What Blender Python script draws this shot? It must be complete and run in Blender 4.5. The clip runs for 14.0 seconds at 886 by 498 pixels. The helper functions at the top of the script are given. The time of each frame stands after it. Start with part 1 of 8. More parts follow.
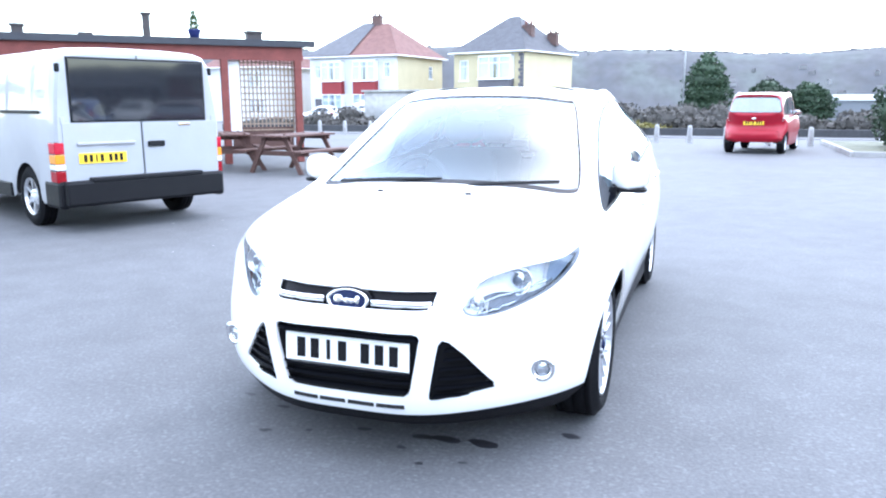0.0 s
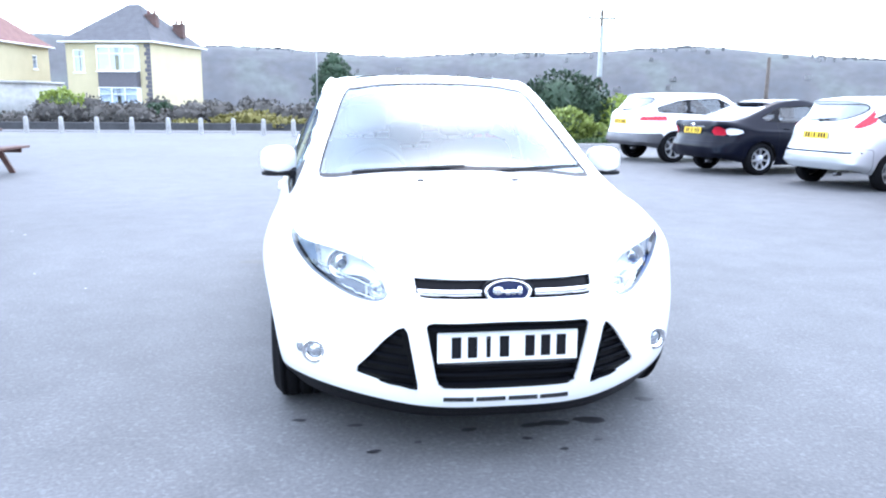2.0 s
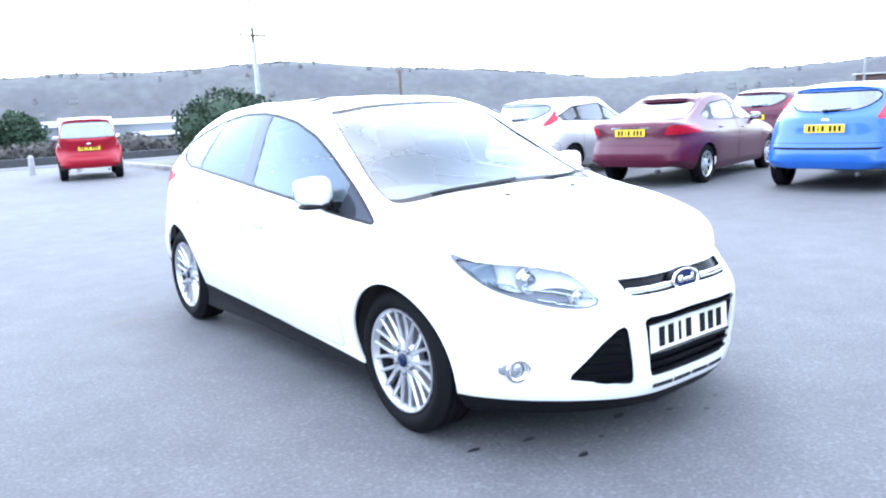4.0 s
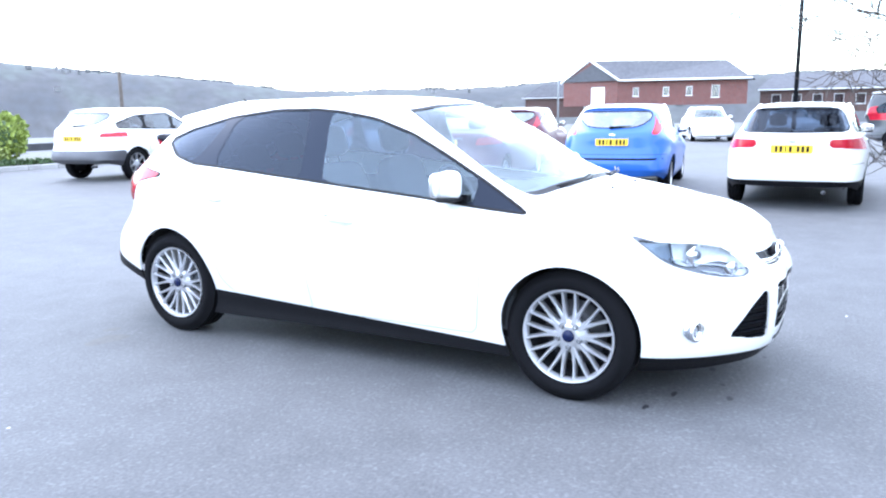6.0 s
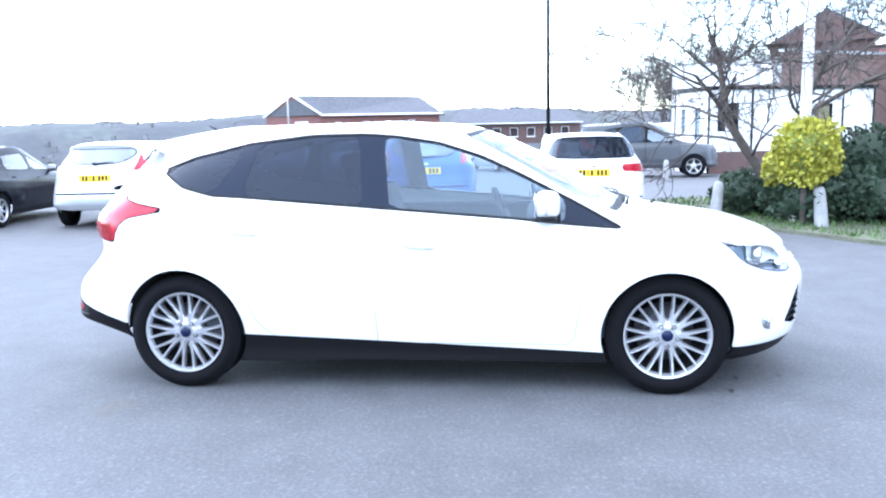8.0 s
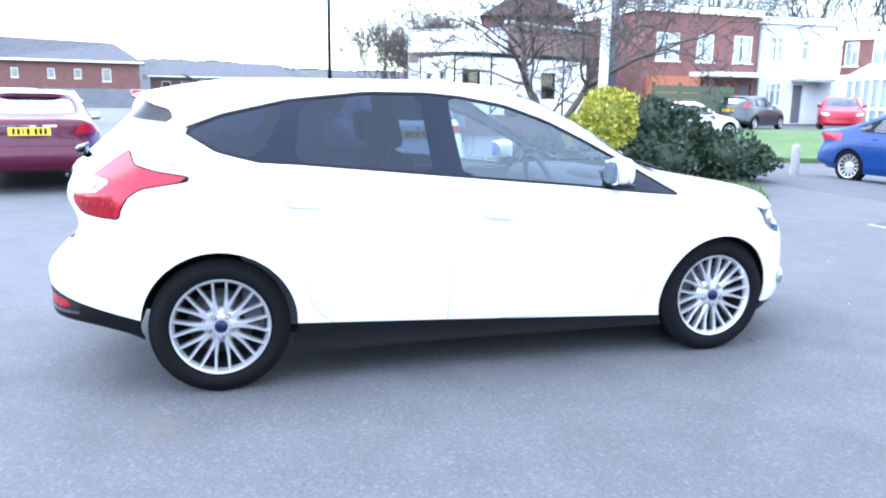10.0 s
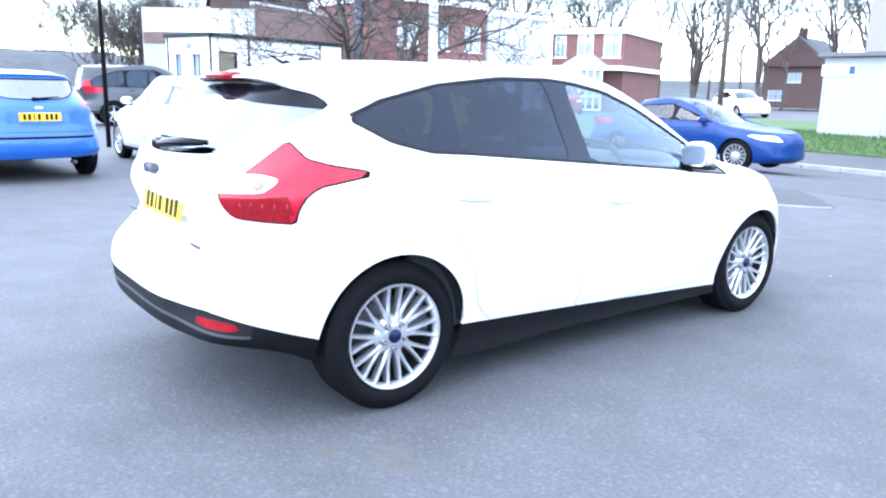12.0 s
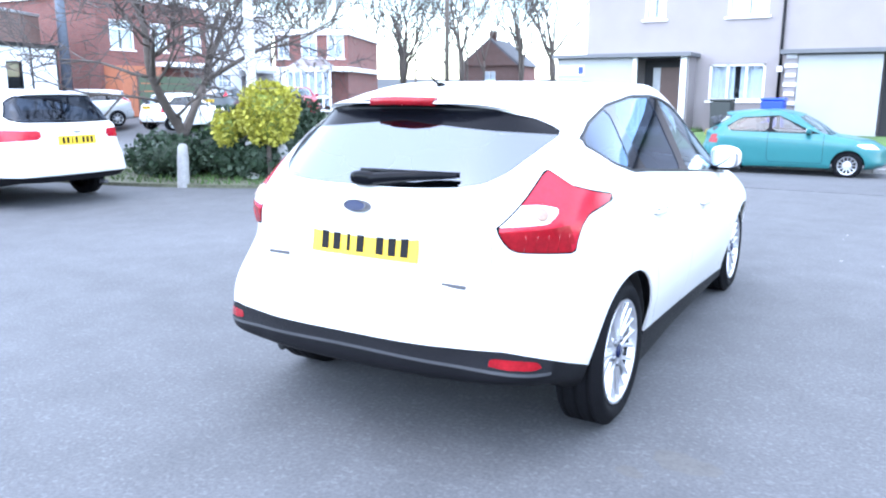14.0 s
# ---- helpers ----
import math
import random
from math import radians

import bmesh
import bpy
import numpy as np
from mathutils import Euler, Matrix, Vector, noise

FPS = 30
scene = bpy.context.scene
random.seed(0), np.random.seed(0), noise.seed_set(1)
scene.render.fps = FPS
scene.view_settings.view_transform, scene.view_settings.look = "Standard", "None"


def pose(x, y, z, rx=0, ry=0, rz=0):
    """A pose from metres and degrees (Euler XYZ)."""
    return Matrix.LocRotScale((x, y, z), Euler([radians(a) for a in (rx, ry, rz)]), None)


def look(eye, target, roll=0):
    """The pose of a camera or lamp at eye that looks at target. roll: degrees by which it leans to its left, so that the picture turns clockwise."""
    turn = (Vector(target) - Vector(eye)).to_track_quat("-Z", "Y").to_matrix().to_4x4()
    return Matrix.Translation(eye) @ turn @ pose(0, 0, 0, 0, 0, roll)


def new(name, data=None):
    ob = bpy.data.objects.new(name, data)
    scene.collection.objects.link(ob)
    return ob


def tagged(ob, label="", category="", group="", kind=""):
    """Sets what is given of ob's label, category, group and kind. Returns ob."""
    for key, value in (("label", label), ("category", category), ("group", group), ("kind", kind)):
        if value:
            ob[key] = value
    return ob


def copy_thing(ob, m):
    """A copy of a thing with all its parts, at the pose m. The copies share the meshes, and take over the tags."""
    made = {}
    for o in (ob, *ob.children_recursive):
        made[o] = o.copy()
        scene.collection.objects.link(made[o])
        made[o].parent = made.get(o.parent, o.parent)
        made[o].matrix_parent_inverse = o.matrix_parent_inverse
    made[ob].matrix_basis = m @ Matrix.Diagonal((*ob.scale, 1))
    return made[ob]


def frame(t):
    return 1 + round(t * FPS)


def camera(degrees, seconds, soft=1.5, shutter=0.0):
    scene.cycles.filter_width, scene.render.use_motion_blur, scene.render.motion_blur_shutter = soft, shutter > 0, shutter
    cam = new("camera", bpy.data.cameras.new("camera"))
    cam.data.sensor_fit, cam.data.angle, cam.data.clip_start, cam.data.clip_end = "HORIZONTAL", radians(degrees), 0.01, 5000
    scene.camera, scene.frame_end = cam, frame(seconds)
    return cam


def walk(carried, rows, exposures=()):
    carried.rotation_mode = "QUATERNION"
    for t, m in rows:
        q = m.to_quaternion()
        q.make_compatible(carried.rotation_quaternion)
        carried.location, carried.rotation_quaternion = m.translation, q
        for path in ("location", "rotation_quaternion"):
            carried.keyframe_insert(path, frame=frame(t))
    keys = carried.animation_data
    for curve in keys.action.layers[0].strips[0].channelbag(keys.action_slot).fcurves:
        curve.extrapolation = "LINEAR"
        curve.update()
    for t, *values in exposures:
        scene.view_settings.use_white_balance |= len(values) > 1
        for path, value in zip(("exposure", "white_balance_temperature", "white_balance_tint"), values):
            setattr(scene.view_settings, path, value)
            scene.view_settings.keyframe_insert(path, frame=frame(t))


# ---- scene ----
cam = camera(60.7, 14.0, 2.1)
PATH = [
    (0, (1.269, -4.642, 1.392), (0.614, -2.791, 1.01), -0.1),
    (0.5, (0.853, -4.687, 1.347), (0.399, -2.773, 0.986), 0.2),
    (1, (0.368, -4.781, 1.333), (0.128, -2.831, 0.958), 1.0),
    (1.5, (-0.143, -4.799, 1.32), (-0.115, -2.837, 0.932), 0.3),
    (2, (-0.645, -4.725, 1.328), (-0.341, -2.786, 0.944), 0.7),
    (2.5, (-1.187, -4.637, 1.34), (-0.634, -2.754, 0.955), -0.6),
    (3, (-1.658, -4.423, 1.348), (-0.871, -2.626, 0.961), -1.6),
    (3.5, (-2.18, -4.233, 1.37), (-1.165, -2.546, 1.016), -1.4),
    (4, (-2.599, -3.934, 1.379), (-1.406, -2.369, 1.016), -2.8),
    (4.2, (-2.76, -3.816, 1.382), (-1.495, -2.311, 1.012), -2.4),
    (6.3, (-4.307, -2.254, 1.374), (-2.535, -1.393, 1.029), -1.1),
    (6.5, (-4.378, -2.074, 1.369), (-2.569, -1.291, 1.032), -1.4),
    (7, (-4.598, -1.603, 1.391), (-2.709, -1.021, 1.081), -1.7),
    (7.5, (-4.688, -1.117, 1.372), (-2.761, -0.677, 1.069), -1.2),
    (8, (-4.83, -0.611, 1.356), (-2.864, -0.382, 1.075), -1.2),
    (8.5, (-4.796, -0.127, 1.365), (-2.819, -0.095, 1.06), -1.0),
    (8.7, (-4.769, 0.053, 1.389), (-2.797, 0.023, 1.057), -0.6),
    (10.8, (-4.042, 1.939, 1.378), (-2.249, 1.152, 0.971), 0.2),
    (11, (-3.94, 2.1, 1.391), (-2.17, 1.266, 0.974), 0.0),
    (11.5, (-3.711, 2.583, 1.378), (-2.042, 1.558, 0.974), 0.5),
    (12, (-3.401, 3.018, 1.346), (-1.845, 1.832, 0.933), 1.3),
    (12.5, (-3.063, 3.444, 1.363), (-1.615, 2.127, 0.948), 1.8),
    (13, (-2.666, 3.8, 1.375), (-1.367, 2.341, 0.95), 0.2),
    (13.5, (-2.219, 4.072, 1.396), (-1.062, 2.493, 0.988), 0.4),
    (14, (-1.785, 4.409, 1.42), (-0.793, 2.72, 1.015), 0.1),
]
walk(cam, [(t, look(eye, target, roll)) for t, eye, target, roll in PATH], [(0, 2.9, 6420, 10), (6, 2.9, 6420, 10), (8.5, 2.9, 6230, 10), (14, 2.9, 6230, 10)])


# ---------------------------------------------------------------- world and light
world = bpy.data.worlds.new("overcast_sky")
scene.world = world
world.use_nodes = True
wn, wl = world.node_tree.nodes, world.node_tree.links
wn.clear()
sky = wn.new("ShaderNodeTexSky")
sky.sky_type, sky.sun_disc = "NISHITA", False
sky.sun_elevation, sky.sun_rotation = radians(55), radians(17)
sky.air_density, sky.dust_density, sky.ozone_density = 1.0, 0.6, 1.5
bg = wn.new("ShaderNodeBackground")
bg.inputs["Strength"].default_value = 0.14
wo = wn.new("ShaderNodeOutputWorld")
wl.new(sky.outputs["Color"], bg.inputs["Color"])
wl.new(bg.outputs["Background"], wo.inputs["Surface"])
sun = new("sun", bpy.data.lights.new("sun", "SUN"))
sun.data.energy, sun.data.angle, sun.data.color = 1.1, radians(166), (1.0, 0.97, 0.92)
sun.matrix_world = look((1.4, 4.6, 30), (0, 0, 0))

# ---------------------------------------------------------------- materials


def mat(name, color, rough=0.6, metal=0.0, vary=0.12, scale=6.0, fine=90.0, bump=0.0, coat=0.0, spec=0.5, emit=0.0, island=0.0, coat_ior=1.5):
    """A procedural surface: base colour varied at two scales, with fine relief."""
    m = bpy.data.materials.new(name)
    m.use_nodes = True
    nt = m.node_tree
    b = nt.nodes["Principled BSDF"]
    b.inputs["Roughness"].default_value, b.inputs["Metallic"].default_value = rough, metal
    b.inputs["Coat Weight"].default_value, b.inputs["Coat Roughness"].default_value = coat, 0.04
    b.inputs["Specular IOR Level"].default_value, b.inputs["Coat IOR"].default_value = spec, coat_ior
    tc = nt.nodes.new("ShaderNodeTexCoord")
    n1, n2 = nt.nodes.new("ShaderNodeTexNoise"), nt.nodes.new("ShaderNodeTexNoise")
    for n, s in ((n1, scale), (n2, fine)):
        n.inputs["Scale"].default_value, n.inputs["Detail"].default_value = s, 4.0
        nt.links.new(tc.outputs["Object"], n.inputs["Vector"])
    mix = nt.nodes.new("ShaderNodeMath")
    mix.operation = "ADD"
    nt.links.new(n1.outputs["Fac"], mix.inputs[0])
    nt.links.new(n2.outputs["Fac"], mix.inputs[1])
    ramp = nt.nodes.new("ShaderNodeMapRange")
    ramp.inputs["From Min"].default_value, ramp.inputs["From Max"].default_value = 0.6, 1.4
    ramp.inputs["To Min"].default_value, ramp.inputs["To Max"].default_value = 1 - vary, 1 + vary
    nt.links.new(mix.outputs[0], ramp.inputs["Value"])
    hsv = nt.nodes.new("ShaderNodeHueSaturation")
    hsv.inputs["Color"].default_value = (*color, 1)
    nt.links.new(ramp.outputs["Result"], hsv.inputs["Value"])
    if island:
        oi = nt.nodes.new("ShaderNodeObjectInfo")
        ge = nt.nodes.new("ShaderNodeNewGeometry")
        ad = nt.nodes.new("ShaderNodeMath")
        ad.operation = "ADD"
        nt.links.new(oi.outputs["Random"], ad.inputs[0])
        nt.links.new(ge.outputs["Random Per Island"], ad.inputs[1])
        mr = nt.nodes.new("ShaderNodeMapRange")
        mr.inputs["From Max"].default_value = 2.0
        mr.inputs["To Min"].default_value, mr.inputs["To Max"].default_value = 1 - island, 1 + island
        nt.links.new(ad.outputs[0], mr.inputs["Value"])
        mu = nt.nodes.new("ShaderNodeMath")
        mu.operation = "MULTIPLY"
        nt.links.new(mr.outputs["Result"], mu.inputs[0])
        nt.links.new(ramp.outputs["Result"], mu.inputs[1])
        nt.links.new(mu.outputs[0], hsv.inputs["Value"])
    nt.links.new(hsv.outputs["Color"], b.inputs["Base Color"])
    if bump:
        bp = nt.nodes.new("ShaderNodeBump")
        bp.inputs["Strength"].default_value, bp.inputs["Distance"].default_value = bump, 0.01
        nt.links.new(n2.outputs["Fac"], bp.inputs["Height"])
        nt.links.new(bp.outputs["Normal"], b.inputs["Normal"])
    if emit:
        b.inputs["Emission Color"].default_value, b.inputs["Emission Strength"].default_value = (*color, 1), emit
    return m


def glass(name, tint, gloss=0.02, clear=0.75, ior=1.45, sheen=(1, 1, 1)):
    """Thin pane: tinted see-through with a Fresnel gloss; sheen colours what it reflects."""
    m = bpy.data.materials.new(name)
    m.use_nodes = True
    nt = m.node_tree
    nt.nodes.clear()
    out = nt.nodes.new("ShaderNodeOutputMaterial")
    tr, gl, mx, lw, pw, ml = (nt.nodes.new("ShaderNode" + k) for k in ("BsdfTransparent", "BsdfGlossy", "MixShader", "LayerWeight", "Math", "Math"))
    tr.inputs["Color"].default_value = (*[c * clear for c in tint], 1)
    gl.inputs["Roughness"].default_value, gl.inputs["Color"].default_value = gloss, (*sheen, 1)
    f0 = ((ior - 1) / (ior + 1)) ** 2
    lw.inputs["Blend"].default_value = 0.5
    pw.operation, ml.operation = "POWER", "MULTIPLY_ADD"
    pw.inputs[1].default_value, ml.inputs[1].default_value, ml.inputs[2].default_value = 4.0, 1 - f0, f0
    nt.links.new(lw.outputs["Facing"], pw.inputs[0])
    nt.links.new(pw.outputs[0], ml.inputs[0])
    nt.links.new(ml.outputs[0], mx.inputs[0])
    nt.links.new(tr.outputs[0], mx.inputs[1])
    nt.links.new(gl.outputs[0], mx.inputs[2])
    nt.links.new(mx.outputs[0], out.inputs["Surface"])
    return m


M = {
    "white_paint": mat("white_paint", (0.80, 0.80, 0.80), 0.35, vary=0.015, coat=0.8),
    "black_trim": mat("black_trim", (0.004, 0.0042, 0.006), 0.5, bump=0.15, fine=400, spec=0.2),
    "gloss_black": mat("gloss_black", (0.0035, 0.004, 0.006), 0.16, vary=0.05, spec=0.10),
    "pillar_black": mat("pillar_black", (0.005, 0.006, 0.009), 0.05, vary=0.03, spec=0.35),
    "rubber": mat("rubber", (0.005, 0.0052, 0.0068), 0.8, bump=0.2, fine=200, spec=0.12),
    "alloy": mat("alloy", (0.60, 0.61, 0.64), 0.30, 0.75, vary=0.06),
    # Near-black in place of alloy: shade inside the wheel put into the colour.
    "barrel": mat("painted_shade_barrel", (0.016, 0.017, 0.020), 0.5, 0.5),
    "lamp_grey": mat("lamp_inner_trim", (0.105, 0.12, 0.15), 0.3, vary=0.1),
    "lamp_blue": mat("lamp_corner_trim", (0.24, 0.29, 0.36), 0.25, vary=0.12, scale=30),
    "bulb_amber": mat("bulb_holder", (0.30, 0.20, 0.15), 0.3, vary=0.2),
    "alloy_dark": mat("alloy_dark", (0.10, 0.10, 0.11), 0.5, 0.5),
    "alloy_nut": mat("wheel_nut_steel", (0.22, 0.225, 0.24), 0.3, 0.8),
    "chrome": mat("chrome", (0.85, 0.86, 0.88), 0.08, 1.0, vary=0.02),
    "red_lens": mat("red_lens", (0.42, 0.010, 0.028), 0.2, vary=0.25, scale=14, fine=60, coat=0.15, spec=0.3),
    "red_dark": mat("red_dark", (0.24, 0.006, 0.012), 0.2, vary=0.25, scale=20, coat=0.12, spec=0.3),
    "amber": mat("amber", (0.75, 0.25, 0.02), 0.15, vary=0.05, coat=0.6),
    "clear_lens": mat("clear_lens", (0.72, 0.74, 0.76), 0.1, vary=0.06, coat=1.0),
    "reflector": mat("reflector", (0.55, 0.58, 0.62), 0.18, 0.8, vary=0.2, scale=30),
    "lamp_white": mat("lamp_white", (0.80, 0.81, 0.83), 0.4, 0.0, vary=0.12, scale=40),
    "plate_white": mat("plate_white", (0.80, 0.80, 0.78), 0.4, vary=0.03),
    "plate_yellow": mat("plate_yellow", (0.80, 0.52, 0.02), 0.4, vary=0.05),
    "ink": mat("ink", (0.004, 0.004, 0.006), 0.6, spec=0.2),
    "interior": mat("interior", (0.050, 0.056, 0.064), 0.85, bump=0.3, fine=300),
    "interior_grey": mat("interior_grey", (0.17, 0.175, 0.185), 0.85, bump=0.3, fine=300),
    "underbody": mat("underbody", (0.012, 0.012, 0.013), 0.9),
    "badge_blue": mat("badge_blue", (0.006, 0.012, 0.05), 0.25, vary=0.05, coat=0.15, spec=0.2),
    # Blue sheen paints the sky's tint into the panes' reflections.
    "glass": glass("car_glass", (0.82, 0.92, 0.97), clear=0.85, ior=1.8, sheen=(0.74, 0.88, 1.0)),
    "screen": glass("windscreen_glass", (0.82, 0.92, 0.96), clear=0.8, ior=1.8, sheen=(0.82, 0.93, 1.0)),
    "tailglass": glass("tailgate_glass", (0.28, 0.33, 0.42), clear=0.3, ior=2.6, sheen=(0.86, 0.93, 1.0)),
    "privacy": glass("privacy_glass", (0.26, 0.33, 0.46), clear=0.35, ior=1.52, sheen=(0.60, 0.70, 0.86)),
}

# Blue specular tint puts sky colour into the pillars' gloss.
M["pillar_black"].node_tree.nodes["Principled BSDF"].inputs["Specular Tint"].default_value = (0.56, 0.69, 0.96, 1)


def tarmac(name, color):
    """Worn tarmac: broad wear, mottling, stone grain and pale chippings."""
    m = mat(name, color, 0.85, vary=0.22, scale=0.35, fine=3.0)
    nt = m.node_tree
    b = nt.nodes["Principled BSDF"]
    tc = next(n for n in nt.nodes if n.type == "TEX_COORD")
    hsv = next(n for n in nt.nodes if n.type == "HUE_SAT")
    grain, vor = nt.nodes.new("ShaderNodeTexNoise"), nt.nodes.new("ShaderNodeTexVoronoi")
    grain.inputs["Scale"].default_value, grain.inputs["Detail"].default_value, grain.inputs["Roughness"].default_value = 60.0, 4.0, 0.6
    vor.inputs["Scale"].default_value = 60.0
    for n in (grain, vor):
        nt.links.new(tc.outputs["Object"], n.inputs["Vector"])
    r1, r2 = nt.nodes.new("ShaderNodeMapRange"), nt.nodes.new("ShaderNodeMapRange")
    r1.inputs["From Min"].default_value, r1.inputs["From Max"].default_value = 0.32, 0.68
    r1.inputs["To Min"].default_value, r1.inputs["To Max"].default_value = 0.80, 1.22
    nt.links.new(grain.outputs["Fac"], r1.inputs["Value"])
    sep = nt.nodes.new("ShaderNodeSeparateColor")
    nt.links.new(vor.outputs["Color"], sep.inputs[0])
    r2.inputs["From Min"].default_value, r2.inputs["From Max"].default_value = 0.75, 1.0
    r2.inputs["To Min"].default_value, r2.inputs["To Max"].default_value = 0.97, 1.25
    nt.links.new(sep.outputs[0], r2.inputs["Value"])
    m1, m2 = nt.nodes.new("ShaderNodeMath"), nt.nodes.new("ShaderNodeMath")
    m1.operation = m2.operation = "MULTIPLY"
    nt.links.new(r1.outputs[0], m1.inputs[0])
    nt.links.new(r2.outputs[0], m1.inputs[1])
    old = hsv.inputs["Value"].links[0].from_socket
    nt.links.new(old, m2.inputs[0])
    nt.links.new(m1.outputs[0], m2.inputs[1])
    nt.links.new(m2.outputs[0], hsv.inputs["Value"])
    bp = nt.nodes.new("ShaderNodeBump")
    bp.inputs["Strength"].default_value, bp.inputs["Distance"].default_value = 0.3, 0.008
    nt.links.new(grain.outputs["Fac"], bp.inputs["Height"])
    nt.links.new(bp.outputs["Normal"], b.inputs["Normal"])
    return m


M["asphalt"] = tarmac("asphalt", (0.080, 0.082, 0.087))

# ---------------------------------------------------------------- mesh helpers


def ob_from(name, verts, faces, material, parent=None, label="", normals=None, smooth=True):
    me = bpy.data.meshes.new(name)
    me.from_pydata([tuple(v) for v in verts], [], [tuple(f) for f in faces])
    for m in material if isinstance(material, (list, tuple)) else [material]:
        me.materials.append(m)
    if smooth:
        me.polygons.foreach_set("use_smooth", [True] * len(me.polygons))
    me.update()
    if normals is not None:
        me.normals_split_custom_set_from_vertices([tuple(n) for n in normals])
    ob = new(name, me)
    if parent is not None:
        ob.parent = parent
    if label:
        ob["label"] = label
    return ob


def part(name, bm, material, parent=None, label="", smooth=False):
    """One bmesh as one mesh object under a thing or a part."""
    me = bpy.data.meshes.new(name)
    if smooth:
        for f in bm.faces:
            f.smooth = True
    bm.to_mesh(me)
    bm.free()
    for m in material if isinstance(material, (list, tuple)) else [material]:
        me.materials.append(m)
    if smooth:
        me.set_sharp_from_angle(angle=radians(35))
    ob = new(name, me)
    if parent is not None:
        ob.parent = parent
    if label:
        ob["label"] = label
    return ob


def empty(name, m=None, label="", category="", group="", kind=""):
    ob = new(name)
    if m is not None:
        ob.matrix_world = m
    return tagged(ob, label, category, group, kind)


def box(bm, size, at=(0, 0, 0), rz=0.0, bevel=0.0, rx=0.0, ry=0.0, taper=1.0):
    m = pose(*at, rx, ry, rz) @ Matrix.Diagonal((*size, 1))
    r = bmesh.ops.create_cube(bm, size=1.0)
    if taper != 1.0:
        for v in r["verts"]:
            if v.co.z > 0:
                v.co.x *= taper
                v.co.y *= taper
    bmesh.ops.transform(bm, matrix=m, verts=r["verts"])
    if bevel:
        es = list({e for v in r["verts"] for e in v.link_edges})
        bmesh.ops.bevel(bm, geom=es, offset=bevel, segments=2, affect="EDGES", profile=0.5)
    return bm


def cyl(bm, r1, r2, p, q, seg=16, caps=True):
    p, q = Vector(p), Vector(q)
    d = q - p
    m = Matrix.Translation((p + q) / 2) @ d.to_track_quat("Z", "Y").to_matrix().to_4x4()
    bmesh.ops.create_cone(bm, cap_ends=caps, segments=seg, radius1=r1, radius2=r2, depth=d.length, matrix=m)
    return bm


def nb():
    return bmesh.new()


def lathe(profile, seg=48, axis="x"):
    """verts, faces of a profile of (radius, along) turned round the x axis."""
    vs, fs = [], []
    n = len(profile)
    for i in range(seg):
        a = 2 * math.pi * i / seg
        for r, h in profile:
            vs.append((h, r * math.cos(a), r * math.sin(a)))
    for i in range(seg):
        j = (i + 1) % seg
        for k in range(n - 1):
            fs.append((i * n + k, i * n + k + 1, j * n + k + 1, j * n + k))
    return vs, fs


def spline(P, n, closed=False):
    """Catmull-Rom through P (k x d), n steps a segment."""
    P = np.asarray(P, float)
    if closed:
        Q = np.vstack([P[-1:], P, P[:2]])
    else:
        Q = np.vstack([2 * P[0] - P[1], P, 2 * P[-1] - P[-2]])
    out = []
    for i in range(len(Q) - 3):
        a, b, c, d = Q[i:i + 4]
        for t in np.arange(n) / n:
            out.append(0.5 * (2 * b + (c - a) * t + (2 * a - 5 * b + 4 * c - d) * t * t + (3 * b - a - 3 * c + d) * t ** 3))
    if not closed:
        out.append(P[-1])
    return np.array(out)


def polygon(pts, fa, fb, smooth=0):
    """Signed distance (inside negative) to a polygon in the plane (fa(V), fb(V))."""
    P = np.array(pts, float)
    if smooth:
        P = spline(P, smooth, closed=True)

    def f(V):
        a, b = fa(V)[:, None], fb(V)[:, None]
        A, B = P, np.roll(P, -1, 0)
        ex, ey = (B - A)[:, 0], (B - A)[:, 1]
        t = np.clip(((a - A[:, 0]) * ex + (b - A[:, 1]) * ey) / (ex * ex + ey * ey + 1e-12), 0, 1)
        d = np.hypot(a - A[:, 0] - t * ex, b - A[:, 1] - t * ey).min(1)
        cross = ((A[:, 1] > b) != (B[:, 1] > b)) & (a < (B[:, 0] - A[:, 0]) * (b - A[:, 1]) / (B[:, 1] - A[:, 1] + 1e-12) + A[:, 0])
        return np.where(cross.sum(1) % 2 == 1, -d, d)
    return f


X, Y, Z = (lambda V: V[:, 0]), (lambda V: V[:, 1]), (lambda V: V[:, 2])
U, W = (lambda V: V[:, 3]), (lambda V: V[:, 4])


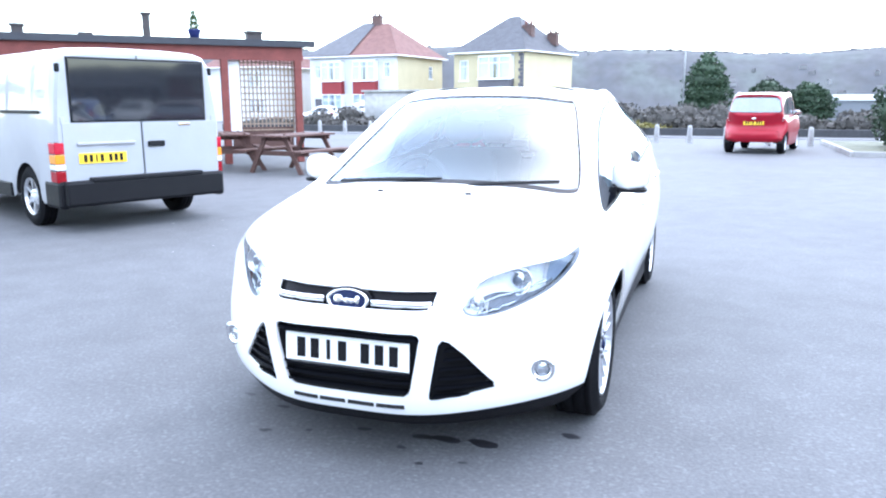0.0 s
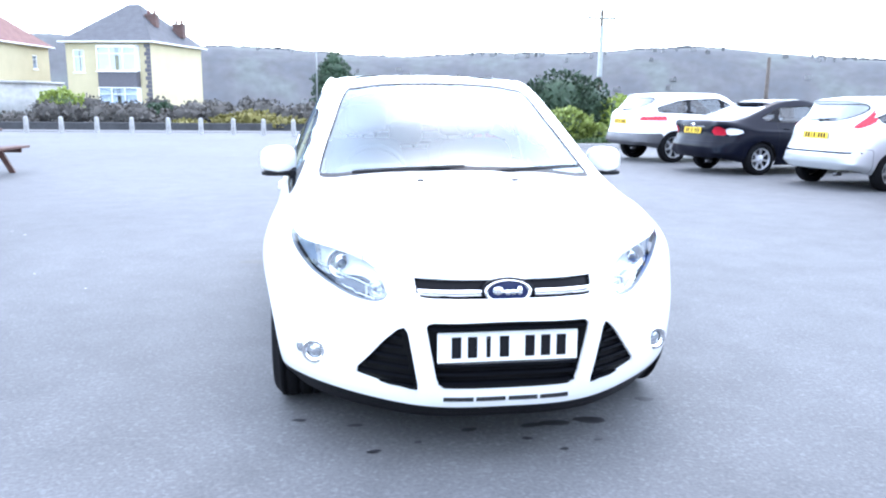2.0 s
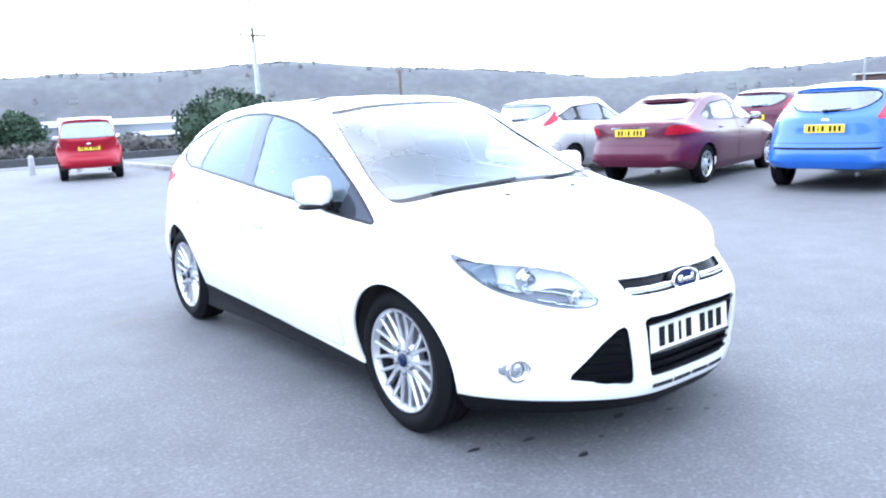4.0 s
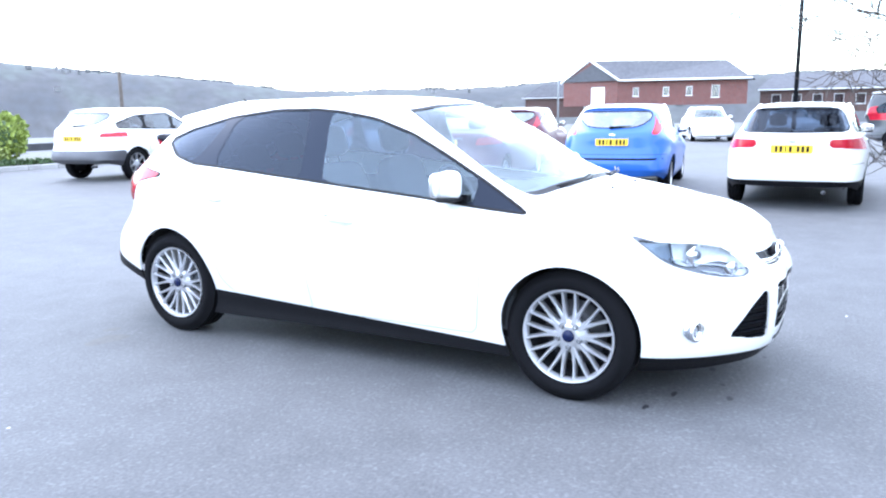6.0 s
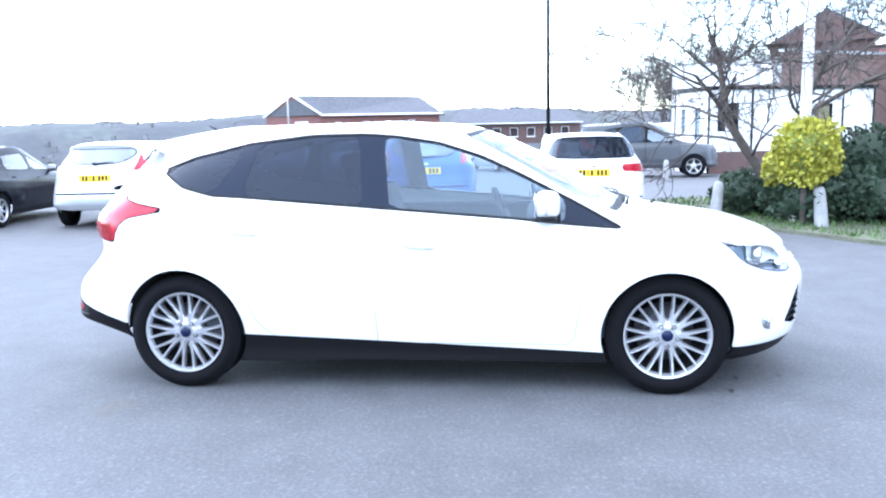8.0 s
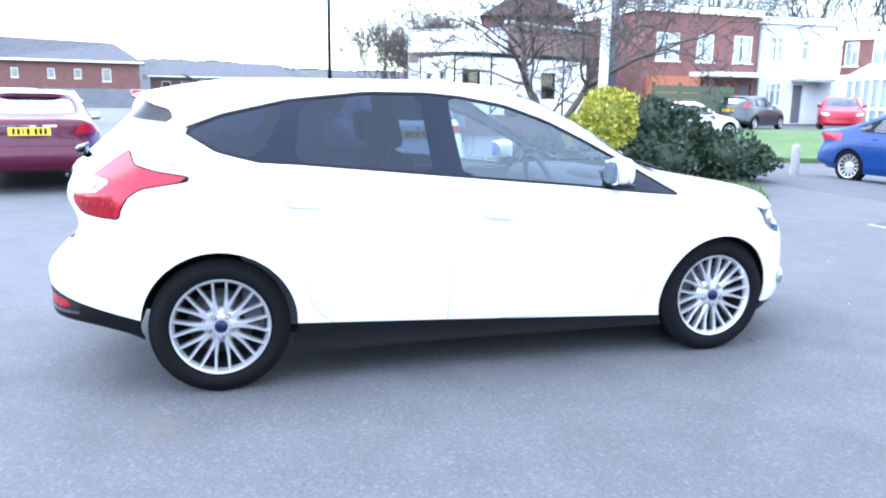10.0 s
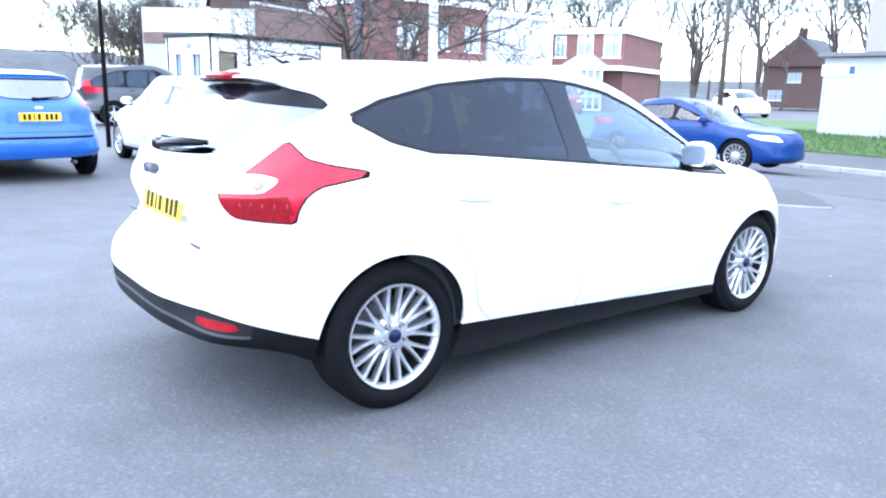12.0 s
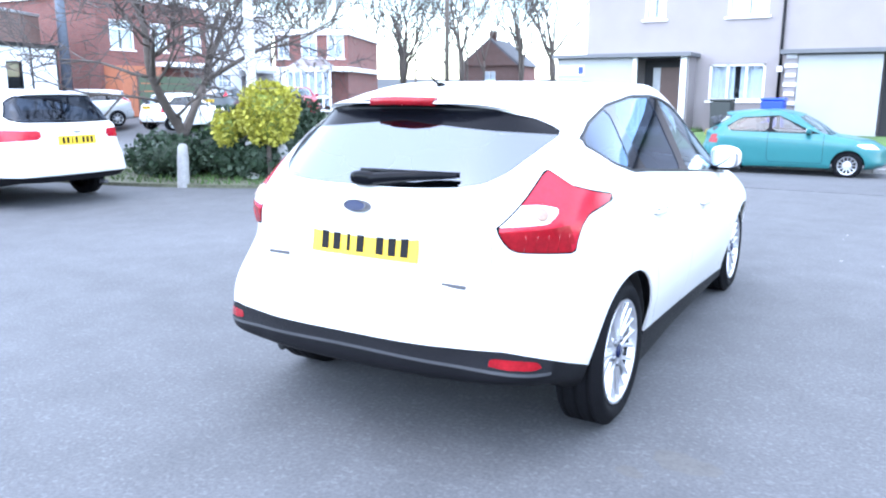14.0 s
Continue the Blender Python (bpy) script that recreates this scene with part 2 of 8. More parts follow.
class Shell:
    """Half of a car's skin (x >= 0), swept through nested rings, which can be cut along curves into panels."""

    def __init__(self, rings, nu, nv):
        rows = []
        for r in rings:
            P = np.array(r, float)
            g0, g1 = P[1] * (-1, 1, 1), P[-2] * (-1, 1, 1)
            Q = np.vstack([g0, P, g1])
            out = []
            for i in range(len(Q) - 3):
                a, b, c, d = Q[i:i + 4]
                for t in np.arange(nu) / nu:
                    out.append(0.5 * (2 * b + (c - a) * t + (2 * a - 5 * b + 4 * c - d) * t * t + (3 * b - a - 3 * c + d) * t ** 3))
            out.append(P[-1])
            rows.append(np.array(out))
        R = np.array(rows)
        k, n, _ = R.shape
        G = spline(R.reshape(k, -1), nv).reshape(-1, n, 3)
        G[:, 0, 0] = G[:, -1, 0] = 0
        G[-1, :, 0] = 0
        G[:, :, 0] = np.maximum(G[:, :, 0], 0)
        v = np.arange(len(G)) / nv
        u = np.arange(n) / nu
        self.V = [(*G[j, i], u[i], v[j]) for j in range(len(G)) for i in range(n)]
        self.F = [[j * n + i, j * n + i + 1, (j + 1) * n + i + 1, (j + 1) * n + i] for j in range(len(G) - 1) for i in range(n - 1)]
        self.L = ["body"] * len(self.F)

    def region(self, name, f, of=None, where=None):
        """Cut along f = 0 and label the faces inside (f < 0)."""
        A = np.array(self.V)
        val = f(A)
        val[np.abs(val) < 4e-4] = 0
        val = list(val)
        cache, nf, nl = {}, [], []
        for face, lab in zip(self.F, self.L):
            vs = [val[i] for i in face]
            lo, hi = min(vs), max(vs)
            if lo >= 0 or (of and lab not in of):
                nf.append(face)
                nl.append(lab)
                continue
            if where:
                c = A[[i for i in face if i < len(A)]].mean(0) if all(i < len(A) for i in face) else A[face[0]] if face[0] < len(A) else None
                if c is not None and not where(c):
                    nf.append(face)
                    nl.append(lab)
                    continue
            if hi <= 0:
                nf.append(face)
                nl.append(name)
                continue
            pos, neg = [], []
            for p, q in zip(face, face[1:] + face[:1]):
                a, b = val[p], val[q]
                if a >= 0:
                    pos.append(p)
                if a <= 0:
                    neg.append(p)
                if a * b < 0:
                    key = (min(p, q), max(p, q))
                    if key not in cache:
                        t = a / (a - b)
                        v = tuple(x + (y - x) * t for x, y in zip(self.V[p], self.V[q]))
                        cache[key] = len(self.V)
                        self.V.append(v)
                        val.append(0.0)
                    pos.append(cache[key])
                    neg.append(cache[key])
            if len(pos) > 2:
                nf.append(pos)
                nl.append(lab)
            if len(neg) > 2:
                nf.append(neg)
                nl.append(name)
        self.F, self.L = nf, nl

    def at(self, fa, fb, a, b, where):
        """Place and outward direction on the skin nearest to (a, b) in a projection."""
        A = np.array(self.V)
        ok = np.array([where(v) for v in A])
        B, N = A[ok], self.N[ok]
        d = np.hypot(fa(B) - a, fb(B) - b)
        k = np.argsort(d)[:4]
        w = 1 / (d[k] + 1e-4)
        w /= w.sum()
        p, n = (B[k, :3] * w[:, None]).sum(0), (N[k] * w[:, None]).sum(0)
        return Vector(p), Vector(n).normalized()

    def gap(self, f, width=0.0025, of=None, where=None):
        self.region("gap", lambda V: np.abs(f(V)) - width, of, where)

    def normals(self):
        P = np.array(self.V)[:, :3]
        N = np.zeros_like(P)
        for f in self.F:
            for k in range(1, len(f) - 1):
                N[f] += np.cross(P[f[k]] - P[f[0]], P[f[k + 1]] - P[f[0]])
        on = P[:, 0] < 1e-6
        N[on, 0] = 0
        N /= np.linalg.norm(N, axis=1)[:, None] + 1e-12
        out = np.sign((N * (P - (0, 0, 0.6))).sum())
        self.N = N * (out if out else 1)
        return self

    def seam(self, name, lab, material, parent, width=.0022, lift=.0012):
        """The dark shut line along the border of a panel, or of several taken together, as a thin ribbon."""
        count, labs = {}, {lab} if isinstance(lab, str) else set(lab)
        for f, l in zip(self.F, self.L):
            if l in labs:
                for p, q in zip(f, f[1:] + f[:1]):
                    k = (min(p, q), max(p, q))
                    count[k] = k not in count
        P = np.array(self.V)[:, :3]
        vs, fs = [], []
        for (p, q), on in count.items():
            if not on or (P[p][0] < .002 and P[q][0] < .002):
                continue
            d = P[q] - P[p]
            n = (self.N[p] + self.N[q]) / 2
            c = np.cross(d, n)
            c *= width / 2 / (np.linalg.norm(c) + 1e-9)
            o = n * lift
            for s in (1, -1):
                k = len(vs)
                for v in (P[p] - c + o, P[q] - c + o, P[q] + c + o, P[p] + c + o):
                    vs.append((v[0] * s, v[1], v[2]))
                fs.append((k, k + 1, k + 2, k + 3))
        return ob_from(name, vs, fs, material, parent, smooth=False)

    def emit(self, name, labels, material, parent, side=0, push=0.0, rim=0.012, label=""):
        """Faces with these labels as one part; side 0: both halves joined, 1 or -1: one half."""
        labels = {labels} if isinstance(labels, str) else set(labels)
        P = np.array(self.V)[:, :3] + self.N * push
        vs, ns, fs = [], [], []
        idx = {}

        def vid(i, s):
            key = (i, 1 if P[i][0] < 1e-5 and side == 0 else s)
            if key not in idx:
                idx[key] = len(vs)
                vs.append((P[i][0] * s, P[i][1], P[i][2]))
                ns.append((self.N[i][0] * s, self.N[i][1], self.N[i][2]))
            return idx[key]
        for f, lab in zip(self.F, self.L):
            if lab not in labels:
                continue
            for s in ((1, -1) if side == 0 else (side,)):
                g = [vid(i, s) for i in f]
                g = [a for k, a in enumerate(g) if a != g[k - 1]]
                if len(g) > 2:
                    fs.append(g if s == 1 else g[::-1])
        if not fs:
            return None
        a, b, c = (np.array(vs[i]) for i in fs[0][:3])
        if rim:
            count = {}
            for g in fs:
                for p, q in zip(g, g[1:] + g[:1]):
                    k = (min(p, q), max(p, q))
                    count[k] = None if k in count else (p, q)
            inner = {}

            def iv(i):
                if i not in inner:
                    inner[i] = len(vs)
                    vs.append(tuple(np.array(vs[i]) - rim * np.array(ns[i])))
                    ns.append(ns[i])
                return inner[i]
            for e in [e for e in count.values() if e]:
                p, q = e
                fs.append([q, p, iv(p), iv(q)])
        return ob_from(name, vs, fs, material, parent, label, normals=ns)


def ring_set(p):
    """Nested rings of a car's skin from its main sizes: nose at -y, origin on the ground between the axles."""
    w, yf, yr, fw, rw, zb = p["w"], p["yf"], p["yr"], p["fw"], p["rw"], p["zb"]
    nz, (cy, cz), (ty, tz), rz = p["nose"], p["cowl"], p["wtop"], p["roof"]
    (ry, rzz), (by, bz), (dy, dz) = p["rtop"], p["rbase"], p["deck"]
    bf, br, rx = p["belt_f"], p["belt_r"], p["rx"]
    lift = nz - 0.775
    mid = (fw + rw) / 2 + 0.2
    kx, rd, rk, rf = p.get("kx", 1.0), p.get("round", 1.0), p.get("rake", 1.0), p.get("steep", 1.0)

    def ring(df, dr, kx, zs, cf=0.80, cr=0.85, sf=0.26, sr=0.17):
        z0, z1, z2, z3, z4, z5, z6, z7, z8 = zs
        return [(0, yf + df, z0), (0.39 * w, yf + df + 0.055, z0), (cf * w, yf + df + sf, z1), (kx * w, fw, z2), (kx * w, fw + 0.57, z3),
                (kx * w, mid, z4), (kx * w, rw, z5), (cr * w, yr - dr - sr, z6), (0.48 * w, yr - dr - 0.03, z7), (0, yr - dr, z8)]
    a, b = zb, bz - 1.08
    R = [ring(0.12, 0.07, 0.92, (a, a, a, a, a, a, a + .12, a + .12, a + .12), cf=0.78, cr=0.76),
         ring(0.0, 0.02, 0.965, (a + .08, a + .10, a + .08, a + .08, a + .08, a + .11, a + .20, a + .20, a + .20), cf=0.81, cr=0.84, sf=0.27),
         ring(0.01, 0.0, 0.985, (.42, .43, .45, .45, .45, .48, .47, .46, .46), cf=0.835, sf=0.29, cr=.845, sr=.20),
         ring(0.015, 0.003, 1.0, (.58, .58, .60, .60, .62, .65, .60, .57, .57), cf=0.83, sf=0.32, cr=.835, sr=.22),
         ring(0.06, p.get("tail", .14), 0.99, (.70 + lift * .7, .71 + lift * .7, .73 + lift * .5, .75, .78, .82, .78, .74, .74), cf=0.815, sf=0.33, cr=.815, sr=.22),
         [(0, yf + .14, nz), (.39 * w, yf + .19, nz + .005), (.77 * w, yf + .44, nz + .03), (.92 * w, fw, nz + .07), (.955 * w, fw + .57, bf - .05),
          (.97 * w, mid, (bf + br) / 2 - .085), (.955 * w, rw, br - .12), (.775 * w, dy - .24 * rd, dz + .05), (.48 * w, dy - .04, dz), (0, dy, dz)],
         [(0, yf + .35, nz + .095), (.39 * w, yf + .38, nz + .095), (.68 * w, yf + .55, nz + .095), (.81 * w, fw, nz + .135), (.915 * w, fw + .55, bf),
          (.925 * w, mid, (bf + br) / 2 - .015), (.88 * w, rw, br), (.72 * w * kx, (by + dy) / 2 - .28 * rd, (bz + dz) / 2 + .09), (.46 * w, (by + dy) / 2 - .03, (bz + dz) / 2 + .02), (0, (by + dy) / 2, (bz + dz) / 2 + .02)],
         [(0, cy, cz), (.39 * w, cy + .035, cz - .01), (.725 * w * kx, cy + .13, cz - .04), (.765 * w * kx, cy + .31 * rf, cz + .025 + .3 * (1 - rf) * (tz - cz)), (.74 * w * kx, cy + .63 * rf, cz + .2 * (tz - cz) / .435 + .35 * (1 - rf) * (tz - cz)),
          (.70 * w * rx / .5, mid, rz - .065), (.67 * w * rx / .5, rw - .2, rz - .115), (.66 * w * kx, by - .42 * rk, bz + .55 * (rzz - bz)), (.44 * w, by - .06, bz + .03), (0, by, bz)],
         [(0, (cy + ty) / 2, (cz + tz) / 2 + .03), (.36 * w, (cy + ty) / 2 + .03, (cz + tz) / 2 + .02), (.64 * w, (cy + ty) / 2 + .16, (cz + tz) / 2 - .02),
          (.66 * w * kx, cy + .78 * rf, cz + .7 * (tz - cz)), (.64 * w * rx / .5, cy + 1.0 * rf, tz - .04), (.62 * w * rx / .5, mid, rz - .03), (.58 * w * rx / .5, rw - .2, rz - .06),
          (.58 * w * rx / .5, ry - .2 * rd, rzz - .055), (.40 * w, ry - .035, rzz - .05), (0, ry - .015, rzz - .05)],
         [(0, ty, tz), (.33 * w, ty + .02, tz - .008), (.53 * w * rx / .5, ty + .09, tz - .03), (.55 * w * rx / .5, ty + .2, tz - .008), (.55 * w * rx / .5, ty + .36, tz + .01),
          (.54 * w * rx / .5, mid, rz - .017), (.51 * w * rx / .5, rw - .2, rz - .04), (.50 * w * rx / .5, ry - .17 * rd, rzz - .012), (.34 * w, ry - .02, rzz), (0, ry, rzz)]]
    c0, c1 = ty + .35, ry - .4
    R.append([(0, c0, rz - .006), (.18 * w, c0 + .02, rz - .008), (.3 * w, c0 + .06, rz - .01), (.32 * w, c0 + .15, rz - .006), (.33 * w, c0 + .25, rz - .003),
              (.33 * w, mid, rz - .004), (.31 * w, c1 - .25, rz - .012), (.29 * w, c1 - .1, rz - .02), (.17 * w, c1 - .02, rz - .02), (0, c1, rz - .02)])
    e0, e1 = c0 + .2, c1 - .25
    R.append([(0, e0 + (e1 - e0) * i / 9, rz - .012 * (i / 9) ** 2) for i in range(10)])
    for (j, i), d in p.get("shape", {}).items():
        R[j][i] = tuple(q + e for q, e in zip(R[j][i], d))
    return R


def arch(yc, zc, r):
    return lambda V: np.where(V[:, 0] > 0.45, np.hypot(V[:, 1] - yc, V[:, 2] - zc) - r, 1.0)


HERO = dict(w=.912, yf=-2.20, yr=2.145, fw=-1.324, rw=1.324, zb=.17, nose=.775, cowl=(-1.20, 1.0), wtop=(-.32, 1.435), roof=1.484,
            rtop=(1.70, 1.385), rbase=(1.97, 1.06), deck=(2.05, .90), belt_f=.91, belt_r=1.12, rx=.5,
            shape={(0, 0): (0, -.03, 0), (0, 1): (0, -.03, 0), (0, 7): (0, -.05, .04), (0, 8): (0, -.06, .05), (0, 9): (0, -.06, .05), (2, 7): (.015, 0, 0), (1, 0): (0, .03, 0), (1, 1): (0, .03, 0), (4, 0): (0, .032, 0), (4, 1): (0, .032, 0), (2, 1): (0, -.01, 0), (3, 1): (0, -.012, 0),
                   (0, 2): (-.005, .07, 0), (1, 2): (0, .11, 0), (2, 2): (.003, .10, 0), (3, 2): (-.012, .105, 0), (4, 2): (-.008, .09, 0), (5, 2): (-.005, .02, 0),
                   (1, 3): (-.02, -.17, 0), (2, 3): (0, -.17, 0), (3, 3): (0, -.16, 0), (4, 3): (0, -.12, 0), (1, 4): (-.03, 0, 0), (1, 5): (-.035, 0, 0), (1, 6): (-.03, 0, 0), (5, 6): (-.022, 0, 0),
                   (3, 7): (.012, .005, 0), (4, 7): (.03, .01, 0), (5, 7): (.035, .012, 0), (6, 7): (.03, .018, 0), (7, 7): (.03, .012, 0), (7, 8): (0, .015, 0), (7, 9): (0, .015, 0)})

# ---------------------------------------------------------------- car pieces shared by all vehicles


def sweep_bar(pts, h, d):
    """A thin bar through points: h tall (z), d deep (y)."""
    vs, fs = [], []
    for p in pts:
        for dy, dz in ((-d / 2, -h / 2), (-d / 2, h / 2), (d / 2, h / 2), (d / 2, -h / 2)):
            vs.append((p[0], p[1] + dy, p[2] + dz))
    n = len(pts)
    for i in range(n - 1):
        for k in range(4):
            fs.append((4 * i + k, 4 * i + (k + 1) % 4, 4 * i + 4 + (k + 1) % 4, 4 * i + 4 + k))
    fs += [(3, 2, 1, 0), (4 * n - 4, 4 * n - 3, 4 * n - 2, 4 * n - 1)]
    return vs, fs


def tube(pts, r, seg=8):
    """verts, faces of a round bar of radius r (or a list of radii) through points."""
    vs, fs = [], []
    pts = [Vector(p) for p in pts]
    n = len(pts)
    rs = r if isinstance(r, (list, tuple)) else [r] * n
    up = Vector((0.13, 0.21, 0.97))
    for i, p in enumerate(pts):
        d = (pts[min(i + 1, n - 1)] - pts[max(i - 1, 0)]).normalized()
        a = d.cross(up)
        a = a.normalized() if a.length > 1e-3 else d.orthogonal().normalized()
        b = d.cross(a)
        for k in range(seg):
            t = 2 * math.pi * k / seg
            vs.append(p + rs[i] * (math.cos(t) * a + math.sin(t) * b))
    for i in range(n - 1):
        for k in range(seg):
            k2 = (k + 1) % seg
            fs.append((i * seg + k, i * seg + k2, (i + 1) * seg + k2, (i + 1) * seg + k))
    fs += [tuple(range(seg))[::-1], tuple((n - 1) * seg + k for k in range(seg))]
    return vs, fs


def blob(size, at=(0, 0, 0), e=0.6, nu=24, nv=14, bend=None):
    """A rounded box (superellipsoid)."""
    f = lambda c, p: math.copysign(abs(c) ** p, c)
    vs, fs = [], []
    for j in range(nv + 1):
        b = -math.pi / 2 + math.pi * j / nv
        for i in range(nu):
            a = 2 * math.pi * i / nu
            v = [size[0] / 2 * f(math.cos(b), e) * f(math.cos(a), e), size[1] / 2 * f(math.cos(b), e) * f(math.sin(a), e), size[2] / 2 * f(math.sin(b), e)]
            if bend:
                v = bend(*v)
            vs.append((v[0] + at[0], v[1] + at[1], v[2] + at[2]))
    for j in range(nv):
        for i in range(nu):
            k = (i + 1) % nu
            fs.append((j * nu + i, j * nu + k, (j + 1) * nu + k, (j + 1) * nu + i))
    return vs, fs


def join(*pieces):
    vs, fs = [], []
    for v, f in pieces:
        o = len(vs)
        vs += [tuple(x) for x in v]
        fs += [tuple(i + o for i in g) for g in f]
    return vs, fs


def boxm(size, at=(0, 0, 0), m=None):
    sx, sy, sz = (s / 2 for s in size)
    vs = [Vector((x * sx + at[0], y * sy + at[1], z * sz + at[2])) for x in (-1, 1) for y in (-1, 1) for z in (-1, 1)]
    if m is not None:
        vs = [m @ v for v in vs]
    return [tuple(v) for v in vs], [(0, 1, 3, 2), (4, 6, 7, 5), (0, 4, 5, 1), (2, 3, 7, 6), (0, 2, 6, 4), (1, 5, 7, 3)]


def moved(piece, m):
    return [tuple(m @ Vector(v)) for v in piece[0]], piece[1]


def make_wheel(parent, x, y, r, rim_r, width, style, spokes, sgn, steer=0.0):
    """tyre, rim, hub cap and nuts; the outer face looks along sgn * x."""
    w = new("wheel")
    w.parent = parent
    w.matrix_local = pose(x, y, r, 0, 0, steer) @ Matrix.Diagonal((sgn, 1, 1, 1))
    h = width / 2
    prof = [(rim_r - .012, h - .035), (rim_r + .002, h - .012), (rim_r + .02, h - .002), ((r + rim_r) / 2, h + .003), (r - .03, h - .006), (r - .008, h - .028)]
    for g in (.055, 0.0, -.055):
        g *= width / .215
        prof += [(r, g + .022), (r, g + .006), (r - .008, g + .004), (r - .008, g - .004), (r, g - .006), (r, g - .022)]
    prof += [(r - .02, -h + .02), (r - .06, -h), (rim_r, -h + .01)]
    ob_from("tyre", *lathe(prof, 56), M["rubber"], w)
    o = h - .018
    parts = [lathe([(rim_r - .002, o + .006), (rim_r - .004, o + .012), (rim_r - .012, o + .010), (rim_r - .020, o - .006), (rim_r - .024, o - .02)], 56),
             lathe([(0.0, o - .004), (.045, o - .004), (.075, o - .014), (.088, o - .03), (.088, o - .06)], 32)]
    ri, ro = .06, rim_r - .012
    if style == "vee":
        RR, AA, HW = (.04, .075, .098, .15, ro), (.10, .075, .070, .122, .170), (.009, .0115, .0110, .0080, .0072)
        for i in range(spokes):
            a = 2 * math.pi * (i + .5) / spokes
            for da in (-1, 1):
                vs, fs = [], []
                for rr, aa, hw in zip(RR, AA, HW):
                    ang, t = a + da * aa, (rr - RR[0]) / (ro - RR[0])
                    p = (o - .010 - .006 * math.sin(math.pi * t) + .012 * t, rr * math.sin(ang), rr * math.cos(ang))
                    tx, ty = math.cos(ang) * hw, -math.sin(ang) * hw
                    for q, dx in ((-1, -.006), (-.45, .003), (.45, .003), (1, -.006), (1, -.036), (-1, -.036)):
                        vs.append((p[0] + dx, p[1] + q * tx, p[2] + q * ty))
                for k in range(len(RR) - 1):
                    for e in range(6):
                        fs.append((6 * k + e, 6 * k + (e + 1) % 6, 6 * k + 6 + (e + 1) % 6, 6 * k + 6 + e))
                parts.append((vs, fs))
    else:
        for i in range(spokes):
            a = 2 * math.pi * i / spokes
            wd = style * rim_r
            m = pose(0, 0, 0, math.degrees(-a), 0, 0)
            pc = boxm((.035, wd, ro - ri), (o - .02, 0, (ro + ri) / 2))
            pc = ([(v[0] - (.012 if abs(v[1]) > 0 and v[0] > o - .02 and v[2] < ri + .01 else 0), v[1] * (.75 if v[2] < ri + .01 else 1.0), v[2]) for v in pc[0]], pc[1])
            parts.append(moved(pc, m))
    ob_from("rim", *join(*parts), M["alloy"], w, smooth=False)
    ob_from("brake_disc", *lathe([(.02, -.02), (rim_r * .68, -.02), (rim_r * .68, -.035)], 24), M["alloy_dark"], w)
    # Dark barrel paints the shade seen between the spokes.
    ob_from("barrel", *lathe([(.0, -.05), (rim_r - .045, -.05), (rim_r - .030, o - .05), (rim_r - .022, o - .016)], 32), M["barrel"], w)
    ob_from("hub_cap", *lathe([(0, o + .008), (.026, o + .007), (.03, o + .002), (.03, o - .02)], 20), M["badge_blue"] if style == "vee" else M["alloy"], w)
    nut = None
    for i in range(5):
        a = 2 * math.pi * i / 5 + math.pi
        if nut is None:
            nut = ob_from("wheel_nut", *lathe([(0, o - .012), (.006, o - .012), (.0065, o + .005), (.011, o + .005), (.0150, o - .004), (.0150, o - .03)], 10), M["alloy_nut"] if style == "vee" else M["alloy"], w)
            me = nut.data
        else:
            nut = new("wheel_nut", me)
            nut.parent = w
        nut.matrix_local = Matrix.Translation((0, .056 * math.sin(a), .056 * math.cos(a)))
    return w


def arch_liner(parent, x0, x1, y, z, r, tuck=0.0):
    """Dark inner wall of a wheel arch; tuck draws its outer edge in towards the bumper."""
    vs, fs = [], []
    n = 18
    for i in range(n + 1):
        a = math.pi * (.0 + 1.0 * i / n)
        c, s = math.cos(a), math.sin(a)
        xe = x1 - math.copysign(abs(tuck) * max(0, c * (1 if tuck > 0 else -1)) ** 1.5, x1)
        vs += [(xe, y + r * c, z + r * s), (x0, y + r * c, z + r * s)]
    vs.append((x0, y, z - .02))
    for i in range(n):
        fs += [(2 * i, 2 * i + 1, 2 * i + 3, 2 * i + 2), (2 * i + 1, len(vs) - 1, 2 * i + 3)]
    return ob_from("wheel_arch_liner", vs, fs, M["underbody"], parent)


def plate(parent, at, rx, material, seed, rz=0.0, w=.52, h=.111, name="number_plate"):
    """A number plate with plain bars instead of its characters; faces -y before turning."""
    bm = nb()
    box(bm, (w, .006, h), bevel=.002)
    p = part(name, bm, material, parent)
    p.matrix_local = pose(*at, rx, 0, rz)
    x = -w * .41
    for i in range(7):
        bw = w * .085
        ob_from("bar", *boxm((bw * (.35 if i == 2 else .8), .003, h * .70), (x + bw / 2, -.0042, 0)), M["ink"], p, smooth=False)
        x += bw + w * .028 + (w * .07 if i == 3 else 0)
    return p


def seat(parent, x, y, z=.33, back=.62, tilt=14):
    cushion = blob((.50, .54, .17), (0, 0, 0), .45)
    backm = moved(blob((.50, .15, back), (0, 0, back / 2), .4), pose(0, .25, .05, -tilt, 0, 0))
    head = moved(blob((.27, .11, .19), (0, 0, back + .13), .5), pose(0, .25, .05, -tilt, 0, 0))
    posts = moved(join(tube([(-.06, 0, back - .05), (-.06, 0, back + .06)], .007), tube([(.06, 0, back - .05), (.06, 0, back + .06)], .007)), pose(0, .25, .05, -tilt, 0, 0))
    s = ob_from("seat", *join(cushion, backm), M["interior"], parent)
    s.matrix_local = pose(x, y, z + .1)
    ob_from("headrest", *join(head, posts), M["interior"], s)
    return s


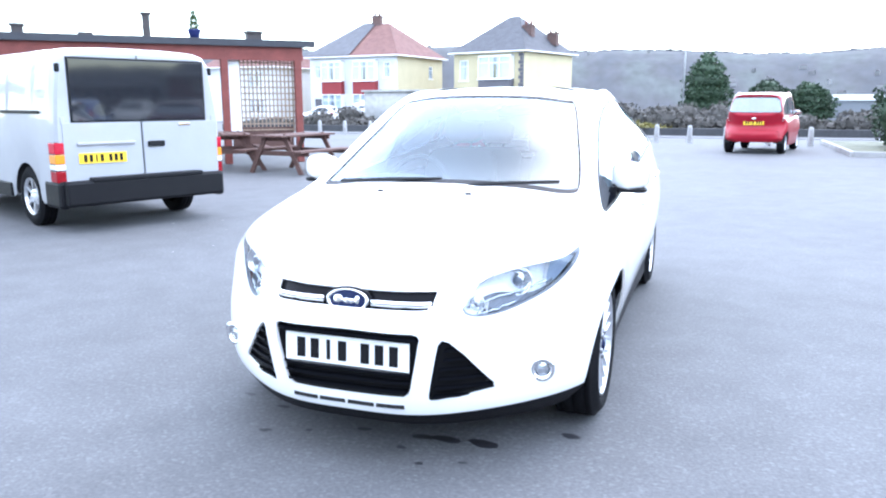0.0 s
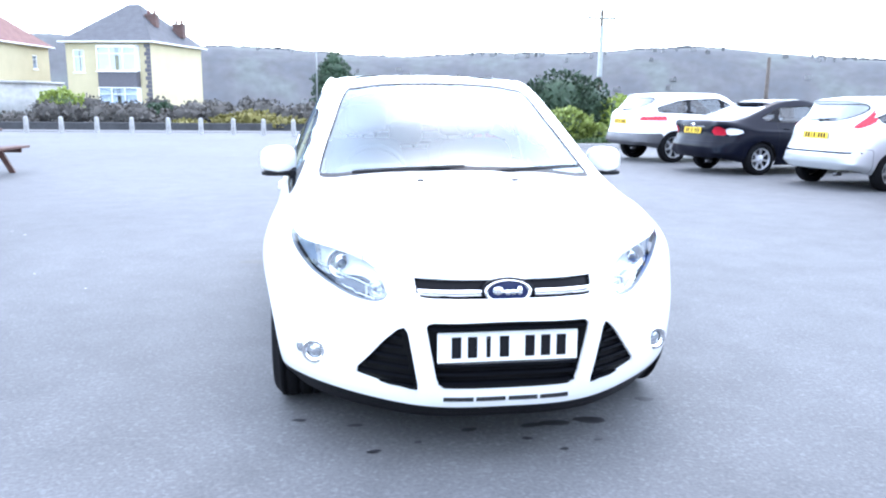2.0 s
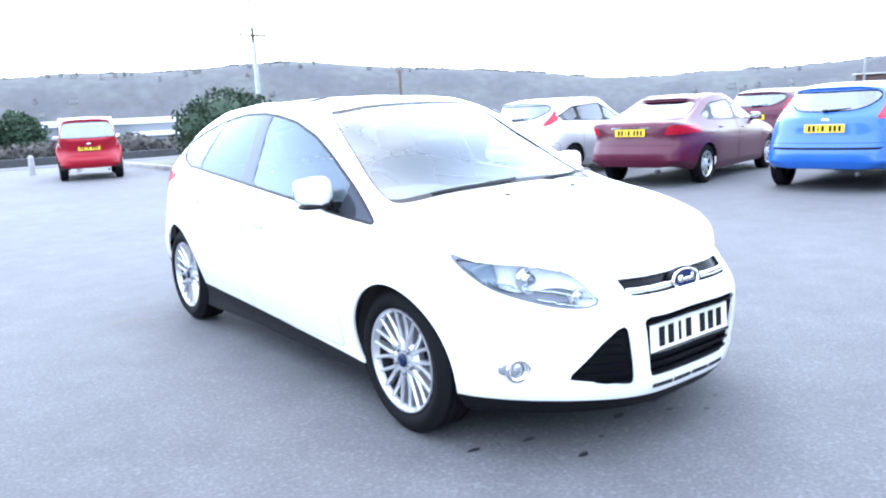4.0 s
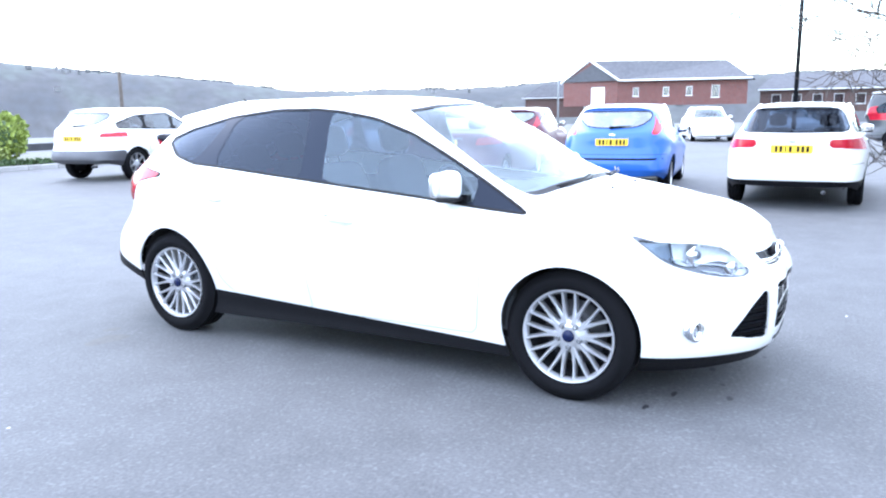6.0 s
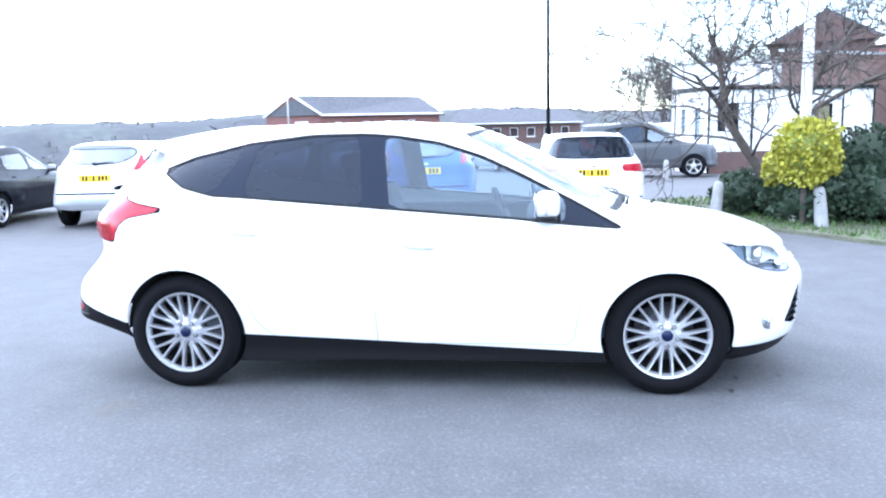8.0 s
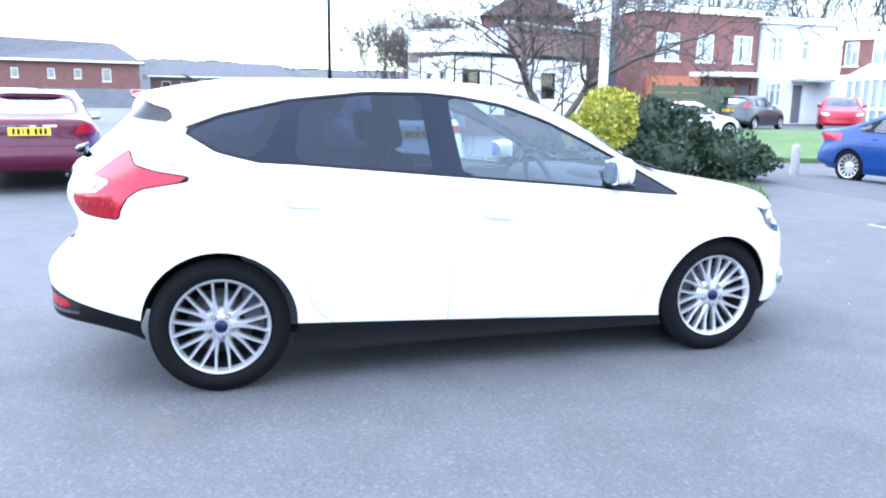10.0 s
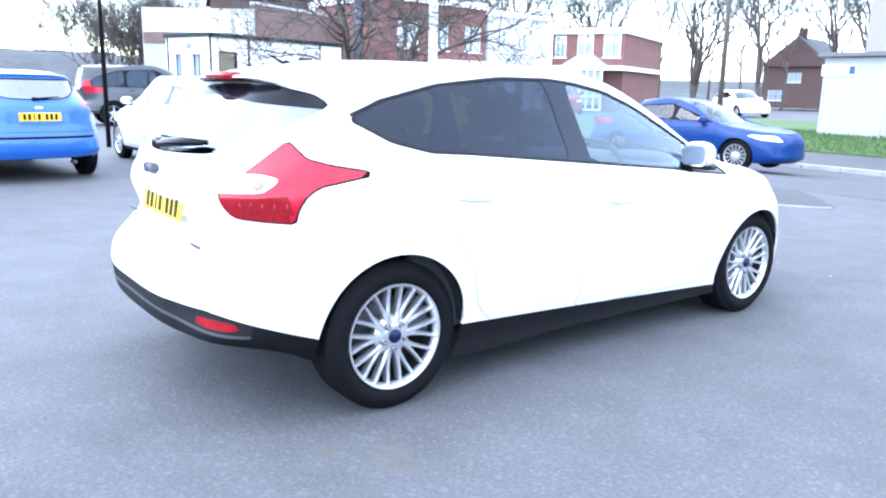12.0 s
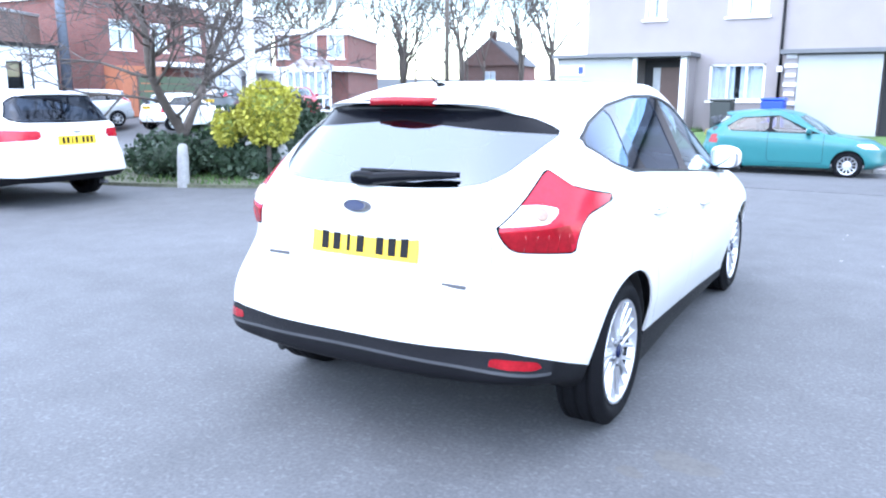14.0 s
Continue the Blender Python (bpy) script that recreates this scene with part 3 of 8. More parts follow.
def steering_wheel(parent, at, r=.185):
    ring = []
    for i in range(33):
        a = 2 * math.pi * i / 32
        ring.append((r * math.cos(a), 0, r * math.sin(a)))
    pcs = [tube(ring, .016, 8), blob((.17, .06, .13), (0, 0, -.01), .6)]
    for a in (0, math.pi, -math.pi / 2):
        pcs.append(tube([(.05 * math.cos(a), 0, .05 * math.sin(a)), (r * math.cos(a), 0, r * math.sin(a))], .018, 6))
    o = ob_from("steering_wheel", *join(*pcs), M["interior"], parent)
    o.matrix_local = pose(*at, -22, 0, 0)


def mirror(parent, s, at, size=(.19, .13, .145), paint=None):
    """Door mirror: housing, glass, arm; s: side."""
    def bend(x, y, z):
        return [x, y + (.05 * (abs(x) / .1) ** 1.5 if y < 0 else 0) - 0, z * (1 - .16 * max(0, x * s) / .1)]
    h = ob_from("mirror_housing", *blob(size, (0, 0, 0), .62, bend=bend), paint, parent)
    h.matrix_local = pose(at[0] * s, at[1], at[2], 0, 0, 0)
    ob_from("mirror_glass", *blob((size[0] * .88, .012, size[2] * .84), (0, size[1] * .49, 0), .5), M["chrome"], h)
    ob_from("mirror_base", *join(blob((size[0] * .92, size[1] * .8, .03), (0, .0, -size[2] * .47), .6),
                                  tube([(-s * size[0] * .3, .0, -size[2] * .42), (-s * (size[0] * .5 + .05), .0, -size[2] * .62)], .028)), M["black_trim"], h)
    return h


# ---------------------------------------------------------------- the white hatchback
hero = empty("hatchback_car", pose(0, 0, 0), "white five-door hatchback car with alloy wheels parked on tarmac", "car")
sh = Shell(ring_set(HERO), 18, 7)
ease = lambda a, b, t: np.clip((t - a) / (b - a), 0, 1) ** 2 * (3 - 2 * np.clip((t - a) / (b - a), 0, 1))
sv = np.array(sh.V)
sv[:, 1] -= .038 * np.where(sv[:, 1] > 1.8, (1 - ease(.30, .40, sv[:, 0])) * (1 - ease(.895, .935, sv[:, 2])) * ease(.66, .76, sv[:, 2]), 0)
sh.V = [tuple(v) for v in sv]
side_poly = lambda pts, s=0: polygon(pts, Y, Z, s)
onside = lambda c: c[0] > 0.4
front = lambda c: c[1] < -1.4
rear = lambda c: c[1] > 1.25
sh.region("cut", arch(-1.324, .322, .346))
sh.region("cut", arch(1.324, .330, .354))
# glass
DLO = [(-1.10, .885), (-.84, 1.03), (-.57, 1.17), (-.36, 1.27), (-.12, 1.35), (.12, 1.39), (.3, 1.405), (.6, 1.405), (.97, 1.365), (1.28, 1.295), (1.47, 1.225),
       (1.31, 1.13), (1.13, 1.085), (.96, 1.075), (.21, 1.01), (-.53, .945), (-.83, .91)]
dlo = side_poly(DLO)
sh.region("frame", dlo, of={"body"}, where=onside)
inset = lambda V: dlo(V) + .008
zz = lambda V: V[:, 2] - 1.0
gl_a = lambda V: np.maximum.reduce([inset(V), -(V[:, 1] + .80 + .08 * zz(V)), V[:, 1] - (.14 + .13 * zz(V))])
gl_b = lambda V: np.maximum.reduce([inset(V), (.29 + .10 * zz(V)) - V[:, 1], V[:, 1] - (.985 - .20 * zz(V))])
gl_c = lambda V: np.maximum.reduce([inset(V), (1.19 - .60 * zz(V)) - V[:, 1]])
sh.region("door_glass", gl_a, of={"frame"})
sh.region("rear_glass", gl_b, of={"frame"})
sh.region("quarter_glass", gl_c, of={"frame"})
sh.region("screen_rim", lambda V: np.maximum.reduce([7.02 - V[:, 4], V[:, 4] - 8.97, V[:, 3] - 2.16]), of={"body"})
sh.region("windscreen", lambda V: np.maximum.reduce([7.105 - V[:, 4], V[:, 4] - 8.89, V[:, 3] - 2.085]), of={"screen_rim"})
RW = [(0, 1.378), (.22, 1.374), (.40, 1.355), (.53, 1.318), (.60, 1.288), (.642, 1.262), (.595, 1.19), (.54, 1.118), (.485, 1.085), (.40, 1.070), (.2, 1.062), (0, 1.060), (-.3, 1.060), (-.3, 1.378)]
rwin = polygon(RW, X, Z)
sh.region("rear_window", rwin, of={"body"}, where=rear)
# Glossy black top of the rear window, with the spoiler's shade painted in.
sh.region("window_band", lambda V: 1.309 - .08 * V[:, 0] - V[:, 2], of={"rear_window"}, where=rear)
# lamps
diag_f = lambda V: (V[:, 0] + V[:, 1] + 2.0) / 1.41421
diag_r = lambda V: (V[:, 0] + 2.0 - V[:, 1]) / 1.41421
HL = [(.262, .64), (.275, .613), (.33, .603), (.42, .608), (.53, .630), (.64, .662), (.71, .695), (.765, .735), (.848, .812), (.76, .798), (.68, .787), (.56, .777), (.48, .765), (.40, .745), (.34, .715), (.29, .675)]
hl = polygon(HL, diag_f, Z, 3)
lamp_ok = lambda c: c[1] < -1.3 and c[2] > .5
sh.region("headlamp", lambda V: hl(V) + .008, of={"body"}, where=lamp_ok)
sh.region("lamp_rim", lambda V: np.maximum(hl(V), V[:, 2] - (.645 + .30 * (diag_f(V) - .27))), of={"body"}, where=lamp_ok)
sh.region("lamp_dark", lambda V: V[:, 2] - (.642 + .17 * (diag_f(V) - .30) + .022 * np.sin((diag_f(V) - .30) * 16)), of={"headlamp"}, where=lambda c: .37 < (c[0] + c[1] + 2) / 1.414 < .70)
sh.region("lamp_outer", lambda V: .645 + .25 * (V[:, 2] - .68) - diag_f(V), of={"headlamp"})
LAMP = ["headlamp", "lamp_dark", "lamp_outer"]
TL = [(.428, .932), (.45, .885), (.487, .848), (.52, .838), (.75, .825), (.762, .88), (.79, .93), (.83, .962), (.985, .995), (1.005, 1.008), (.99, 1.024), (.86, 1.050), (.765, 1.075), (.675, 1.14), (.55, 1.03)]
tl = polygon(TL, diag_r, Z)
tail_ok = lambda c: c[1] > 1.2 and c[2] > .7
sh.region("tail_rim", tl, of={"body"}, where=tail_ok)
sh.region("tail_red", lambda V: tl(V) + .0075, of={"tail_rim"})
sh.region("tail_clear", polygon([(.42, .935), (.525, 1.008), (.60, 1.010), (.678, .998), (.672, .978), (.625, .945)], diag_r, Z), of={"tail_red"})
sh.region("tail_low", lambda V: V[:, 2] - (.918 + .06 * (diag_r(V) - .45)), of={"tail_red"}, where=lambda c: (c[0] + 2 - c[1]) / 1.414 < .73)
# grilles
upper = polygon([(-.1, .695), (.335, .70), (.352, .703), (.33, .68), (.335, .645), (.31, .637), (-.1, .632)], X, Z)
lower = polygon([(-.1, .557), (.285, .557), (.305, .55), (.29, .47), (.262, .33), (.245, .30), (-.1, .297)], X, Z)
cheek = polygon([(.368, .535), (.392, .53), (.445, .475), (.50, .402), (.553, .337), (.546, .323), (.338, .283), (.323, .293)], X, Z)
for nm, f in (("upper_grille", upper), ("lower_grille", lower), ("cheek_grille", cheek)):
    sh.region(nm, f, of={"body"}, where=front)
fog = lambda V: np.hypot((V[:, 0] - .700) * 1.0, V[:, 2] - .378) - .040
sh.region("fog_hole", fog, of={"body"}, where=lambda c: c[1] < -1.5)
# black lower edges
edge = lambda V: V[:, 2] - np.where(V[:, 1] < -1.5, .225 + .035 * np.clip((V[:, 1] + 2.15) / .5, 0, 1), np.where(V[:, 1] > 1.5, .356 + .147 * np.clip((V[:, 1] - 1.64) / .42, 0, 1), .272 + .046 * V[:, 1]))
sh.region("skirt", edge, of={"body"})
sh.region("step_strip", lambda V: np.maximum(V[:, 2] - 1.0, .452 - .06 * V[:, 0] ** 2 - V[:, 2]), of={"skirt"}, where=lambda c: c[1] > 1.93)
sh.region("strip_edge", lambda V: .441 - .06 * V[:, 0] ** 2 - V[:, 2], of={"skirt"}, where=lambda c: c[1] > 1.93)
sh.region("reflector", polygon([(.605, .446), (.612, .476), (.70, .470), (.755, .462), (.775, .440), (.755, .430), (.66, .436)], X, Z), of={"skirt", "step_strip", "strip_edge"}, where=lambda c: c[1] > 1.6)
# panels
door_f = side_poly([(-.90, .92), (-.885, .75), (-.872, .51), (-.835, .27), (.222, .27), (.222, .60), (.205, .9), (.19, 1.015), (-.53, .945), (-.83, .913)])
door_r = side_poly([(.205, .9), (.222, .60), (.222, .27), (.80, .30), (.90, .40), (.945, .56), (1.03, .70), (1.085, .83), (1.07, .98), (1.03, 1.078), (.96, 1.077), (.19, 1.015)])
bonnet = polygon([(-.2, -2.085), (.2, -2.08), (.36, -2.05), (.47, -1.98), (.62, -1.82), (.725, -1.62), (.745, -1.40), (.72, -1.13), (.68, -1.06), (.5, -1.14), (.3, -1.17), (-.2, -1.19)], X, Y)
tailgate = polygon([(-.2, 1.40), (.42, 1.385), (.60, 1.33), (.70, 1.27), (.66, 1.16), (.585, 1.06), (.545, .95), (.555, .85), (.53, .70), (.49, .63), (-.2, .62)], X, Z)
up = lambda c: c[2] > .72 and c[1] < -.9
bump_f = lambda V: np.maximum(V[:, 1] + 1.655, V[:, 2] - .745)
bump_r = lambda V: np.maximum(1.60 - V[:, 1], V[:, 2] - np.where(V[:, 0] > .56, .822, .62))
for nm, f, ok in (("door_f", door_f, onside), ("door_r", door_r, onside), ("bonnet", bonnet, up), ("tailgate", tailgate, lambda c: c[1] > 1.3),
                  ("bumper_f", bump_f, lambda c: c[1] < -1.5), ("bumper_r", bump_r, lambda c: c[1] > 1.5)):
    sh.region(nm, f, of={"body"}, where=ok)
sh.normals()
WP = M["white_paint"]
sh.emit("body", "body", WP, hero)
sh.emit("bonnet", "bonnet", WP, hero)
tg = sh.emit("tailgate", "tailgate", WP, hero)
sh.emit("front_bumper", "bumper_f", WP, hero)
rb_ = sh.emit("rear_bumper", "bumper_r", WP, hero)
sh.emit("skirt", "skirt", M["black_trim"], hero, label="black plastic lower skirt")
sh.emit("step_strip", "step_strip", mat("ribbed_black", (.010, .010, .013), .7, bump=.6, fine=260, spec=.2), hero, push=.002, label="ribbed black bumper strip")
sh.emit("strip_edge", "strip_edge", mat("paler_grey_plastic", (.05, .052, .058), .45, spec=.4), hero, push=.005, label="paler worn lip of the bumper strip")
sh.emit("windscreen", "windscreen", M["screen"], hero, push=-.003, rim=.004)
sh.emit("windscreen_seal", "screen_rim", M["black_trim"], hero)
sh.emit("rear_window", "rear_window", M["tailglass"], tg, push=-.003, rim=.004)
# Band in gloss black, which also paints the shade under the spoiler.
sh.emit("window_band", "window_band", M["gloss_black"], tg, push=-.002)
for lab in ("bonnet", "tailgate", "door_f", "door_r"):
    sh.seam("panel_gap", lab, M["black_trim"], hero)["kind"] = "stuff"
sh.seam("window_seal", ("frame", "door_glass", "rear_glass", "quarter_glass"), M["black_trim"], hero, .014, .002)["kind"] = "stuff"
for s in (-1, 1):
    for nm, lab in (("front_door", "door_f"), ("rear_door", "door_r")):
        d = sh.emit(nm, lab, WP, hero, side=s)
        sh.emit("window_pane", "door_glass" if lab == "door_f" else "rear_glass", M["glass"] if lab == "door_f" else M["privacy"], d, side=s, push=-.004, rim=.004)
        y0 = -.025 if lab == "door_f" else .935
        z0 = .815 if lab == "door_f" else .89
        p, n = sh.at(Y, Z, y0, z0, onside)
        hnd = ob_from("door_handle", *blob((.034, .19, .032), (0, 0, 0), .7), WP, d)
        hnd.matrix_local = pose((p[0] + .012) * s, y0, z0, 4, 0, 0)
        ob_from("handle_recess", *blob((.012, .13, .06), (-.012 * s, 0, -.012), .7), WP, hnd)
        for yy in (-.05, .06):
            ob_from("handle_gap", *boxm((.012, .05, .004), (.008 * s, yy, .012)), M["black_trim"], hnd, smooth=False)
    sh.emit("window_frame", "frame", M["pillar_black"], hero, side=s, push=-.001)
    sh.emit("quarter_window", "quarter_glass", M["privacy"], hero, side=s, push=-.004, rim=.004)
    hlp = sh.emit("headlamp", "headlamp", M["lamp_white"], hero, side=s, push=-.034, rim=-.021, label="clear glass headlamp")
    sh.emit("lamp_shelf", "lamp_dark", M["lamp_grey"], hlp, side=s, push=-.03, rim=.02)
    sh.emit("lamp_corner", "lamp_outer", M["lamp_blue"], hlp, side=s, push=-.03, rim=.02)
    sh.emit("lens", LAMP, glass("lamp_lens", (.90, .94, .98), clear=.97) if s == -1 else bpy.data.materials["lamp_lens"], hlp, side=s, push=-.001, rim=.004)
    sh.emit("lamp_bezel", "lamp_rim", M["lamp_grey"], hlp, side=s, push=-.001)
    for (a, z, r) in ((.525, .712, .056), (.335, .650, .030)):
        p, n = sh.at(diag_f, Z, a, z, lambda c: c[1] < -1.4 and c[2] > .5)
        c = p - n * .022
        q = Vector((n[0] * s * .35, -.93, .05)).to_track_quat("X", "Z").to_matrix().to_4x4()
        bowl = ob_from("lamp_bowl", *lathe([(0, .012), (r * .40, .010), (r * .46, .002), (r * .55, -.012), (r * .9, .006), (r, .012), (r * 1.04, .010), (r * 1.04, -.02)], 28), M["chrome"], hlp)
        bowl.matrix_local = Matrix.Translation((c[0] * s, c[1], c[2])) @ q
        ob_from("bulb_shield", *lathe([(0, .020), (r * .28, .017), (r * .36, .008)], 16), M["lamp_grey"], bowl)
    for z0, a0, a1 in ((.642, .30, .66), (.612, .29, .50)):
        bar_pts = []
        for a in np.linspace(a0, a1, 9):
            p, n = sh.at(diag_f, Z, a, z0 + .17 * (a - .30), lambda c: c[1] < -1.4 and c[2] > .5)
            c = p - n * .018
            bar_pts.append((c[0] * s, c[1], c[2]))
        ob_from("lamp_divider", *sweep_bar(bar_pts, .006, .02), M["reflector"], hlp)
    tlp = sh.emit("tail_lamp", ["tail_red", "tail_low"], [M["red_lens"]], hero, side=s, push=.003, label="red tail lamp with clear reversing lens")
    sh.emit("reversing_lens", "tail_clear", M["clear_lens"], tlp, side=s, push=.004)
    p, n = sh.at(diag_r, Z, .60, .978, lambda c: c[1] > 1.4 and c[2] > .7)
    q = Vector((n[0] * s, n[1], n[2])).to_track_quat("X", "Z").to_matrix().to_4x4()
    rb = ob_from("reversing_bulb", *lathe([(0, .004), (.010, .003), (.016, .0), (.026, .002), (.028, -.004)], 18), M["bulb_amber"], tlp)
    rb.matrix_local = Matrix.Translation(((p[0] + n[0] * .006) * s, p[1] + n[1] * .006, p[2] + n[2] * .006)) @ q
    for a in (.535, .58, .625, .67, .715):
        pts = []
        for z in np.linspace(.845, .905, 4):
            p, n = sh.at(diag_r, Z, a, z, lambda c: c[1] > 1.4 and c[2] > .7)
            pts.append(((p[0] + n[0] * .004) * s, p[1] + n[1] * .004, z))
        ob_from("lens_rib", *tube(pts, .0035, 5), M["red_dark"], tlp)
    sh.emit("brake_lens", "tail_low", M["red_dark"], tlp, side=s, push=.0055, rim=.004)
    sh.emit("lamp_seal", "tail_rim", M["gloss_black"], tlp, side=s)
    # fog lamp
    p, n = sh.at(X, Z, .700, .378, lambda c: c[1] < -1.5)
    q = Vector((.32 * s, -.95, 0)).to_track_quat("X", "Z").to_matrix().to_4x4()
    fl = ob_from("fog_lamp", *lathe([(.030, .0), (.034, .010), (.046, .012), (.050, .004), (.050, -.03)], 28), M["chrome"], hero, "round fog lamp with chrome ring")
    fl.matrix_local = Matrix.Translation((p[0] * s, p[1], p[2])) @ q
    ob_from("lens", *lathe([(0, .004), (.02, .002), (.033, -.008)], 20), M["reflector"], fl)
    wing = ob_from("fog_bezel", *blob((.030, .085, .060), (0, 0, 0), .75, 18, 10), M["reflector"], fl)
    wing.matrix_local = Matrix.Translation((-.012, -.034, .014))
    ob_from("lamp_well", *lathe([(0, -.03), (.048, -.02), (.048, .0)], 20), M["underbody"], fl)
    # cheek grille
    cg = sh.emit("cheek_grille", "cheek_grille", M["black_trim"], hero, side=s, push=-.035, rim=-.0225)
    for i in range(6):
        z = .305 + .037 * i
        x0 = .335 + (z - .285) * .25
        x1 = .545 - max(0, z - .345) * .76
        if z < .345:
            x1 = .40 + (z - .272) * 2.2
        pts = []
        for x in np.linspace(x0 + .004, x1 - .004, 7):
            p, n = sh.at(X, Z, x, z, front)
            pts.append(((p[0] - n[0] * .012) * s, p[1] - n[1] * .012, z))
        ob_from("slat", *sweep_bar(pts, .009, .022), M["gloss_black"], cg, smooth=False)
    for y, st in ((-1.324, 0), (1.324, 0)):
        make_wheel(hero, .772 * s, y, .3215, .2315, .212, "vee", 10, s)
        arch_liner(hero, .50 * s, .865 * s, y, .322 if y < 0 else .330, .351 if y < 0 else .359, -.12 if y < 0 else .05)
    mir = mirror(hero, s, (.885, -.70, 1.02), paint=WP)
    ob_from("mirror_sail", *boxm((.05, .12, .05), (-.085 * s, -.01, -.075)), M["black_trim"], mir, smooth=False)
# grilles on the centre line
ug = sh.emit("upper_grille", "upper_grille", M["gloss_black"], hero, push=-.02, rim=-.0075)
for s in (-1, 1):
    pts = []
    for x in np.linspace(.10, .325, 8):
        p, n = sh.at(X, Z, x, .654, front)
        pts.append((x * s, p[1] - n[1] * .006, .654))
    ob_from("grille_bar", *sweep_bar(pts, .021, .02), M["chrome"], ug, "bright chrome grille bar")
lg = sh.emit("lower_grille", "lower_grille", M["black_trim"], hero, push=-.045, rim=-.0325)
for z, xm in ((.325, .255), (.362, .262), (.398, .268), (.535, .29)):
    pts = []
    for x in np.linspace(-xm, xm, 17):
        p, n = sh.at(X, Z, abs(x), z, front)
        pts.append((x, p[1] - n[1] * .014, z))
    ob_from("slat", *sweep_bar(pts, .010, .025), M["gloss_black"], lg, smooth=False)
for x0, x1 in ((-.235, -.125), (-.115, -.006), (.006, .115), (.125, .235)):
    pts = []
    for x in np.linspace(x0, x1, 6):
        p, n = sh.at(X, Z, abs(x), .262, front)
        pts.append((x, p[1] + .004, .262))
    ob_from("lower_slot", *sweep_bar(pts, .016, .014), M["underbody"], hero, smooth=False)
pl = plate(hero, (0, -2.166, .459), -3, M["plate_white"], 1)
emb = ob_from("emblem", *[v for v in lathe([(0, .010), (.82, .009), (.84, .013), (.95, .014), (1.0, .006), (1.0, -.03)], 40)], M["chrome"], hero, "oval badge with a chrome rim")
emb.matrix_local = pose(0, -2.136, .654, 0, 0, -90) @ pose(0, 0, 0, 0, -14, 0) @ Matrix.Diagonal((1, .090, .045, 1))
ef = ob_from("emblem_field", *lathe([(0, .0115), (.80, .0105)], 32), M["badge_blue"], emb)
ob_from("emblem_surround", *lathe([(.98, .004), (1.14, .004), (1.17, -.004), (1.17, -.03)], 40), M["gloss_black"], emb)
ob_from("emblem_mark", *join(blob((.006, 1.15, .26), (.013, 0, 0), .8), blob((.006, .40, .62), (.013, -.42, .08), .7), blob((.006, .26, .42), (.013, -.02, -.05), .8), blob((.006, .24, .40), (.013, .22, -.05), .8), blob((.006, .22, .66), (.013, .47, .08), .8)), M["chrome"], emb, smooth=False)
# rear fittings
plate(tg, (0, sh.at(X, Z, 0, .828, rear)[0][1] + .014, .828), -9, M["plate_yellow"], 2, 180)
remb = ob_from("emblem", *lathe([(0, .010), (.82, .009), (.84, .013), (.95, .014), (1.0, .006), (1.0, -.02)], 40), M["alloy_dark"], tg)
remb.matrix_local = pose(0, 2.043, .985, 0, 0, 90) @ pose(0, 0, 0, 0, -12, 0) @ Matrix.Diagonal((1, .058, .025, 1))
ob_from("emblem_field", *lathe([(0, .0115), (.80, .0105)], 32), M["badge_blue"], remb)
p, n = sh.at(X, Z, .42, .70, lambda c: c[1] > 1.5)
ob_from("trim_badge", *boxm((.105, .006, .015), (-.42, p[1] + .004, .705)), M["alloy_dark"], tg, smooth=False)
ob_from("trim_badge", *boxm((.11, .006, .015), (.45, p[1] + .002, .745)), M["alloy_dark"], tg, smooth=False)
wp = ob_from("rear_wiper", *join(tube([(.03, 2.005, 1.085), (-.05, 2.0, 1.09), (-.20, 1.985, 1.105), (-.395, 1.945, 1.112)], [.018, .026, .020, .008]),
                                   blob((.13, .05, .060), (-.01, 2.0, 1.090), .7), sweep_bar([(.02, 1.978, 1.118), (-.2, 1.968, 1.118), (-.40, 1.93, 1.116)], .020, .012)), M["gloss_black"], tg)
sp = ob_from("spoiler_lamp", *sweep_bar([(-.155, 1.700, 1.384), (-.08, 1.712, 1.386), (0, 1.716, 1.387), (.08, 1.712, 1.386), (.155, 1.700, 1.384)], .034, .05), M["red_dark"], tg, "red high-level brake lamp")
for s in (-1, 1):
    sh.emit("rear_reflector", "reflector", M["red_dark"], rb_, side=s, push=.004, rim=.003)
ob_from("exhaust_tip", *join(tube([(.50, 1.75, .300), (.50, 1.96, .300)], .024, 16)), M["underbody"], hero)
# roof aerial and roof seams
ob_from("roof_aerial", *join(tube([(0, 1.38, 1.435), (0, 1.40, 1.455)], [.03, .018]), tube([(0, 1.40, 1.45), (0, 1.48, 1.49)], [.008, .004])), M["gloss_black"], hero)
# wipers
for x0, x1 in ((-.52, .02), (.12, .60)):
    pts = [(x0, -1.175 + .09 * x0 * x0, .995), ((x0 + x1) / 2, -1.19, 1.013), (x1, -1.15 + .1 * x1 * x1, 1.018)]
    ob_from("windscreen_wiper", *join(tube(pts, [.008, .006, .004]), sweep_bar([(a, b + .02, c + .006) for a, b, c in pts], .007, .008)), M["black_trim"], hero)
for x in (-.22, .22):
    ob_from("washer_jet", *blob((.035, .02, .012), (x, -1.33, .975), .7), M["black_trim"], hero)
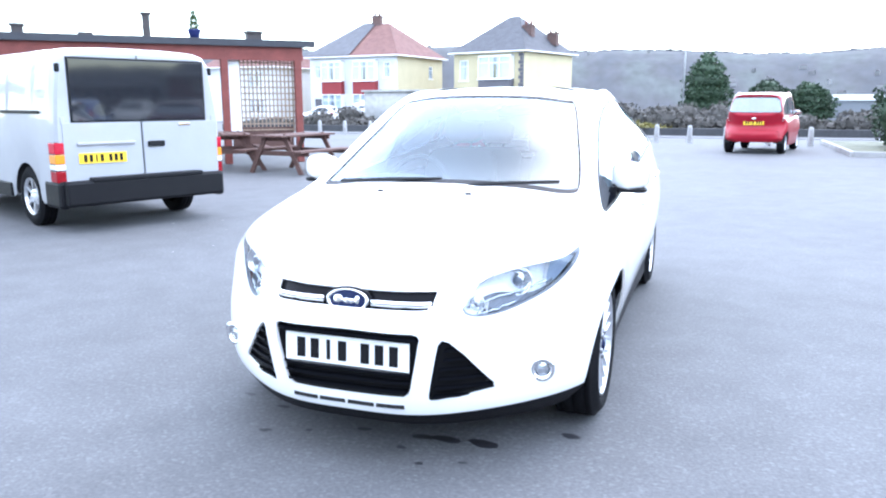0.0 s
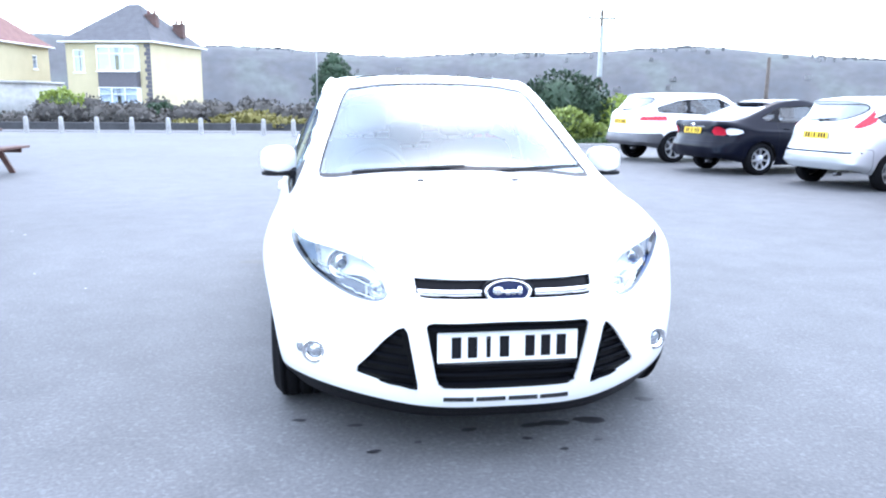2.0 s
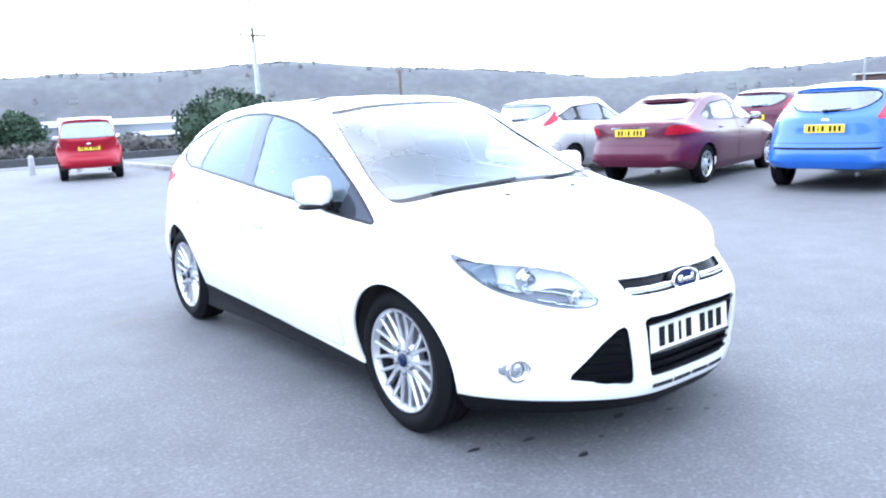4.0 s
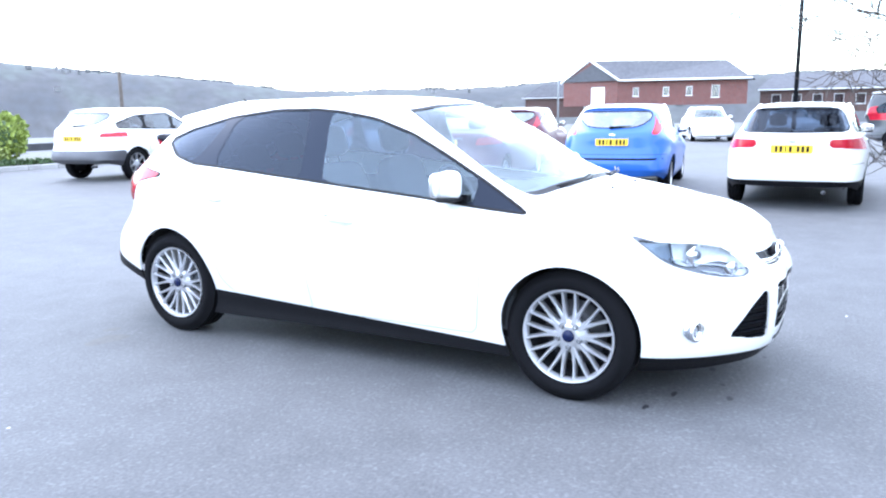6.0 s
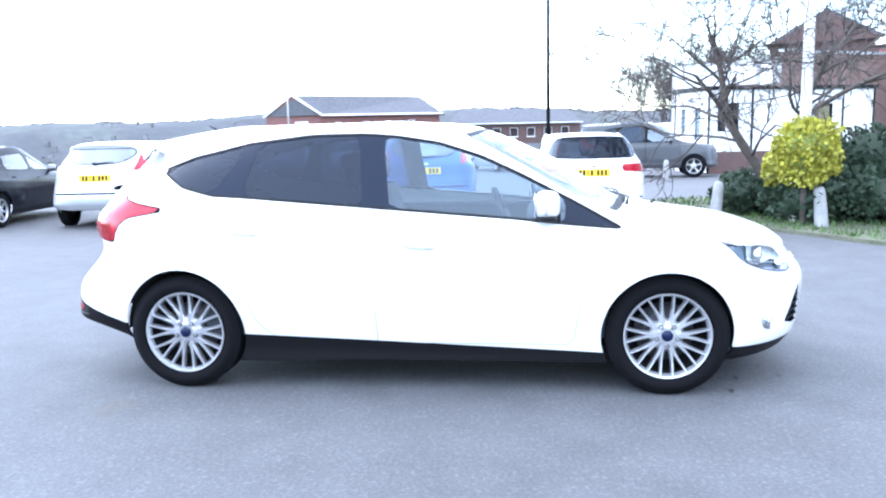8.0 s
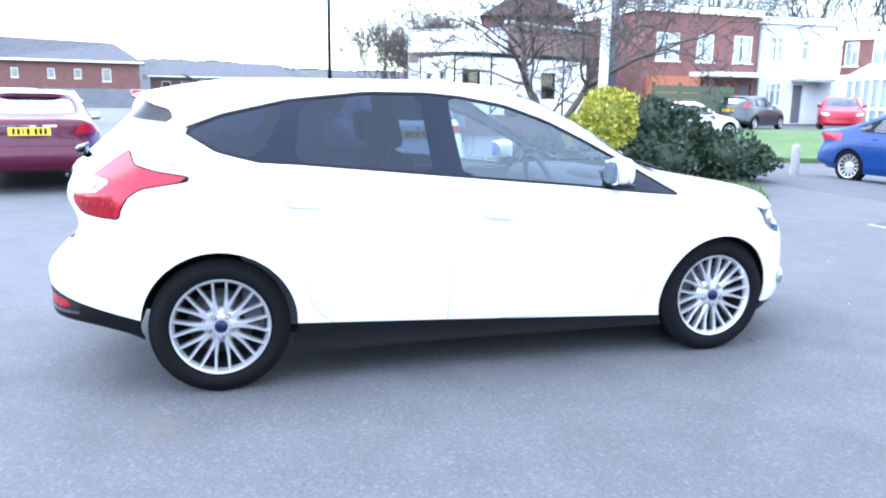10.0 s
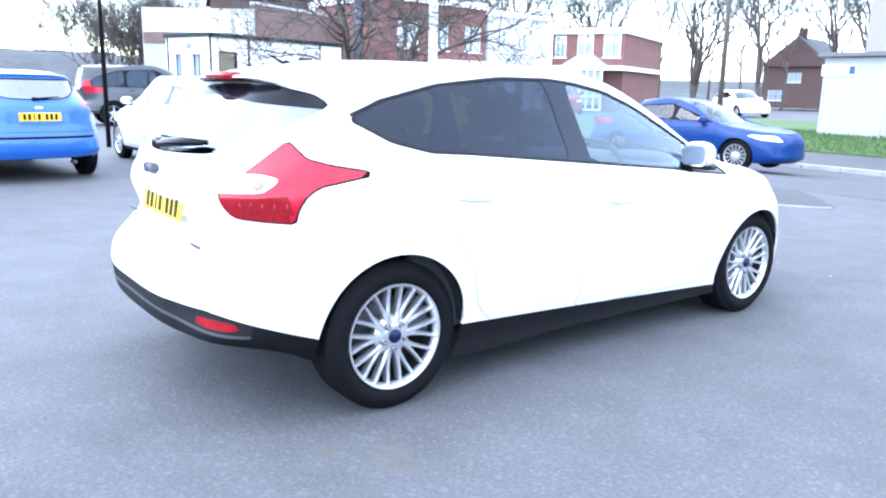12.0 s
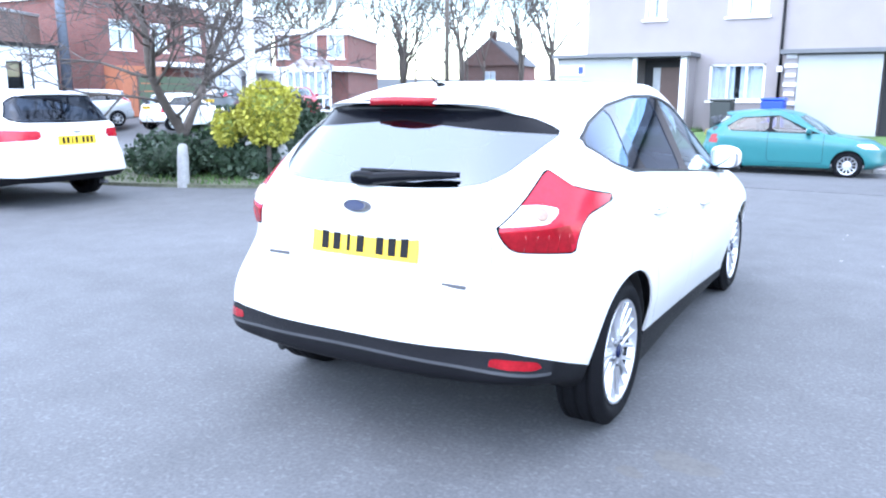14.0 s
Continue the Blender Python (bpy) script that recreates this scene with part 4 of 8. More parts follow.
# cabin
fl = nb()
box(fl, (1.36, 2.3, .10), (0, .20, .34), bevel=.03)
part("cabin_floor", fl, M["interior"], hero)
fl = nb()
box(fl, (1.40, 3.4, .10), (0, -.1, .265), bevel=.02)
part("underbody", fl, M["underbody"], hero)
fl = nb()
box(fl, (1.1, .6, .35), (0, -1.7, .45), bevel=.05)
part("engine_block", fl, M["underbody"], hero)
for s in (-1, 1):
    fl = nb()
    box(fl, (.05, 2.25, .62), (.79 * s, .1, .60), bevel=.02)
    part("door_card", fl, M["interior"], hero)
    seat(hero, .37 * s, .0)
    seat(hero, .40 * s, .92, back=.58, tilt=20)
seat(hero, 0, .94, back=.50, tilt=20)
ob_from("dashboard", *join(blob((1.42, .55, .30), (0, -.86, .82), .45), blob((.30, .4, .4), (0, -.7, .62), .5), blob((.42, .28, .10), (-.38, -.80, .955), .7)), M["interior"], hero)
steering_wheel(hero, (-.37, -.47, .90))
ob_from("parcel_shelf", *boxm((1.15, .45, .025), (0, 1.58, 1.0)), M["interior"], hero, smooth=False)
ob_from("interior_mirror", *blob((.22, .05, .07), (0, -.42, 1.31), .6), M["interior"], hero)

# ---------------------------------------------------------------- other vehicles


def paint(name, c, metal=0.0, rough=0.35, ior=1.5, spec=.4, coat=.55):
    return mat(name, c, rough, metal, vary=0.04, coat=coat, coat_ior=ior, spec=spec)


def at_rear_axle(x, y, z, heading, wb):
    """Pose of a vehicle whose rear axle's middle stands at (x, y) and which faces that way (degrees from +x)."""
    h = radians(heading)
    return pose(x + math.cos(h) * wb / 2, y + math.sin(h) * wb / 2, z, 0, 0, heading + 90)


def vehicle(name, label, m, p, body, tail, head=None, doors=2, skirt=None, plate_z=.85, dark_glass=False, rim=.21, tyre=.31, spokes=7, group="", lamps="red_lens",
            window_z=None, trim_strip=None, pane="rear_pane"):
    """A parked road vehicle: skin cut into body, glass, lamps and skirts, with wheels, plates, mirrors and seats."""
    v = empty(name, m, label, "van" if "van" in name else "car", group)
    s_ = Shell(ring_set(p), 8, 3)
    rw, fw, w = p["rw"], p["fw"], p["w"]
    ra = tyre + .035
    s_.region("cut", arch(fw, tyre, ra))
    s_.region("cut", arch(rw, tyre, ra))
    R7 = [q for q in ring_set(p)[7][2:8]]
    top = [(q[1], q[2] - .055) for q in R7]
    belt = lambda y: p["belt_f"] + .02 + (p["belt_r"] - p["belt_f"]) * min(1, max(0, (y - fw) / (rw - fw)))
    y0, y1 = top[0][0] + .06, p.get("dlo_r", top[-1][0] - .05)
    pts = [(y0, belt(y0) + .02)] + [(y, max(z, belt(y) + .02)) for y, z in top[1:] if y < y1 - .1] + [(y1 - .12, max(belt(y1) + .12, top[-1][1] - .03)), (y1, belt(y1) + .08), (y1 - .1, belt(y1))]
    dl = polygon(pts, Y, Z)
    ons = lambda c: c[0] > .42
    if p.get("glazed", True):
        s_.region("frame", dl, of={"body"}, where=ons)
        cuts = [fw + .62] + list(p["pillars"]) + [y1 + .2]
        for i in range(len(cuts) - 1):
            a, b = cuts[i] + .035, cuts[i + 1] - .035
            s_.region("pane%d" % i, lambda V: np.maximum.reduce([dl(V) + .018, a - V[:, 1], V[:, 1] - b]), of={"frame"})
    else:
        cuts = [fw + .62, p["pillars"][0]]
        s_.region("pane0", lambda V: np.maximum.reduce([dl(V) + .018, cuts[0] - V[:, 1], V[:, 1] - cuts[1]]), of={"body"}, where=ons)
    s_.region("screen", lambda V: np.maximum.reduce([7.12 - V[:, 4], V[:, 4] - 8.85, V[:, 3] - 2.1]), of={"body"})
    if window_z:
        s_.region("back_window", polygon(window_z, X, Z), of={"body"}, where=lambda c: c[1] > rw)
    else:
        s_.region("back_window", lambda V: np.maximum.reduce([7.12 - V[:, 4], V[:, 4] - 7.95, 7.12 - V[:, 3]]), of={"body"})
    for k, (nm, poly_) in enumerate(tail):
        s_.region("tail%d" % k, polygon(poly_, X, Z), of={"body"}, where=lambda c: c[1] > rw + .25)
    if head:
        s_.region("head", polygon(head, X, Z), of={"body"}, where=lambda c: c[1] < fw)
    if skirt:
        s_.region("skirt", lambda V: V[:, 2] - np.where(V[:, 1] > rw + .3, skirt[1], np.where(V[:, 1] < fw - .3, skirt[1], skirt[0])), of={"body"})
    low = p.get("bumper_z", plate_z - .20)
    s_.region("bumper", lambda V: np.maximum(rw + .40 - V[:, 1], V[:, 2] - low), of={"body"}, where=lambda c: c[1] > rw + .3)
    sill = p["zb"] + .10
    edges = [fw + .46] + [q + .03 for q in p["pillars"][:doors]]
    if len(edges) <= doors:
        edges.append(rw - .30)
    for j in range(min(doors, len(edges) - 1)):
        a, b = edges[j] + .004, min(edges[j + 1] - .004, rw - .02)
        s_.region("door%d" % j, lambda V: np.maximum.reduce([a - V[:, 1], V[:, 1] - b, sill - V[:, 2], V[:, 2] - 1.5, ra + .012 - np.hypot(V[:, 1] - rw, V[:, 2] - tyre)]), of={"body"}, where=ons)
    s_.normals()
    s_.emit("body", "body", body, v)
    s_.emit("rear_bumper", "bumper", body, v)
    for j in range(doors):
        if ("door%d" % j) in s_.L:
            s_.seam("panel_gap", "door%d" % j, M["black_trim"], v, .007, .002)["kind"] = "stuff"
    s_.seam("panel_gap", "bumper", M["black_trim"], v, .006, .002)["kind"] = "stuff"
    s_.seam("window_seal", "back_window", M["gloss_black"], v, .018, .002)["kind"] = "stuff"
    G = M["privacy"] if dark_glass else M["glass"]
    s_.emit("windscreen", "screen", M["screen"], v, push=-.004, rim=.004)
    s_.emit("rear_window", "back_window", M["privacy"] if dark_glass else M[pane], v, push=-.004, rim=.004)
    if skirt:
        s_.emit("skirt", "skirt", skirt[2], v)
    for s in (-1, 1):
        for j in range(doors):
            s_.emit("front_door" if j == 0 else "rear_door", "door%d" % j, body, v, side=s)
        s_.emit("window_frame", "frame", M["gloss_black"], v, side=s)
        for i in range(4):
            s_.emit("window_pane", "pane%d" % i, M["glass_dim"] if not dark_glass or i == 0 else M["privacy"], v, side=s, push=-.004, rim=.004)
        for k, (nm, poly_) in enumerate(tail):
            s_.emit("tail_lamp", "tail%d" % k, M[nm], v, side=s, push=.004)
        if head:
            s_.emit("headlamp", "head", M["lamp_white"], v, side=s, push=.004)
        for y in (fw, rw):
            make_wheel(v, (w - .13) * s, y, tyre, rim, .2, .19 if spokes < 12 else .09, spokes, s)
            arch_liner(v, .5 * s, (w - .06) * s, y, tyre, ra + .004)
        mirror(v, s, (w - .01, fw + .75, p["belt_f"] + .11), (.18, .1, .13), paint=body)
        for j in range(doors):
            yh = (p["pillars"][j] if j < len(p["pillars"]) else rw - .2) - .16
            pt, n = s_.at(Y, Z, yh, p["belt_f"] - .06 + .04 * j, ons)
            ob_from("door_handle", *blob((.03, .17, .028), (pt[0] * s, yh, p["belt_f"] - .06 + .04 * j), .7), body, v)
        seat(v, .37 * s, fw + 1.35, back=.6)
    fl = nb()
    box(fl, (w * 1.5, (rw - fw) + .3, .16), (0, 0, p["zb"] + .24), bevel=.03)
    part("cabin_floor", fl, M["underbody"], v)
    fl = nb()
    box(fl, (w * 1.5, .5, p["belt_f"] - .45), (0, fw + .45, (p["belt_f"] + .3) / 2), bevel=.05)
    part("dashboard", fl, M["interior"], v)
    if not (window_z):
        seat(v, .38, fw + 2.2, back=.55, tilt=20)
        seat(v, -.38, fw + 2.2, back=.55, tilt=20)
    pt, n = s_.at(X, Z, 0, plate_z, lambda c: c[1] > rw)
    plate(v, (p.get("plate_x", 0), pt[1] + .012, plate_z), -math.degrees(math.asin(max(-.6, min(.6, n[2])))) * -1 * 0 - 4, M["plate_yellow"], 3, 180)
    zq = plate_z + .11
    q, n = s_.at(X, Z, 0, zq, lambda c: c[1] > rw)
    ob_from("badge", *blob((.11, .012, .045), (0, q[1] + .006, zq), .9, 14, 8), M["chrome"], v)
    if "saloon" in name:
        zq = plate_z + .075
        pts = []
        for x in np.linspace(-.34, .34, 9):
            q, n = s_.at(X, Z, abs(x), zq, lambda c: c[1] > rw)
            pts.append((x, q[1] + .006, zq))
        ob_from("boot_trim", *sweep_bar(pts, .022, .014), M["chrome"], v, smooth=False)
    if not window_z and "saloon" not in name:
        zq = p["rbase"][1] + .06
        q, n = s_.at(X, Z, 0, zq, lambda c: c[1] > rw + .3)
        ob_from("rear_wiper", *join(tube([(.03, q[1] + .03, zq - .02), (-.30, q[1] + .012, zq + .01)], [.018, .007], 6), blob((.09, .05, .05), (.02, q[1] + .02, zq - .02), .8, 12, 8)), M["gloss_black"], v)
    q, n = s_.at(X, Z, .4, p["zb"] + .1, lambda c: c[1] > rw)
    ob_from("exhaust_tip", *tube([(-.42, q[1] - .16, p["zb"] + .05), (-.42, q[1] - .03, p["zb"] + .05)], .028, 12), M["alloy_dark"], v)
    if trim_strip:
        for z in trim_strip:
            ptp = []
            for x in np.linspace(-.86 * w, .86 * w, 15):
                q, n = s_.at(X, Z, abs(x), z, lambda c: c[1] > rw + .2)
                ptp.append((x, q[1] + .004, z))
            ob_from("bumper_strip", *sweep_bar(ptp, .03, .02), M["black_trim"], v, smooth=False)
    return v


# Its bluish sheen also has the sky's tint painted in.
M["rear_pane"] = glass("rear_screen_glass", (.3, .36, .42), clear=.35, ior=2.9, sheen=(.86, .94, 1.0))
M["glass_dim"] = glass("dim_glass", (.66, .76, .84), clear=.6, ior=1.7)
HATCH = dict(tail=.07, w=.92, yf=-2.2, yr=2.14, fw=-1.32, rw=1.32, zb=.2, nose=.76, cowl=(-1.08, .98), wtop=(-.25, 1.42), roof=1.49, rtop=(1.78, 1.42), rbase=(1.99, 1.06),
             deck=(2.06, .93), belt_f=.93, belt_r=1.04, rx=.53, pillars=(.12, 1.0), dlo_r=1.62)
BOOT = {(7, 6): (0, -.30, .01), (8, 6): (0, -.42, .015), (9, 6): (0, -.42, .015), (5, 7): (.05, .12, -.07), (6, 7): (.035, .20, -.085), (7, 7): (.03, .24, -.13), (8, 7): (.03, .08, 0), (7, 8): (.02, .02, -.02)}
SALOON = dict(tail=.08, shape=BOOT, w=.905, yf=-2.32, yr=2.40, fw=-1.377, rw=1.377, zb=.2, nose=.74, cowl=(-1.12, .95), wtop=(-.2, 1.38), roof=1.44, rtop=(1.15, 1.375), rbase=(1.78, 1.05),
              deck=(2.30, 1.0), belt_f=.90, belt_r=.99, rx=.50, pillars=(.1, 1.0), dlo_r=1.38)
ESTATE = dict(tail=.06, w=.93, yf=-2.30, yr=2.58, fw=-1.485, rw=1.485, zb=.2, nose=.76, cowl=(-1.15, .97), wtop=(-.2, 1.40), roof=1.465, rtop=(2.22, 1.40), rbase=(2.46, 1.03),
              deck=(2.53, .94), belt_f=.93, belt_r=1.02, rx=.52, pillars=(.1, 1.02), dlo_r=2.1, rake=.8)
CROSS = dict(tail=.06, w=.93, yf=-2.25, yr=2.36, fw=-1.40, rw=1.40, zb=.27, nose=.84, cowl=(-1.1, 1.05), wtop=(-.2, 1.5), roof=1.58, rtop=(1.92, 1.52), rbase=(2.22, 1.14),
             deck=(2.29, 1.02), belt_f=1.0, belt_r=1.1, rx=.53, pillars=(.1, 1.0), dlo_r=1.85)
MINI = dict(w=.80, yf=-1.78, yr=1.74, fw=-1.18, rw=1.18, zb=.2, nose=.88, cowl=(-1.15, 1.05), wtop=(-.5, 1.54), roof=1.64, rtop=(1.56, 1.57), rbase=(1.68, 1.10),
            deck=(1.71, 1.0), belt_f=.98, belt_r=1.02, rx=.60, pillars=(-.05, .8), dlo_r=1.45, kx=1.12, rake=.45, round=.6, steep=.85)
VAN = dict(plate_x=.48, w=.98, yf=-2.3, yr=2.28, fw=-1.47, rw=1.35, zb=.28, nose=1.0, cowl=(-1.75, 1.2), wtop=(-1.0, 1.85), roof=2.0, rtop=(2.14, 1.93), rbase=(2.24, 1.2),
           deck=(2.26, 1.0), belt_f=1.15, belt_r=1.2, rx=.66, pillars=(-.3,), dlo_r=-.2, glazed=False, kx=1.27, rake=.2, round=.45, steep=.8)
OFFROAD = dict(w=.95, yf=-2.3, yr=2.42, fw=-1.44, rw=1.44, zb=.32, nose=1.0, cowl=(-1.05, 1.2), wtop=(-.45, 1.72), roof=1.86, rtop=(2.22, 1.80), rbase=(2.36, 1.2),
               deck=(2.39, 1.05), belt_f=1.13, belt_r=1.17, rx=.60, pillars=(.1, 1.05), dlo_r=2.1, kx=1.16, rake=.4, round=.6, steep=.8)
SMALL = dict(tail=.06, w=.81, yf=-1.85, yr=1.78, fw=-1.15, rw=1.15, zb=.2, nose=.68, cowl=(-.95, .87), wtop=(-.22, 1.29), roof=1.375, rtop=(1.32, 1.30), rbase=(1.66, .93),
             deck=(1.73, .85), belt_f=.84, belt_r=.90, rx=.50, pillars=(.35,), dlo_r=1.28)

PA = {"blue": paint("bright_blue_paint", (.015, .11, .44)), "silver": paint("silver_paint", (.50, .52, .54), .4), "maroon": paint("maroon_paint", (.075, .006, .024), ior=1.45, spec=.25, coat=.4),
      "navy": paint("black_blue_paint", (.003, .004, .010), ior=1.35, spec=.05, coat=.35), "red": paint("red_paint", (.30, .008, .022), ior=1.35, spec=.25, coat=.3), "white": paint("car_white", (.78, .78, .78)),
      "grey": paint("grey_paint", (.042, .046, .054), ior=1.4), "royal": paint("royal_blue_paint", (.004, .034, .15), ior=1.35, spec=.2, coat=.35), "turq": paint("turquoise_paint", (.026, .145, .155), ior=1.4, spec=.3, coat=.35),
      "dark": paint("dark_green_grey_paint", (.03, .04, .045)), "black": M["black_trim"], "van_silver": paint("pale_silver_paint", (.32, .33, .35))}
TAIL_HATCH = [("red_lens", [(.60, .97), (.70, .99), (.74, 1.06), (.70, 1.18), (.66, 1.30), (.61, 1.30), (.63, 1.15)])]
TAIL_SALOON = [("red_lens", [(.56, .82), (.90, .83), (.92, .95), (.70, .965), (.60, .93)]), ("clear_lens", [(.66, .865), (.76, .865), (.76, .915), (.66, .915)])]
TAIL_ESTATE = [("red_lens", [(.45, .85), (.70, .835), (.95, .80), (.95, .97), (.74, .965), (.45, .955)])]
ROW = "cars parked in a row"


def panel_van(label, m, paint_m):
    """A boxy panel van: lofted body with open wheel arches, rear doors, lamps, bumper and wheels."""
    v = empty("panel_van", m, label, "van")
    fw, rw, tr_, w = -1.47, 1.35, .34, .97
    tops = [(-2.32, .80), (-2.25, .98), (-1.85, 1.17), (-1.70, 1.24), (-1.05, 1.86), (-.75, 1.96), (-.2, 1.97), (2.1, 1.97), (2.2, 1.955), (2.25, 1.93), (2.272, 1.90)]
    side_f = [(.985, 0), (1, .12), (1, .35), (1, .52), (.975, .70), (.935, .86), (.90, .93), (.85, .972), (.74, .993), (.4, 1.003), (0, 1.006)]
    ys = sorted({round(float(y), 3) for y in list(np.linspace(-2.32, 2.272, 40)) + [t[0] for t in tops] + [c + .385 * math.cos(math.pi * k / 12) for c in (fw, rw) for k in range(13)]})
    vs, fs = [], []
    n = len(side_f)
    for y in ys:
        top = float(np.interp(y, [t[0] for t in tops], [t[1] for t in tops]))
        zb = .30
        for c in (fw, rw):
            if abs(y - c) < .3851:
                zb = max(zb, tr_ + math.sqrt(max(0, .385 ** 2 - (y - c) ** 2)))
        k = float(np.interp(y, [-2.32, -2.2, -1.6, 2.19, 2.25, 2.272], [.80, .90, 1, 1, .985, .955]))
        pts = [(w * k * a, zb + (top - zb) * f) for a, f in side_f]
        vs += [(x, y, z) for x, z in pts] + [(-x, y, z) for x, z in pts[-2::-1]]
    N = 2 * n - 1
    for j in range(len(ys) - 1):
        for i in range(N - 1):
            fs.append((j * N + i, j * N + i + 1, (j + 1) * N + i + 1, (j + 1) * N + i))
    o = (len(ys) - 1) * N
    fs += [tuple(range(N)), tuple(o + i for i in range(N - 1, -1, -1))]
    body = ob_from("body", vs, fs, paint_m, v)
    body.data.set_sharp_from_angle(angle=radians(32))
    yb = 2.272

    def slab(name, size, at, material, parent=v, bevel=.012, label=""):
        bm = nb()
        box(bm, size, at, bevel=bevel)
        return part(name, bm, material, parent, label)
    gl_ = slab("rear_window", (1.54, .016, .65), (0, yb + .002, 1.52), M["privacy_solid"], bevel=.006, label="dark tinted rear window")
    slab("window_seal", (1.58, .010, .69), (0, yb, 1.52), M["black_trim"], gl_, .004)
    slab("rear_door", (.93, .012, .62), (-.46, yb + .001, .87), paint_m, bevel=.005)
    slab("rear_door", (.86, .012, .62), (.455, yb + .001, .87), paint_m, bevel=.005)
    slab("door_gap", (.012, .008, 1.36), (.02, yb + .004, 1.22), M["black_trim"], bevel=.001)
    slab("door_handle", (.20, .035, .065), (-.14, yb + .018, .93), M["black_trim"])
    slab("plate_lamp", (.64, .035, .035), (.43, yb + .018, .955), M["metal_grey_"])
    slab("door_badge", (.15, .012, .03), (-.5, yb + .01, 1.14), M["chrome"], bevel=.004)
    plate(v, (.48, yb + .014, .80), -1, M["plate_yellow"], 3, 180)
    for s in (-1, 1):
        lamp = slab("tail_lamp", (.155, .16, .43), (s * .902, 2.192, .765), M["black_trim"], label="upright tail lamp with red and amber lenses")
        for nm, z, h in (("red_lens", .915, .12), ("amber", .80, .10), ("clear_lens", .715, .06), ("red_dark", .615, .12)):
            slab("lens", (.150, .166, h), (s * .906, 2.195, z), M[nm], lamp, .008)
        for z in (.62, 1.20, 1.75):
            slab("hinge", (.05, .035, .09), (s * .875, yb - .012, z), M["black_trim"] if z > 1.7 else paint_m)
        slab("side_sill", (.03, 1.9, .17), (s * (w + .002), -.06, .385), M["black_trim"])
        slab("bumper_corner", (.12, .42, .30), (s * .92, 2.10, .42), M["black_trim"], bevel=.04)
        slab("slide_rail", (.012, 1.15, .035), (s * (w + .004), 1.35, 1.29), M["black_trim"], bevel=.003)
        slab("door_window", (.014, .75, .5), (s * .955, -.72, 1.50), M["privacy_solid"], bevel=.004)
        mirror(v, s, (w - .01, -1.15, 1.35), (.2, .12, .26), paint=M["black_trim"])
        slab("headlamp", (.30, .12, .22), (s * .66, -2.24, .80), M["lamp_white"], bevel=.04)
        for y in (fw, rw):
            make_wheel(v, (w - .13) * s, y, tr_, .215, .2, .19, 6, s)
            arch_liner(v, .5 * s, (w - .03) * s, y, tr_, .389)
    slab("rear_bumper", (1.86, .20, .27), (0, 2.28, .43), M["black_trim"], bevel=.03)
    slab("bumper_step", (1.30, .12, .05), (0, 2.33, .57), M["black_trim"])
    slab("windscreen", (1.5, .02, .82), (0, 0, 0), M["privacy_solid"], bevel=.004).matrix_basis = pose(0, -1.385, 1.57, -46, 0, 0)
    slab("underbody", (1.5, 4.0, .12), (0, 0, .36), M["underbody"])
    return v


M["privacy_solid"] = mat("tinted_window", (.012, .014, .018), .05, vary=.05, spec=.6)
M["metal_grey_"] = mat("grey_metal_strip", (.3, .3, .31), .5)

vehicle("crossover_car", "white estate car with grey lower cladding parked on tarmac", at_rear_axle(7.1, 12.55, 0, 9, 2.8), CROSS, PA["white"],
        [("red_lens", [(.62, .95), (.95, .95), (.95, 1.05), (.66, 1.05)])], skirt=(.42, .66, M["alloy_dark"]), tyre=.35, rim=.24, plate_z=.92, group=ROW)
vehicle("saloon_car", "glossy black saloon car with silver alloy wheels", at_rear_axle(7.45, 9.55, 0, 9, 2.754), dict(SALOON, wtop=(-.25, 1.385), roof=1.445, rtop=(1.1, 1.38)), PA["navy"],
        [("red_lens", [(.50, .76), (.74, .75), (.74, .90), (.66, .915), (.55, .89)]), ("clear_lens", [(.74, .755), (.84, .775), (.83, .875), (.74, .90)])], plate_z=.83, group=ROW)
vehicle("hatchback_car", "silver hatchback car with a yellow rear number plate", at_rear_axle(8.05, 6.85, 0, 9, 2.64), HATCH, PA["silver"], TAIL_HATCH, plate_z=.86, group=ROW, trim_strip=(.60,))
vehicle("saloon_car", "maroon saloon car with silver alloy wheels", at_rear_axle(8.15, 4.05, 0, 10, 2.754), SALOON, PA["maroon"], TAIL_SALOON, plate_z=.86, group=ROW)
vehicle("hatchback_car", "bright blue hatchback car with a yellow number plate", at_rear_axle(8.65, 1.25, 0, 8, 2.64), HATCH, PA["blue"], TAIL_HATCH, plate_z=.87, group=ROW, trim_strip=(.60,))
vehicle("estate_car", "white estate car with red tail lamps parked on tarmac", at_rear_axle(8.15, -1.56, 0, 1, 2.97), ESTATE, PA["white"], TAIL_ESTATE, plate_z=.83, tyre=.33, rim=.24, spokes=10,
        skirt=(.26, .40, M["black_trim"]), group=ROW, pane="privacy", window_z=[(-.1, 1.375), (.52, 1.365), (.60, 1.30), (.69, 1.09), (.60, 1.055), (-.1, 1.045)])
panel_van("pale silver panel van with a tinted rear window", at_rear_axle(-5.62, 2.74, 0, 157, 2.82), PA["van_silver"])
vehicle("small_minivan", "red compact minivan parked by white bollards", at_rear_axle(2.36, 17.85, 0, 78, 2.36), MINI, PA["red"],
        [("clear_lens", [(.66, .84), (.9, .84), (.9, 1.0), (.70, 1.0)])], plate_z=.83, tyre=.29, rim=.19, window_z=[(-.1, 1.50), (.50, 1.49), (.58, 1.44), (.66, 1.14), (.62, 1.10), (-.1, 1.09)])
